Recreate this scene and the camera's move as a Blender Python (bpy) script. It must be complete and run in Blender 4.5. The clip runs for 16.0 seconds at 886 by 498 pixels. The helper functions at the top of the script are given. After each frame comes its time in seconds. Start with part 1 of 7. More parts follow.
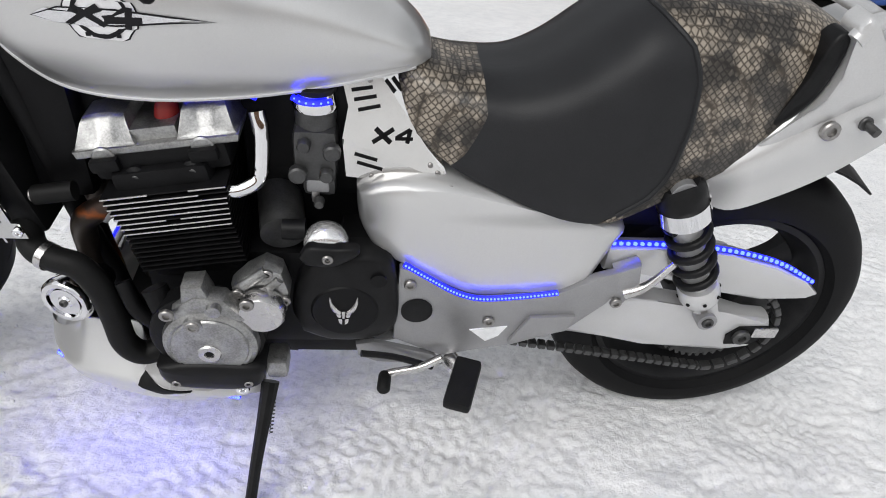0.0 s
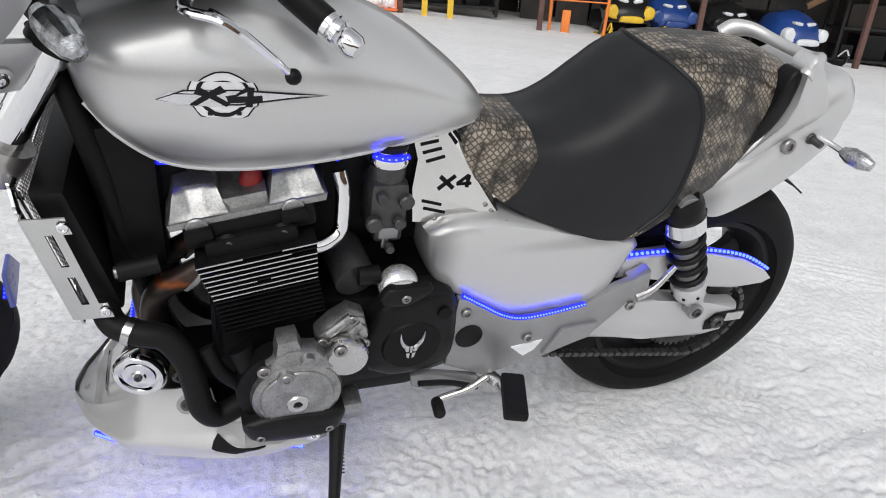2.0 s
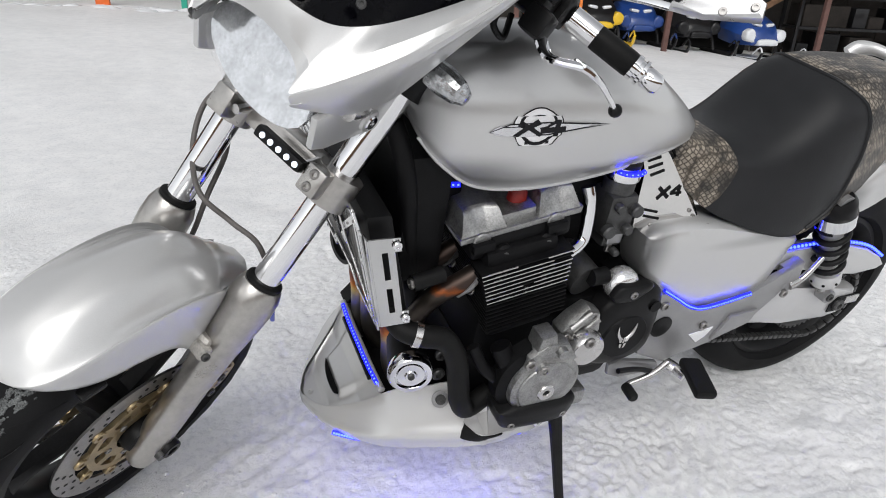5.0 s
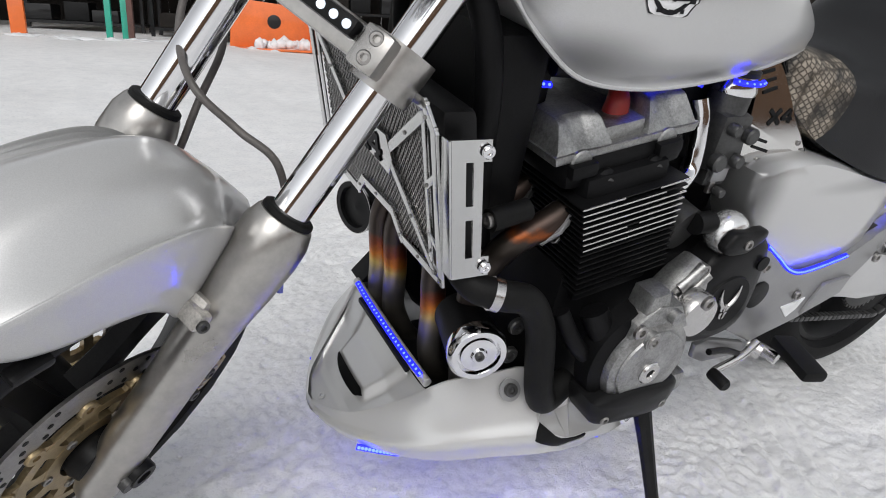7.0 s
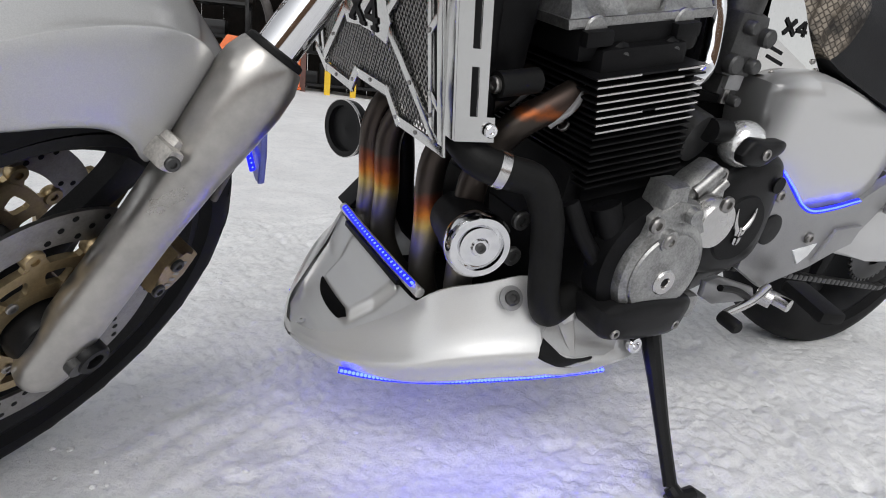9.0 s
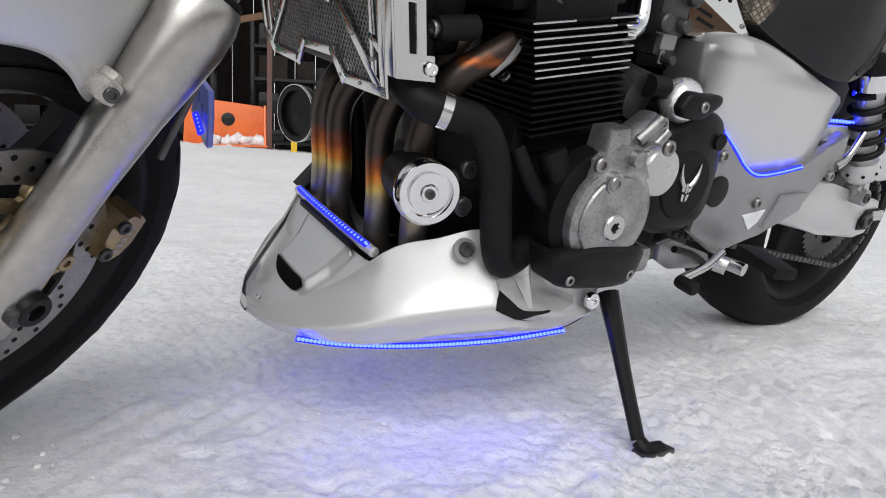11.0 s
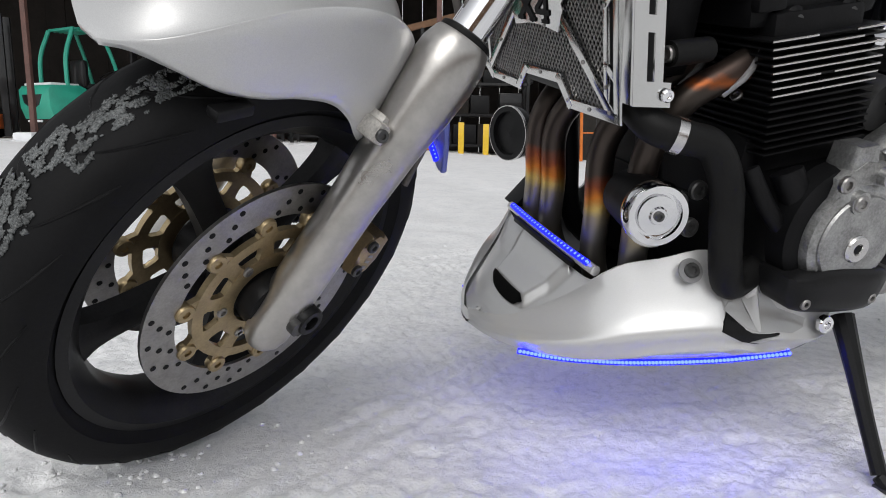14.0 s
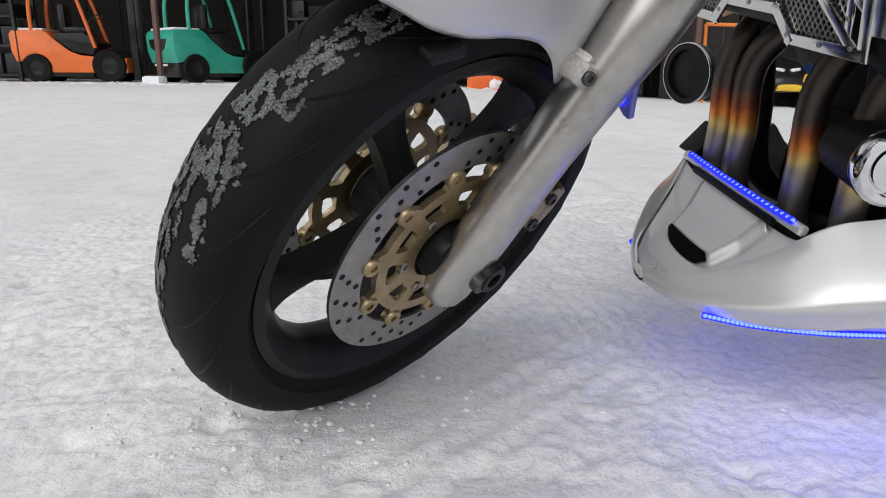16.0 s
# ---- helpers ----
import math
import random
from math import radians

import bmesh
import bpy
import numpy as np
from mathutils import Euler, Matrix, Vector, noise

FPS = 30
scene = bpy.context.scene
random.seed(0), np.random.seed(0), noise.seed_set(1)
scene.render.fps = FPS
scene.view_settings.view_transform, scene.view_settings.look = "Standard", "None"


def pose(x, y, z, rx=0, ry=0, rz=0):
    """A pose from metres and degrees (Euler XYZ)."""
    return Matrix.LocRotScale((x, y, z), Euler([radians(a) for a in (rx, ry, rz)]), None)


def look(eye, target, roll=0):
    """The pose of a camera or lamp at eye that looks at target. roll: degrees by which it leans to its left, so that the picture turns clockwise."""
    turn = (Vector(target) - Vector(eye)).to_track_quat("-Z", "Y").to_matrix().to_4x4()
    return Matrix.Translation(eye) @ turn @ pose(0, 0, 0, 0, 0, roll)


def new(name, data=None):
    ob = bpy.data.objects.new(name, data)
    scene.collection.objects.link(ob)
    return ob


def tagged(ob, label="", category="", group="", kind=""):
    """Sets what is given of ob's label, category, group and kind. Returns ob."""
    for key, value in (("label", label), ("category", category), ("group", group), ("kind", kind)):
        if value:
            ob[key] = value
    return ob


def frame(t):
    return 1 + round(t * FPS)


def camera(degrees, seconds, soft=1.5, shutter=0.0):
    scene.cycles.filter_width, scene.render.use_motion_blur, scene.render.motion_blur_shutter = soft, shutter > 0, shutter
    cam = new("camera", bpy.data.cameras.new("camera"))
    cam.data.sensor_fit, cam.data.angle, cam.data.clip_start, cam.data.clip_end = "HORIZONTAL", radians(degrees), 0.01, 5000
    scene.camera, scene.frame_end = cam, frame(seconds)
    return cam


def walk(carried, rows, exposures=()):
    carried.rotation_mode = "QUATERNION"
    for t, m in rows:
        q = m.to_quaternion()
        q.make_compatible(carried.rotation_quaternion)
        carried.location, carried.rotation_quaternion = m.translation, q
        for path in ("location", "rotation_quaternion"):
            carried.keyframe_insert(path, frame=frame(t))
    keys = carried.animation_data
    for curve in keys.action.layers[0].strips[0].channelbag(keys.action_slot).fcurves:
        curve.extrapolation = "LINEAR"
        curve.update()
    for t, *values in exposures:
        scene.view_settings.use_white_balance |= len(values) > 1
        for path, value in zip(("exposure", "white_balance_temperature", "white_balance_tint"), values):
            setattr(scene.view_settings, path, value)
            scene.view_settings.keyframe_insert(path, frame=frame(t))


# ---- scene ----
cam = camera(67.1, 16.0, soft=1.0)
PATH = [
    (0, (0.071, -1.2, 0.976), (0.304, 0.565, 0.066), 5.1),
    (0.5, (-0.044, -1.213, 0.975), (0.264, 0.544, 0.07), 4.4),
    (1, (-0.121, -1.196, 0.983), (0.27, 0.56, 0.109), 2.4),
    (1.5, (-0.195, -1.207, 0.996), (0.387, 0.517, 0.166), 3.1),
    (2, (-0.281, -1.233, 1.007), (0.374, 0.481, 0.211), 4.0),
    (2.5, (-0.418, -1.309, 1.031), (0.329, 0.373, 0.25), 3.1),
    (3, (-0.574, -1.335, 1.055), (0.231, 0.333, 0.299), 3.8),
    (3.5, (-0.633, -1.33, 1.089), (0.144, 0.372, 0.384), 4.9),
    (4, (-0.668, -1.327, 1.098), (0.031, 0.415, 0.407), 4.0),
    (4.5, (-0.723, -1.266, 1.071), (-0.034, 0.462, 0.337), 2.5),
    (4.7, (-0.753, -1.233, 1.058), (-0.032, 0.464, 0.283), 2.6),
    (6.8, (-0.866, -0.912, 0.836), (0.079, 0.693, 0.108), 4.5),
    (7, (-0.859, -0.892, 0.78), (0.105, 0.737, 0.135), 3.4),
    (7.5, (-0.859, -0.856, 0.642), (0.152, 0.806, 0.178), 3.8),
    (8, (-0.859, -0.845, 0.588), (0.185, 0.811, 0.178), 5.0),
    (8.5, (-0.859, -0.855, 0.581), (0.19, 0.786, 0.126), 4.8),
    (9, (-0.856, -0.873, 0.555), (0.172, 0.77, 0.061), 5.1),
    (9.2, (-0.855, -0.88, 0.535), (0.178, 0.763, 0.048), 5.2),
    (11.3, (-0.841, -0.932, 0.425), (0.271, 0.703, 0.119), 2.5),
    (11.5, (-0.843, -0.944, 0.428), (0.273, 0.688, 0.13), 2.6),
    (12, (-0.844, -0.971, 0.422), (0.269, 0.671, 0.164), 2.8),
    (12.5, (-0.845, -0.98, 0.421), (0.287, 0.649, 0.165), 2.2),
    (13, (-0.883, -0.973, 0.43), (0.115, 0.737, 0.145), 1.9),
    (13.5, (-0.914, -0.942, 0.453), (-0.086, 0.853, 0.149), 1.6),
    (14, (-0.934, -0.91, 0.459), (-0.254, 0.939, 0.117), 0.8),
    (14.5, (-0.963, -0.876, 0.454), (-0.376, 0.994, 0.057), 0.4),
    (15, (-0.991, -0.843, 0.452), (-0.482, 1.037, 0.0), -0.1),
    (15.5, (-1.01, -0.821, 0.454), (-0.577, 1.068, -0.041), -0.1),
    (16, (-1.016, -0.828, 0.46), (-0.628, 1.067, -0.051), 0.3),
]
walk(cam, [(t, look(eye, target, roll)) for t, eye, target, roll in PATH],
     [(0, 0.05), (2.0, -0.01), (3.0, -0.07), (4.5, -0.06), (7.0, -0.12), (9.0, -0.15), (11.5, -0.06), (12.5, -0.03), (14.0, -0.17), (16.0, -0.17)])

# ---- light: an overcast winter day ----
world = bpy.data.worlds.new("sky")
scene.world = world
world.use_nodes = True
wn, wl = world.node_tree.nodes, world.node_tree.links
sky = wn.new("ShaderNodeTexSky")
sky.sky_type, sky.sun_disc = "NISHITA", False
sky.sun_elevation, sky.sun_rotation = radians(44), radians(211)
soft_sky = wn.new("ShaderNodeHueSaturation")
soft_sky.inputs["Saturation"].default_value = 0.12
wl.new(sky.outputs[0], soft_sky.inputs["Color"])
wl.new(soft_sky.outputs[0], wn["Background"].inputs["Color"])
wn["Background"].inputs["Strength"].default_value = 0.178
sun = new("sun", bpy.data.lights.new("sun", "SUN"))
sun.data.energy, sun.data.angle, sun.data.color = 1.25, radians(38), (1.0, 0.98, 0.95)
sun.matrix_world = look((-2.25, -3.75, 4.2), (0, 0, 0))
scene.view_settings.exposure = 0.0


# ---- materials ----
def nodes_of(name):
    m = bpy.data.materials.new(name)
    m.use_nodes = True
    t = m.node_tree
    return m, t.nodes, t.links, t.nodes["Principled BSDF"]


def ramp_between(n, l, fac, a, b, p0=0.35, p1=0.65):
    r = n.new("ShaderNodeValToRGB")
    r.color_ramp.elements[0].position, r.color_ramp.elements[1].position = p0, p1
    r.color_ramp.elements[0].color, r.color_ramp.elements[1].color = (*a, 1), (*b, 1)
    l.new(fac, r.inputs[0])
    return r.outputs[0]


def mix_colours(n, l, a, b, fac=1.0, blend="MIX"):
    """Mixes two colours, each a socket or a triple; fac a number or a socket."""
    m = n.new("ShaderNodeMix")
    m.data_type, m.blend_type = "RGBA", blend
    for socket, value in ((m.inputs[0], fac), (m.inputs[6], a), (m.inputs[7], b)):
        if isinstance(value, (int, float)):
            socket.default_value = value
        elif isinstance(value, tuple):
            socket.default_value = (*value, 1)
        else:
            l.new(value, socket)
    return m.outputs[2]


def noise_at(n, l, scale, detail=6.0, rough=0.6):
    c = n.new("ShaderNodeTexCoord")
    t = n.new("ShaderNodeTexNoise")
    t.inputs["Scale"].default_value, t.inputs["Detail"].default_value = scale, detail
    t.inputs["Roughness"].default_value = rough
    l.new(c.outputs["Object"], t.inputs["Vector"])
    return t.outputs["Fac"]


def bump(n, l, p, height, strength=0.3, distance=0.002):
    b = n.new("ShaderNodeBump")
    b.inputs["Strength"].default_value, b.inputs["Distance"].default_value = strength, distance
    l.new(height, b.inputs["Height"])
    l.new(b.outputs[0], p.inputs["Normal"])


def surface(name, color, rough=0.5, metal=0.0, vary=0.15, scale=18.0, grain=220.0, relief=0.1, coat=0.0, rough_vary=0.12):
    """Colour with stains at one scale and grain at another, an uneven gloss and fine relief."""
    m, n, l, p = nodes_of(name)
    big, fine = noise_at(n, l, scale), noise_at(n, l, grain, 3.0)
    mix = n.new("ShaderNodeMath")
    mix.operation = "MULTIPLY_ADD"
    mix.inputs[1].default_value, mix.inputs[2].default_value = 0.35, 0.32
    l.new(fine, mix.inputs[0])
    add = n.new("ShaderNodeMath")
    add.operation = "MULTIPLY_ADD"
    add.inputs[1].default_value = 0.65
    add.inputs[2].default_value = 0.0
    l.new(big, add.inputs[0])
    both = n.new("ShaderNodeMath")
    l.new(add.outputs[0], both.inputs[0])
    fin = n.new("ShaderNodeMath")
    fin.operation = "MULTIPLY"
    fin.inputs[1].default_value = 0.35
    l.new(fine, fin.inputs[0])
    l.new(fin.outputs[0], both.inputs[1])
    lo = tuple(c * (1 - vary) for c in color)
    hi = tuple(min(1.0, c * (1 + vary)) for c in color)
    l.new(ramp_between(n, l, both.outputs[0], lo, hi), p.inputs["Base Color"])
    mr = n.new("ShaderNodeMapRange")
    mr.inputs["To Min"].default_value, mr.inputs["To Max"].default_value = max(0.02, rough - rough_vary), min(1, rough + rough_vary)
    l.new(big, mr.inputs["Value"])
    l.new(mr.outputs[0], p.inputs["Roughness"])
    p.inputs["Metallic"].default_value = metal
    p.inputs["Coat Weight"].default_value = coat
    p.inputs["Specular IOR Level"].default_value = 0.17 if max(color) < 0.026 else 0.5
    p.inputs["Coat Roughness"].default_value = 0.06
    if relief:
        bump(n, l, p, fine, relief, 0.001)
    return m


def glowing(name, color, strength):
    m, n, l, p = nodes_of(name)
    p.inputs["Base Color"].default_value = (*color, 1)
    p.inputs["Emission Color"].default_value = (*color, 1)
    p.inputs["Emission Strength"].default_value = strength
    return m


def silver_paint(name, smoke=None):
    """Pearl silver lacquer; smoke: boxes (centre, radii) of a darker tone, airbrushed on tank and mudguard."""
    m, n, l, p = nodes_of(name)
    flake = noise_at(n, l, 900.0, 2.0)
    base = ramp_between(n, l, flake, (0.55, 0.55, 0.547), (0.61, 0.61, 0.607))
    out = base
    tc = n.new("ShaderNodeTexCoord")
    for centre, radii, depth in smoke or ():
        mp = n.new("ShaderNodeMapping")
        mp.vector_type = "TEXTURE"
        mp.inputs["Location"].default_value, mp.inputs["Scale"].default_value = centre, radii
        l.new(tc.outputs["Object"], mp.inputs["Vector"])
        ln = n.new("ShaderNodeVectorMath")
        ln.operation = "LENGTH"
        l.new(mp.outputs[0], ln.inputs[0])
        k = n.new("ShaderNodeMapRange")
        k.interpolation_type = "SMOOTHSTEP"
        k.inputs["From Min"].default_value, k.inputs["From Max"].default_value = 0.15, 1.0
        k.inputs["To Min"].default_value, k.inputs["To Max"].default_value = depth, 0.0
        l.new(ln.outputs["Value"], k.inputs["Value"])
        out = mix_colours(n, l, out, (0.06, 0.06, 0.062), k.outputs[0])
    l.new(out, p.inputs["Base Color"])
    p.inputs["Metallic"].default_value, p.inputs["Roughness"].default_value = 0.45, 0.31
    p.inputs["Coat Weight"].default_value, p.inputs["Coat Roughness"].default_value = 0.5, 0.06
    bump(n, l, p, noise_at(n, l, 14.0, 3.0), 0.05, 0.004)
    return m


PAINT = silver_paint("silver_lacquer")
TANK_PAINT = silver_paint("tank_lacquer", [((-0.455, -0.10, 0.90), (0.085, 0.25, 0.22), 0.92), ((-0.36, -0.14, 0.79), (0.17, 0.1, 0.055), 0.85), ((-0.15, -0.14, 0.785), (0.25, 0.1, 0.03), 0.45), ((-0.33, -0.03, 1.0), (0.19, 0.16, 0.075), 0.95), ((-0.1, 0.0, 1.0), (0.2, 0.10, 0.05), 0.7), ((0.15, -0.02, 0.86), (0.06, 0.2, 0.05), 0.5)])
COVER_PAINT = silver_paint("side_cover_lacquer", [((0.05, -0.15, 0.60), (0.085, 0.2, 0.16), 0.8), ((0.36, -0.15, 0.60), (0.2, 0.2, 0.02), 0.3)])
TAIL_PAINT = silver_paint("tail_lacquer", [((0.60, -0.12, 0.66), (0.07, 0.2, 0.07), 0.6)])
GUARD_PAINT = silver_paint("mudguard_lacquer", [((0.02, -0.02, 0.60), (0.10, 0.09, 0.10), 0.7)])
CHROME = surface("chrome", (0.82, 0.82, 0.83), 0.06, 1.0, 0.03, 8, 60, 0.0, 0, 0.03)
SATIN = surface("satin_chrome", (0.80, 0.80, 0.80), 0.22, 0.75, 0.05, 20, 300, 0.03, 0, 0.06)
# silver under the blue diodes: their light is put into the base colour
BLUE_LIT_SILVER = surface("blue_lit_silver", (0.16, 0.19, 0.60), 0.3, 0.0, 0.15, 30, 200, 0.05)
POLISHED = surface("polished_aluminium", (0.60, 0.59, 0.58), 0.26, 1.0, 0.12, 20, 400, 0.05, 0, 0.08)
BRUSHED = surface("weathered_fork_aluminium", (0.44, 0.425, 0.405), 0.30, 0.9, 0.20, 9, 60, 0.05, 0, 0.12)
LUG = surface("rough_cast_lug", (0.52, 0.50, 0.47), 0.5, 0.5, 0.4, 60, 300, 0.6)
CAST = surface("cast_aluminium", (0.33, 0.33, 0.325), 0.36, 0.9, 0.42, 30, 300, 0.4)
PLATE = surface("stainless_plate", (0.62, 0.62, 0.61), 0.17, 1.0, 0.05, 10, 200, 0.02, 0, 0.06)
MIRROR = surface("mirror_steel", (0.74, 0.73, 0.71), 0.07, 1.0, 0.04, 10, 200, 0.02, 0, 0.03)
ALLOY = surface("grey_alloy_paint", (0.31, 0.31, 0.315), 0.38, 0.55, 0.12, 12, 400, 0.08)
WHITE_ALLOY = surface("silver_swingarm_paint", (0.56, 0.56, 0.56), 0.34, 0.4, 0.08, 9, 400, 0.05, 0.3)
BLACK = surface("black_engine_paint", (0.0035, 0.0035, 0.004), 0.5, 0.0, 0.5, 25, 260, 0.25)
PLASTIC = surface("black_plastic", (0.008, 0.008, 0.0085), 0.38, 0.0, 0.4, 30, 500, 0.1)
RUBBER = surface("black_rubber", (0.007, 0.007, 0.007), 0.55, 0.0, 0.35, 30, 300, 0.25)
TYRE = surface("tyre_rubber", (0.0045, 0.0045, 0.005), 0.65, 0.0, 0.45, 16, 240, 0.25)
RIM = surface("dark_grey_rim", (0.018, 0.018, 0.019), 0.45, 0.2, 0.3, 20, 300, 0.1)
GOLD = surface("gold_anodised", (0.40, 0.31, 0.18), 0.36, 0.85, 0.2, 40, 300, 0.1)
STEEL = surface("worn_steel", (0.32, 0.31, 0.30), 0.34, 0.95, 0.2, 60, 400, 0.15)
DARK_STEEL = surface("dark_steel", (0.07, 0.07, 0.07), 0.4, 0.6, 0.3, 40, 300, 0.15)
VINYL = surface("black_vinyl", (0.020, 0.0205, 0.022), 0.38, 0.0, 0.15, 9, 420, 0.35)
RED = surface("red_rubber_boot", (0.26, 0.014, 0.010), 0.45, 0.0, 0.2, 30, 200, 0.1)
BLUE = surface("blue_anodised", (0.02, 0.06, 0.55), 0.3, 0.5, 0.2, 30, 200, 0.1)
LED = glowing("blue_led", (0.022, 0.040, 1.0), 14.0)
LED_LOW = glowing("blue_led_low", (0.008, 0.014, 1.0), 44.0)
LED_STRIP = glowing("blue_led_strip", (0.010, 0.014, 0.9), 1.6)
LED_WHITE = glowing("white_led", (0.8, 0.88, 1.0), 1.2)


# ---- building blocks ----
def part(name, bm, material, parent, label="", keen=38.0):
    """Links a bmesh as one mesh object under a thing or a part; edges sharper than keen degrees stay sharp."""
    bmesh.ops.recalc_face_normals(bm, faces=bm.faces)
    for f in bm.faces:
        f.smooth = True
    for e in bm.edges:
        e.smooth = len(e.link_faces) == 2 and e.calc_face_angle(0.0) < radians(keen)
    me = bpy.data.meshes.new(name)
    bm.to_mesh(me)
    bm.free()
    me.materials.append(material)
    ob = new(name, me)
    if parent:
        ob.parent = parent
    if label:
        ob["label"] = label
    return ob


def thing(name, label, category, m=None, group="", kind=""):
    ob = new(name)
    ob.matrix_basis = m or Matrix()
    return tagged(ob, label, category, group, kind)


def B():
    return bmesh.new()


def box(bm, c, s, bevel=0.0, m=None):
    got = bmesh.ops.create_cube(bm, size=1.0)["verts"]
    bmesh.ops.scale(bm, vec=s, verts=got)
    if bevel:
        r = bmesh.ops.bevel(bm, geom=list({e for v in got for e in v.link_edges}), offset=bevel, segments=2, affect="EDGES", profile=0.6)
        got = list({v for f in r["faces"] for v in f.verts} | {v for v in got if v.is_valid})
    bmesh.ops.transform(bm, matrix=Matrix.Translation(c) @ (m or Matrix()), verts=got)
    return bm


def smooth_line(pts, per=6):
    """Catmull-Rom through points of any dimension."""
    pts = [np.array(p, float) for p in pts]
    ext = [2 * pts[0] - pts[1]] + pts + [2 * pts[-1] - pts[-2]]
    out = []
    for i in range(1, len(ext) - 2):
        a, b, c, d = ext[i - 1:i + 3]
        for k in range(per):
            u = k / per
            out.append(0.5 * (2 * b + (c - a) * u + (2 * a - 5 * b + 4 * c - d) * u * u + (3 * b - a - 3 * c + d) * u ** 3))
    return out + [pts[-1]]


def loft(bm, rings, caps=True, closed=False):
    rows = [[bm.verts.new(tuple(p)) for p in r] for r in rings]
    n = len(rows[0])
    pairs = list(zip(rows, rows[1:])) + ([(rows[-1], rows[0])] if closed else [])
    for a, b in pairs:
        for i in range(n):
            try:
                bm.faces.new((a[i], a[(i + 1) % n], b[(i + 1) % n], b[i]))
            except ValueError:
                pass
    if caps and not closed:
        bm.faces.new(rows[0])
        bm.faces.new(rows[-1][::-1])
    return bm


def frame_of(d):
    d = Vector(d).normalized()
    u = d.orthogonal().normalized()
    return u, d.cross(u)


def tube(bm, pts, r, n=12, per=6, flat=1.0):
    """A pipe through points; r a number or one per point."""
    rr = [r] * len(pts) if np.isscalar(r) else r
    if len(pts) > 2 and per > 1:
        line = smooth_line([(*p, q) for p, q in zip(pts, rr)], per)
    else:
        line = [np.array((*p, q)) for p, q in zip(pts, rr)]
    rings, u = [], None
    for i, p in enumerate(line):
        d = Vector(line[min(i + 1, len(line) - 1)][:3]) - Vector(line[max(i - 1, 0)][:3])
        d.normalize()
        u = (u - d * u.dot(d)).normalized() if u is not None else frame_of(d)[0]
        v = d.cross(u)
        rings.append([Vector(p[:3]) + (u * math.cos(a) + v * math.sin(a) * flat) * p[3] for a in (k * 2 * math.pi / n for k in range(n))])
    return loft(bm, rings)


def cyl(bm, a, b, r0, r1=None, n=24):
    return tube(bm, [a, b], [r0, r0 if r1 is None else r1], n, 1)


def lathe(bm, prof, at, axis, n=32, closed=False):
    """Profile of (radius, height along the axis); closed: the profile runs back to its start."""
    u, v = frame_of(axis)
    d, at = Vector(axis).normalized(), Vector(at)
    rings = [[at + d * h + (u * math.cos(a) + v * math.sin(a)) * max(r, 0.0004) for a in (k * 2 * math.pi / n for k in range(n))] for r, h in prof]
    return loft(bm, rings, not closed, closed)


def slab(bm, outline, y0, y1, bevel=0.003, axis="y"):
    """A plate: an outline of (x, z) between y0 and y1, with rounded edges."""
    put = {"y": lambda p, q: (p[0], q, p[1]), "x": lambda p, q: (q, p[0], p[1]), "z": lambda p, q: (p[0], p[1], q)}[axis]
    a = [bm.verts.new(put(p, y0)) for p in outline]
    b = [bm.verts.new(put(p, y1)) for p in outline]
    n = len(outline)
    new_faces = [bm.faces.new(a), bm.faces.new(b[::-1])]
    for i in range(n):
        new_faces.append(bm.faces.new((a[i], b[i], b[(i + 1) % n], a[(i + 1) % n])))
    if bevel:
        es = list({e for f in new_faces[:2] for e in f.edges})
        bmesh.ops.bevel(bm, geom=es, offset=bevel, segments=2, affect="EDGES", profile=0.6)
    return bm


def pebbles(name, places, material, parent, label="", jitter=0.3, seed=1):
    """Many small rough lumps in one mesh; places: matrices."""
    t = bmesh.new()
    bmesh.ops.create_icosphere(t, subdivisions=1, radius=1.0)
    base = np.array([v.co[:] for v in t.verts])
    tri = np.array([[v.index for v in f.verts] for f in t.faces])
    t.free()
    rng = np.random.RandomState(seed)
    vs, fs = [], []
    for k, m in enumerate(places):
        p = base * rng.uniform(1 - jitter, 1 + jitter, (len(base), 1))
        a = np.array(m)
        vs.append(p @ a[:3, :3].T + a[:3, 3])
        fs.append(tri + k * len(base))
    me = bpy.data.meshes.new(name)
    me.from_pydata(np.concatenate(vs).tolist(), [], np.concatenate(fs).tolist())
    me.polygons.foreach_set("use_smooth", [True] * len(me.polygons))
    me.materials.append(material)
    ob = new(name, me)
    ob.parent = parent
    if label:
        ob["label"] = label
    return ob


def bolt(at, axis, r, parent, material=None, name="bolt"):
    bm = B()
    lathe(bm, [(0.0, 0.0), (r, 0.0), (r, r * 0.45), (r * 0.85, r * 0.62), (r * 0.5, r * 0.62), (r * 0.45, r * 0.25), (0.0, r * 0.22)], at, axis, 14)
    return part(name, bm, material or STEEL, parent)


def ring_loft(bm, stations, per=5, around=4):
    """Closed cross-sections (lists of points) smoothed round and along."""
    secs = []
    for s in stations:
        loop = smooth_line(list(s) + [s[0]], around)[:-1]
        secs.append([tuple(p) for p in loop])
    n = len(secs[0])
    flat = [[c for p in s for c in p] for s in secs]
    fine = smooth_line(flat, per) if per > 1 else [np.array(f) for f in flat]
    return loft(bm, [[tuple(f[3 * i:3 * i + 3]) for i in range(n)] for f in fine])


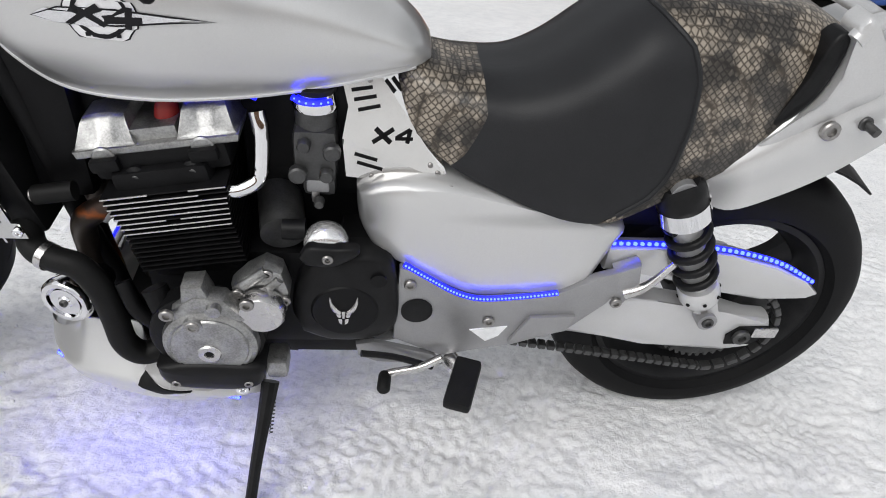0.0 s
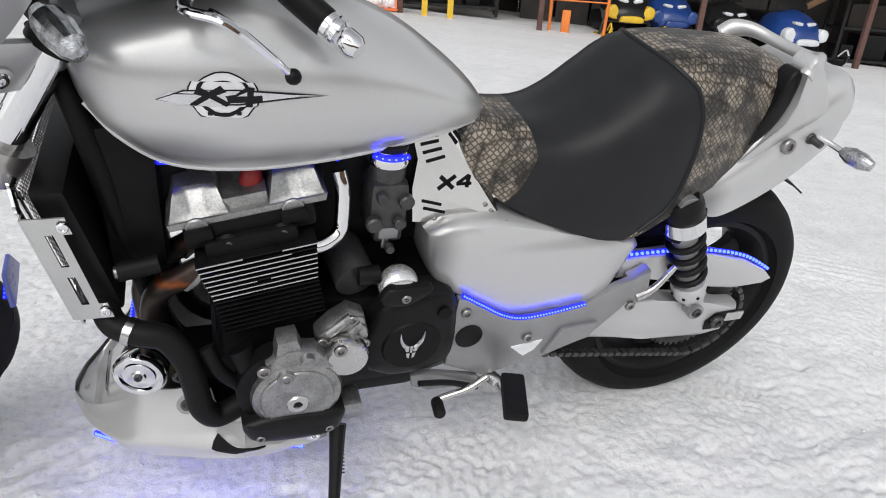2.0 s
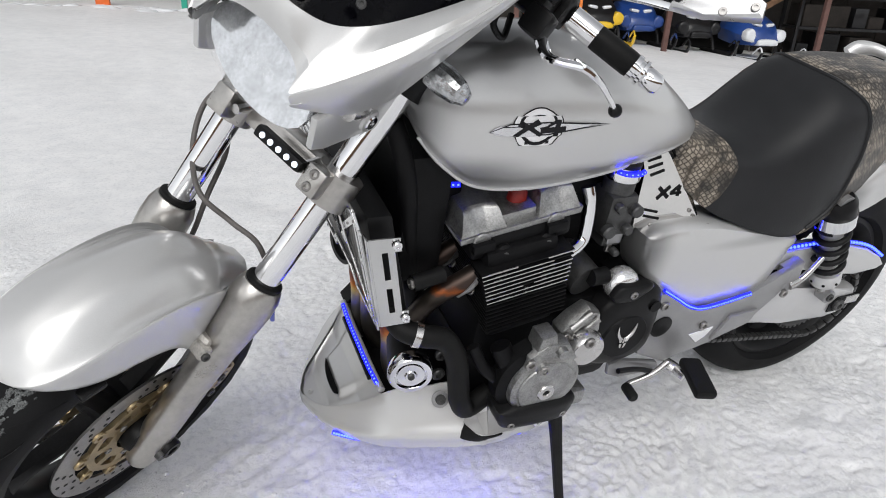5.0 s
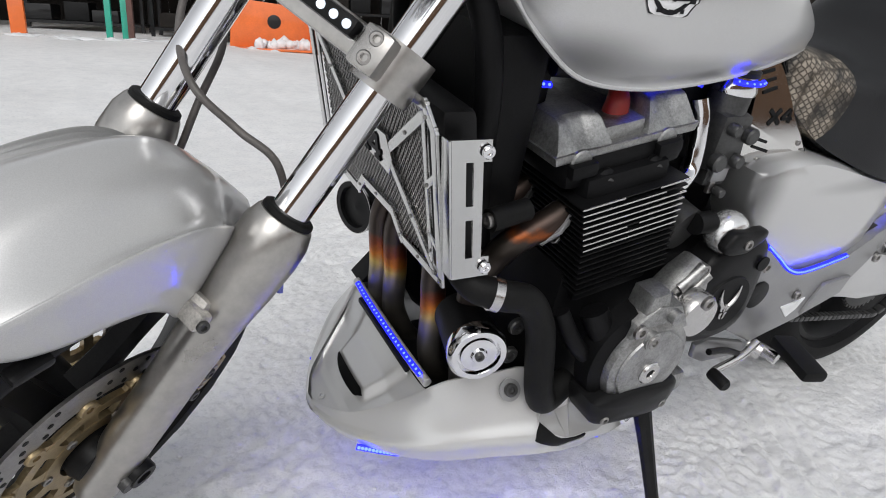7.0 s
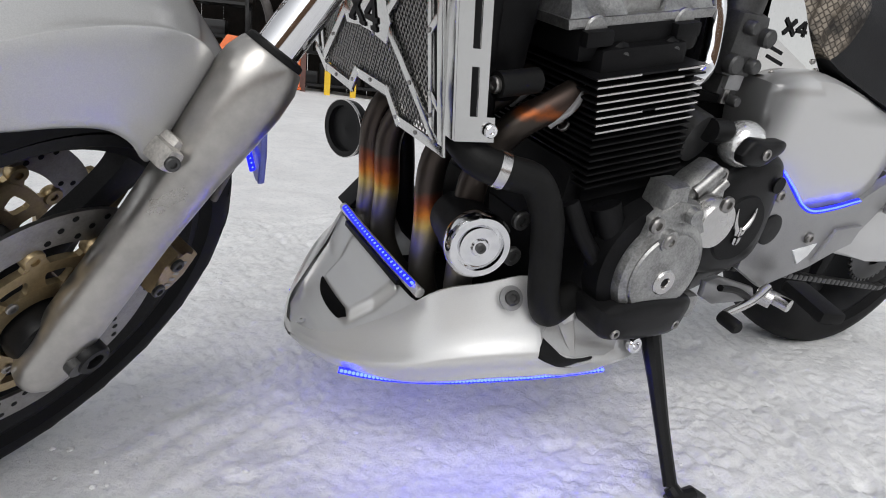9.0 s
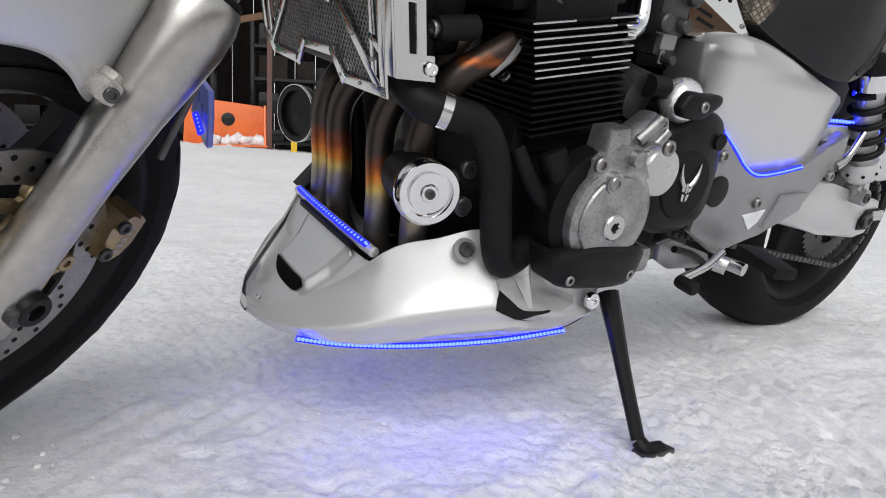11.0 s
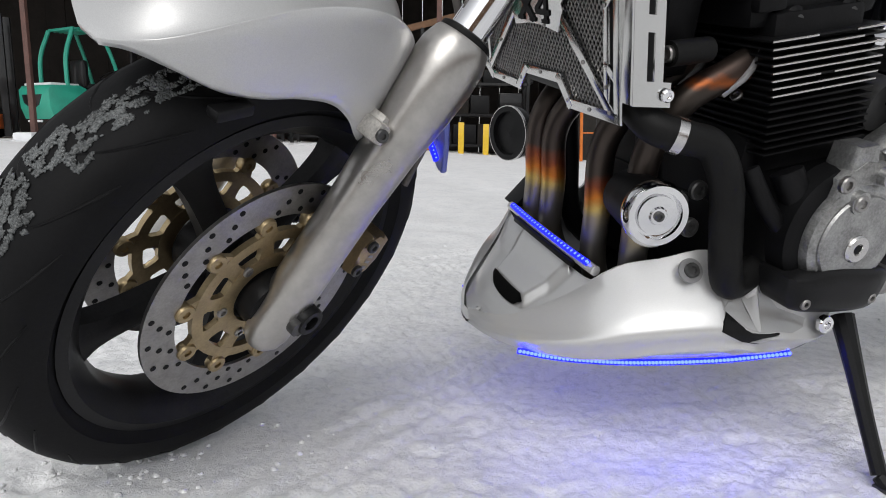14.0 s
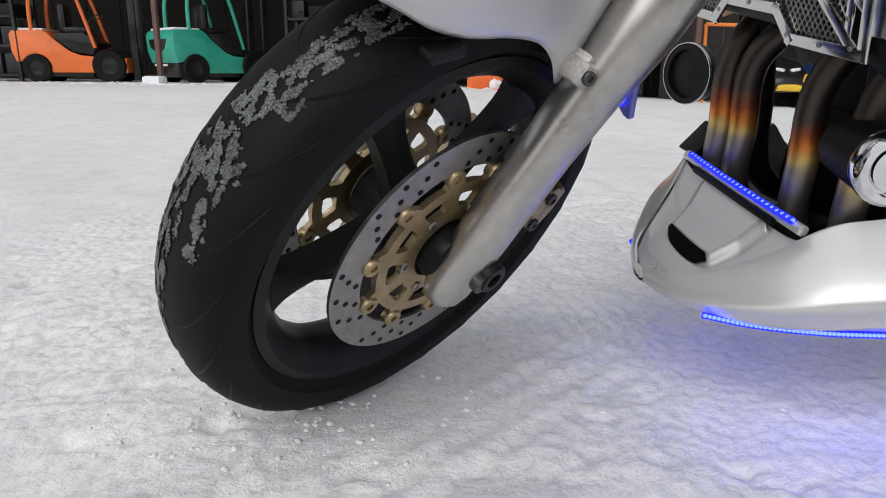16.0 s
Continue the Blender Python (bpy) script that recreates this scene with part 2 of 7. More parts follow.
# ---- ground ----
def rise(x, y):
    """The yard climbs a little towards the shed's far end."""
    d = math.hypot(x, y)
    k = min(1.0, max(0.0, (d - 2.5) / 6.5))
    return k * k * (3 - 2 * k) * max(-1.2, min(0.22, 0.29 - 0.055 * x)) * max(0.0, min(1.0, (y + 2.0) / 6.0))


TRACKS = [((-2.2, 0.55), (2.6, -0.35), 0.11, 0.030), ((-1.6, -0.75), (2.6, 0.55), 0.10, 0.032), ((-0.9, -0.9), (1.3, 2.2), 0.12, 0.036), ((-2.0, 1.4), (2.5, 0.9), 0.12, 0.034), ((0.2, -1.0), (2.4, -0.2), 0.10, 0.028), ((-1.8, -0.3), (2.2, -0.72), 0.09, 0.026), ((-1.9, 0.1), (0.2, 2.3), 0.12, 0.040), ((-0.6, 2.3), (2.5, 1.2), 0.12, 0.034), ((0.9, -0.95), (1.9, 2.2), 0.11, 0.034), ((-1.4, -0.95), (0.9, -0.28), 0.09, 0.030)]


RUTS = [((-1.3, -0.40), (0.4, 0.85), 0.10, 0.05), ((-0.2, -1.0), (1.5, 1.5), 0.09, 0.045), ((0.5, 1.6), (2.2, 0.2), 0.10, 0.05), ((-1.9, 0.2), (0.6, 1.6), 0.10, 0.05)]


def tread(x, y):
    """Old tyre tracks pressed into the snow: a shallow trough with rows of tread blocks."""
    h = 0.0
    for (x0, y0), (x1, y1), half, pitch in TRACKS:
        dx, dy = x1 - x0, y1 - y0
        L = math.hypot(dx, dy)
        s = ((x - x0) * dx + (y - y0) * dy) / L
        w = ((y - y0) * dx - (x - x0) * dy) / L + 0.03 * math.sin(s * 1.7)
        if abs(w) < half:
            fade = 0.05 + 1.9 * noise.noise((x * 2.6, y * 2.6, x0))
            if fade > 0:
                block = math.sin((s + abs(w) * 0.6) / pitch * 2 * math.pi)
                lug = math.tanh(2.5 * (block + 0.5 * noise.noise((x * 40, y * 40, 9.0)))) * (1.0 if (abs(w) * 18) % 1 > 0.25 else -0.6)
                h += min(0.8, fade) * (0.0024 * lug - 0.001)
    for (x0, y0), (x1, y1), half, pitch in RUTS:
        dx, dy = x1 - x0, y1 - y0
        L = math.hypot(dx, dy)
        s = ((x - x0) * dx + (y - y0) * dy) / L
        w = ((y - y0) * dx - (x - x0) * dy) / L + 0.02 * math.sin(s * 2.1)
        if abs(w) < half and 0 < s < L:
            fade = min(1.0, max(0.0, 0.7 + 1.2 * noise.noise((x * 1.9, y * 1.9, y0))))
            h += fade * (0.002 * math.tanh(2 * math.sin(w / pitch * 2 * math.pi)) - 0.0015)
    return h


def height(x, y):
    d = math.hypot(x, y)
    h = rise(x, y)
    if d < 14:
        h += 0.020 * noise.noise((x * 1.3, y * 1.3, 0.0)) + 0.012 * noise.noise((x * 4.5, y * 4.5, 3.0))
    near = min(1.0, max(0.0, (x + 1.9) * 4)) * min(1.0, max(0.0, (2.2 - x) * 4)) * min(1.0, max(0.0, (y + 1.0) * 5)) * min(1.0, max(0.0, (1.6 - y) * 4))
    if near > 0:
        pit = max(0.0, noise.noise((x * 17.0, y * 21.0, 17.0)) - 0.36)
        h += near * (0.006 * noise.noise((x * 9.0, y * 14.0, 7.0)) + 0.0056 * abs(noise.noise((x * 27.0, y * 33.0, 11.0))) + 0.0038 * noise.noise((x * 58.0, y * 66.0, 13.0)) - 0.028 * pit + 1.5 * tread(x, y))
    for wx, wy in ((0.79, 0.0), (-0.86, 0.0)):
        q = math.exp(-(((x - wx) / 0.16) ** 2 + ((y - wy) / 0.11) ** 2))
        h = h * (1 - q) + 0.002 * q
    return h + 0.014


def snow_ground():
    def steps(lo, hi, far, d):
        mid = list(np.arange(lo, hi, d))
        out, p, s = [], hi, d
        while p < far:
            out.append(p)
            s *= 1.16
            p += s
        out.append(far)
        neg, p, s = [], lo, d
        while p > -far:
            s *= 1.16
            p -= s
            neg.append(max(p, -far))
        return neg[::-1] + mid + out
    xs, ys = steps(-1.9, 2.2, 400.0, 0.0075), steps(-1.0, 1.6, 400.0, 0.0075)
    gx, gy = np.meshgrid(xs, ys)
    z = np.zeros_like(gx)
    for i in range(gx.shape[0]):
        for j in range(gx.shape[1]):
            z[i, j] = height(gx[i, j], gy[i, j])
    ny, nx = gx.shape
    verts = np.stack([gx, gy, z], -1).reshape(-1, 3)
    faces = [(i * nx + j, i * nx + j + 1, (i + 1) * nx + j + 1, (i + 1) * nx + j) for i in range(ny - 1) for j in range(nx - 1)]
    me = bpy.data.meshes.new("ground")
    me.from_pydata(verts.tolist(), [], faces)
    me.polygons.foreach_set("use_smooth", [True] * len(faces))
    m, n, l, p = nodes_of("packed_snow")
    big, mid, fine = noise_at(n, l, 0.9), noise_at(n, l, 9.0), noise_at(n, l, 230.0, 4.0)
    col = ramp_between(n, l, mid, (0.84, 0.845, 0.855), (0.93, 0.93, 0.93), 0.3, 0.6)
    col2 = ramp_between(n, l, big, (0.93, 0.93, 0.93), (1.0, 1.0, 1.0), 0.35, 0.6)
    dirt = noise_at(n, l, 38.0, 5.0, 0.7)
    spots = ramp_between(n, l, dirt, (1, 1, 1), (0.30, 0.25, 0.20), 0.735, 0.80)
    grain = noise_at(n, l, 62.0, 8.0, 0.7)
    # darkens the hollows of the grain bump: pit shade put into the colour
    pit_shade = ramp_between(n, l, grain, (0.80, 0.805, 0.815), (1, 1, 1), 0.36, 0.5)
    out = mix_colours(n, l, mix_colours(n, l, col, col2, 1.0, "MULTIPLY"), pit_shade, 0.8, "MULTIPLY")
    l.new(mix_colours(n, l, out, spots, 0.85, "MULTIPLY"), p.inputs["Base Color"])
    p.inputs["Roughness"].default_value = 0.6
    bump(n, l, p, fine, 0.6, 0.002)
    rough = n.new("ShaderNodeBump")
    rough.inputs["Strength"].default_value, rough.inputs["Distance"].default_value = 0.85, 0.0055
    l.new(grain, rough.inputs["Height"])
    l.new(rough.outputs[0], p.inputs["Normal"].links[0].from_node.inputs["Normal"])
    me.materials.append(m)
    return tagged(new("ground", me), "packed white snow with tyre tracks and small dirt specks", "snow", kind="structure")


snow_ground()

# ---- the motorcycle ----
LEAN_ANGLE = 13.0
bike = thing("motorcycle", "silver muscle motorcycle with blue light strips leaning on its side stand", "motorcycle", pose(0, 0, 0, LEAN_ANGLE))
RAKE, STEER_ANGLE = radians(32.0), radians(37.9)
up_axis = Vector((math.sin(RAKE), 0, math.cos(RAKE)))
turn = Matrix.Rotation(STEER_ANGLE, 3, up_axis)
back = turn @ Vector((math.cos(RAKE), 0, -math.sin(RAKE)))
side = turn @ Vector((0, 1, 0))
STEER = Matrix.Translation((-1.103, 0.022, 0)) @ Matrix((back, side, up_axis)).transposed().to_4x4()


def steered(ob):
    ob.matrix_basis = STEER
    return ob


# ---- wheels ----
def wheel(name, centre, axis_rows, radius, half, rim_r, m, label):
    w = new(name)
    w.parent = bike
    w.matrix_basis = m @ Matrix.Translation(centre)
    w["label"] = label
    bm = B()
    side_r = radius - half * 0.62
    prof = [(rim_r - 0.012, -half * 0.62), (rim_r + 0.012, -half * 0.80), ((rim_r + side_r) / 2, -half * 0.99), (side_r, -half)]
    for k in range(1, 10):
        a = -math.pi / 2 + math.pi * k / 10
        prof.append((side_r + (radius - side_r) * math.cos(a) ** 0.85 if abs(a) < 1.56 else side_r, half * math.sin(a)))
    prof += [(r, -h) for r, h in prof[3::-1]]
    lathe(bm, prof, (0, 0, 0), (0, 1, 0), 96)
    for f in [f for f in bm.faces if len(f.verts) > 4]:
        bm.faces.remove(f)
    part("tyre", bm, TYRE, w, "black road tyre with worn tread")
    return w


rear_wheel = wheel("rear_wheel", (0.757, 0.030, 0.322), None, 0.318, 0.096, 0.218, Matrix(), "dark spoked wheel with a wide road tyre")
front_wheel = wheel("front_wheel", (0.012, -0.008, 0.360), None, 0.298, 0.055, 0.226, STEER, "dark cast wheel with drilled brake discs")

# ---- large body panels ----
def tank_section(x, w, zl, zh, tuck):
    h = zh - zl
    half_ring = [(0.0, zl + 0.012), (w - tuck - 0.03, zl + 0.008), (w - tuck, zl), (w - tuck + 0.006, zl + 0.008), (w - tuck * 0.35, zl + 0.16 * h), (w, zl + 0.40 * h), (w * 0.93, zl + 0.66 * h), (w * 0.66, zl + 0.89 * h), (w * 0.3, zl + 0.985 * h)]
    return [(x, -y, z) for y, z in half_ring] + [(x, 0, zh)] + [(x, y, z) for y, z in half_ring[:0:-1]]


tank_rows = [(-0.440, 0.056, 0.893, 0.938, 0.010), (-0.420, 0.098, 0.848, 0.960, 0.018), (-0.382, 0.122, 0.806, 0.976, 0.024), (-0.32, 0.133, 0.768, 0.989, 0.028), (-0.22, 0.138, 0.757, 0.994, 0.032), (-0.10, 0.134, 0.766, 0.981, 0.032), (0.0, 0.119, 0.781, 0.948, 0.026), (0.08, 0.097, 0.797, 0.898, 0.016), (0.135, 0.070, 0.806, 0.855, 0.008), (0.158, 0.040, 0.810, 0.828, 0.003)]
bm = ring_loft(B(), [tank_section(*r) for r in tank_rows])
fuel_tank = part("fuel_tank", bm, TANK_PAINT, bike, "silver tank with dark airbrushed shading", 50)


def puff(bm, outline, y_in, y_edge, bulge, steps=((1.0, 0.0), (0.965, 0.35), (0.88, 0.65), (0.7, 0.87), (0.4, 0.98), (0.12, 1.0)), smooth=5):
    """A cushioned panel on the left side: an outline of (x, z) swelling outwards from y_edge by bulge."""
    pts = [tuple(p) for p in smooth_line(list(outline) + [outline[0]], smooth)[:-1]]
    cx, cz = sum(p[0] for p in pts) / len(pts), sum(p[1] for p in pts) / len(pts)
    rings = [[(x, y_in, z) for x, z in pts]]
    for k, b in steps:
        rings.append([(cx + (x - cx) * k, y_edge - bulge * b, cz + (z - cz) * k) for x, z in pts])
    return loft(bm, rings)


# front fork, in the steered frame: x backwards, y to the right, z along the steering axis
for sgn, lab in ((-1, ""), (1, "")):
    y = 0.106 * sgn
    bm = B()
    lathe(bm, [(0.0, 0.306), (0.014, 0.308), (0.023, 0.318), (0.0275, 0.335), (0.030, 0.40), (0.0305, 0.52), (0.034, 0.60), (0.0395, 0.655), (0.042, 0.695), (0.0405, 0.722), (0.035, 0.739), (0.033, 0.742), (0.026, 0.743)], (0.012, y, 0), (0, 0, 1), 32)
    box(bm, (0.030, y, 0.345), (0.030, 0.034, 0.060), 0.010)
    leg = steered(part("fork_leg", bm, BRUSHED, bike, "weathered bare aluminium lower fork leg"))
    bm = box(B(), (-0.012, y - 0.012 * sgn, 0.606), (0.050, 0.030, 0.028), 0.007, Matrix.Rotation(radians(14), 4, "Y"))
    box(bm, (-0.034, y - 0.004 * sgn, 0.604), (0.020, 0.036, 0.024), 0.006, Matrix.Rotation(radians(-10), 4, "Z"))
    part("lug", bm, LUG, leg, "rough pale cast lug")
    bolt((-0.040, y + 0.0145 * sgn, 0.604), (-0.5, sgn, 0.1), 0.0075, leg, DARK_STEEL)
    bm = lathe(B(), [(0.025, 0.742), (0.0312, 0.742), (0.0318, 0.745), (0.0310, 0.7485), (0.0275, 0.7505), (0.025, 0.7505)], (0.012, y, 0), (0, 0, 1), 32)
    part("dust_seal", bm, RUBBER, leg)
    bm = cyl(B(), (0.012, y, 0.70), (0.012, y, 1.155), 0.0230, n=32)
    steered(part("fork_tube", bm, CHROME, bike, "chrome fork tube"))
    bm = lathe(B(), [(0.0, 1.150), (0.026, 1.150), (0.026, 1.172), (0.02, 1.178), (0, 1.178)], (0.012, y, 0), (0, 0, 1), 24)
    steered(part("fork_cap", bm, ALLOY, bike))
bm = B()
box(bm, (0.03, 0, 0.945), (0.06, 0.17, 0.04), 0.01)
for sgn in (-1, 1):
    lathe(bm, [(0.0232, 0.915), (0.037, 0.915), (0.038, 0.97), (0.0232, 0.97)], (0.012, 0.106 * sgn, 0), (0, 0, 1), 28, True)
    box(bm, (-0.03, 0.098 * sgn, 0.945), (0.035, 0.036, 0.046), 0.006)
clamp = steered(part("lower_triple_clamp", bm, BRUSHED, bike, "weathered aluminium fork clamp"))
bm = B()
box(bm, (0.03, 0, 1.138), (0.06, 0.17, 0.03), 0.01)
for sgn in (-1, 1):
    cyl(bm, (0.05, 0.05 * sgn, 1.14), (0.05, 0.05 * sgn, 1.30), 0.015, n=16)
for sgn in (-1, 1):
    lathe(bm, [(0.0232, 1.122), (0.036, 1.122), (0.036, 1.156), (0.0232, 1.156)], (0.012, 0.106 * sgn, 0), (0, 0, 1), 28, True)
steered(part("upper_triple_clamp", bm, PLASTIC, bike))

# mudguard: sections swept round the front wheel
def guard_sections():
    out = []
    spec = [(31, 0.362, 0.014, 0.004), (33, 0.369, 0.042, 0.010), (36, 0.376, 0.064, 0.034), (41, 0.384, 0.077, 0.073), (48, 0.390, 0.084, 0.099), (57, 0.395, 0.087, 0.115), (66, 0.397, 0.089, 0.127), (73, 0.396, 0.090, 0.142), (79, 0.390, 0.089, 0.155), (84, 0.380, 0.083, 0.152), (88, 0.371, 0.070, 0.140), (94, 0.362, 0.061, 0.110), (104, 0.353, 0.056, 0.055)]
    for deg, r, w, d in spec:
        a = radians(deg)
        u = Vector((-math.cos(a), 0, math.sin(a)))
        c = Vector((0.012, 0, 0.36))
        fl = min(1.0, d / 0.12)
        g = min(1.0, max(0.0, (deg - 44) / 26))
        g = g * g * (3 - 2 * g)
        half_ring = [(w, -d), (w * 1.01, -d * 0.80), (w * 1.0, -0.034 * fl - d * 0.34), (w * 0.985, -0.030 * fl - d * 0.12), (w * 0.955, -0.030 * fl - d * 0.02), (w * 0.935, -0.030 * fl - 0.001 * g), (w * 0.915, -0.030 * fl - 0.008 * g), (w * 0.80, -0.025 * fl - 0.015 * g), (w * 0.58, -0.013 * fl - 0.006 * g), (w * 0.3, -0.002 * fl)]
        ring = [(-p, q) for p, q in half_ring] + [(0, 0.0)] + half_ring[::-1]
        th = 0.004
        outer = [c + u * (r + q) + Vector((0, p, 0)) for p, q in ring]
        inner = [c + u * (r + q - th) + Vector((0, p * 0.95, 0)) for p, q in ring[::-1]]
        out.append(outer + inner)
    return out


bm = ring_loft(B(), guard_sections(), 6, 3)
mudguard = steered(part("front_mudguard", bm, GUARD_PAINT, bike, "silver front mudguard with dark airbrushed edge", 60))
for sgn in (-1, 1):
    part("clip", box(B(), (-0.199, 0.077 * sgn, 0.552), (0.040, 0.018, 0.012), 0.004, Matrix.Rotation(radians(-32), 4, "Y")), PLASTIC, mudguard, "small black clip on the mudguard's edge")

# headlight and fairing
bm = B()
rings = []
for k, (s, d) in enumerate(((1.0, 0.06), (1.0, 0.0), (0.96, -0.014), (0.8, -0.032), (0.5, -0.045), (0.15, -0.05))):
    rings.append([(-0.152 + d, 0.100 * s * math.cos(a), 1.053 + 0.048 * s * math.sin(a) + 0.15 * 0.1 * s * math.cos(a)) for a in (i * 2 * math.pi / 40 for i in range(40))])
loft(bm, rings)
GLASS_LAMP = surface("headlight_glass", (0.85, 0.88, 0.90), 0.04, 0.0, 0.03, 24, 90, 0.0, 0.6, 0.02)
GLASS_LAMP.node_tree.nodes["Principled BSDF"].inputs["Alpha"].default_value = 0.09
headlight = steered(part("headlight", bm, GLASS_LAMP, bike, "oval clear headlight, lit"))
bm = B()
rings = []
for sc, d in ((0.97, -0.004), (0.90, 0.018), (0.70, 0.040), (0.40, 0.054), (0.14, 0.058)):
    rings.append([(-0.152 + d, 0.100 * sc * math.cos(a), 1.053 + 0.048 * sc * math.sin(a) + 0.015 * sc * math.cos(a)) for a in (i * 2 * math.pi / 22 for i in range(22))])
rings = [ring if k == 0 else [(x + (0.004 if (i + k) % 2 else -0.003), y, z + (0.002 if (i * 3 + k) % 4 == 0 else 0.0)) for i, (x, y, z) in enumerate(ring)] for k, ring in enumerate(rings)]
REFLECTOR = surface("lamp_reflector", (0.68, 0.69, 0.705), 0.10, 1.0, 0.2, 40, 200, 0.0)
part("reflector", loft(bm, rings), REFLECTOR, headlight, "faceted chrome reflector", 8)
for y in (-0.045, 0.0, 0.045):
    part("divider", box(B(), (-0.128, y, 1.053 + 0.15 * y), (0.05, 0.004, 0.075), 0.001), CHROME, headlight)
for y in (-0.050, 0.050):
    bm = lathe(B(), [(0, 0), (0.014, 0.0), (0.012, 0.010), (0.006, 0.015), (0, 0.016)], (-0.126, y, 1.053 + 0.15 * y), (-1, 0, 0), 20)
    part("bulb", bm, LED_WHITE if y < 0 else DARK_STEEL, headlight, "lit white lamp" if y < 0 else "dark lamp shield")


W_EDGE = [(-0.222, 0.0, 1.150), (-0.212, 0.04, 1.150), (-0.186, 0.072, 1.157), (-0.160, 0.10, 1.182), (-0.140, 0.13, 1.222), (-0.132, 0.165, 1.270), (-0.135, 0.198, 1.312), (-0.138, 0.225, 1.346)]
F_EDGE = [(-0.200, 0.0, 1.110), (-0.200, 0.045, 1.104), (-0.200, 0.075, 1.088), (-0.207, 0.088, 1.066), (-0.184, 0.122, 1.125), (-0.160, 0.158, 1.190), (-0.145, 0.192, 1.262), (-0.138, 0.227, 1.343)]
C_EDGE = [(-0.199, 0.091, 1.054), (-0.172, 0.130, 1.108), (-0.150, 0.164, 1.172), (-0.139, 0.196, 1.252), (-0.137, 0.228, 1.341)]
L_EDGE = [(-0.192, 0.090, 1.050), (-0.130, 0.124, 1.072), (-0.092, 0.142, 1.115), (-0.095, 0.168, 1.190), (-0.136, 0.226, 1.338)]
bm = B()
for sgn in (-1, 1):
    for chain_a, chain_b, per in ((W_EDGE, F_EDGE, 5), (F_EDGE[3:], C_EDGE, 5), (C_EDGE, L_EDGE, 5)):
        a, b = smooth_line(chain_a, per), smooth_line(chain_b, per)
        rows = [[bm.verts.new((p[0] * (1 - t) + q[0] * t - 0.006 * math.sin(math.pi * t), (p[1] * (1 - t) + q[1] * t) * sgn, p[2] * (1 - t) + q[2] * t)) for p, q in zip(a, b)] for t in (0, 0.33, 0.67, 1)]
        for r0, r1 in zip(rows, rows[1:]):
            for i in range(len(r0) - 1):
                bm.faces.new((r0[i], r0[i + 1], r1[i + 1], r1[i]))
bmesh.ops.remove_doubles(bm, verts=bm.verts, dist=0.0008)
bmesh.ops.recalc_face_normals(bm, faces=bm.faces)
bm.normal_update()
normals = {v: v.normal.copy() for v in bm.verts}
outer = list(bm.verts)
copies = bmesh.ops.duplicate(bm, geom=list(bm.verts) + list(bm.edges) + list(bm.faces))["vert_map"]
for v in outer:
    copies[v].co = v.co + Vector((0.004, 0, 0)) - 0.0015 * (normals[v] if normals[v].x < 0 else -normals[v])
fairing = steered(part("headlight_fairing", bm, PAINT, bike, "silver headlight fairing with creased wings", 22))
bm = B()
cols = []
edge = smooth_line(W_EDGE, 4)
edge = [(p[0], -p[1], p[2]) for p in edge[:0:-1]] + [tuple(p) for p in edge]
for x0, y, low in edge:
    cols.append([(x0 + 0.004 + 0.17 * t * (1 - 0.15 * t), y * (1 - 0.22 * t), low - 0.004 + t * (1.50 - low)) for t in np.linspace(0, 1, 9)])
rows = [[bm.verts.new(p) for p in c] for c in cols]
for a, b in zip(rows, rows[1:]):
    for i in range(8):
        bm.faces.new((a[i], a[i + 1], b[i + 1], b[i]))
bmesh.ops.solidify(bm, geom=bm.faces, thickness=0.004)
SMOKED = surface("smoked_acrylic", (0.004, 0.004, 0.006), 0.10, 0.0, 0.2, 20, 100, 0.0, 0.0, 0.03)
windscreen = steered(part("windscreen", bm, SMOKED, bike, "dark smoked windscreen"))

# handlebar
bm = tube(B(), [(0.13, -0.23, 1.36), (0.09, -0.14, 1.335), (0.05, -0.05, 1.29), (0.05, 0.05, 1.29), (0.09, 0.14, 1.335), (0.13, 0.23, 1.36)], 0.011, 12)
steered(part("handlebar", bm, PLASTIC, bike))

# seat: one shape cut along its seams into three covers
seat_rows = [(0.105, 0.055, 0.815, 0.745), (0.135, 0.085, 0.814, 0.720), (0.20, 0.112, 0.800, 0.672), (0.28, 0.135, 0.799, 0.640), (0.34, 0.150, 0.826, 0.622), (0.395, 0.158, 0.872, 0.612), (0.45, 0.160, 0.916, 0.618), (0.52, 0.153, 0.928, 0.655), (0.62, 0.130, 0.928, 0.705), (0.70, 0.108, 0.922, 0.745), (0.765, 0.086, 0.896, 0.775), (0.82, 0.06, 0.866, 0.800), (0.855, 0.05, 0.848, 0.81)]


def seat_ring(x, w, zt, zb):
    h = zt - zb
    half_ring = [(0.0, zb), (w * 0.9, zb), (w, zb + 0.03 * h), (w * 1.0, zb + 0.3 * h), (w * 0.95, zb + 0.62 * h), (w * 0.80, zb + 0.86 * h), (w * 0.45, zb + 0.985 * h)]
    return [(x, -y, z) for y, z in half_ring] + [(x, 0, zt)] + [(x, y, z) for y, z in half_ring[:0:-1]]


def seam_front(z):
    return np.interp(z, [0.62, 0.66, 0.70, 0.76, 0.80, 0.83], [0.10, 0.185, 0.215, 0.24, 0.235, 0.215])


def seam_rear(z):
    return np.interp(z, [0.61, 0.65, 0.70, 0.78, 0.85, 0.89, 0.915, 0.93], [0.424, 0.487, 0.515, 0.522, 0.516, 0.498, 0.462, 0.42])


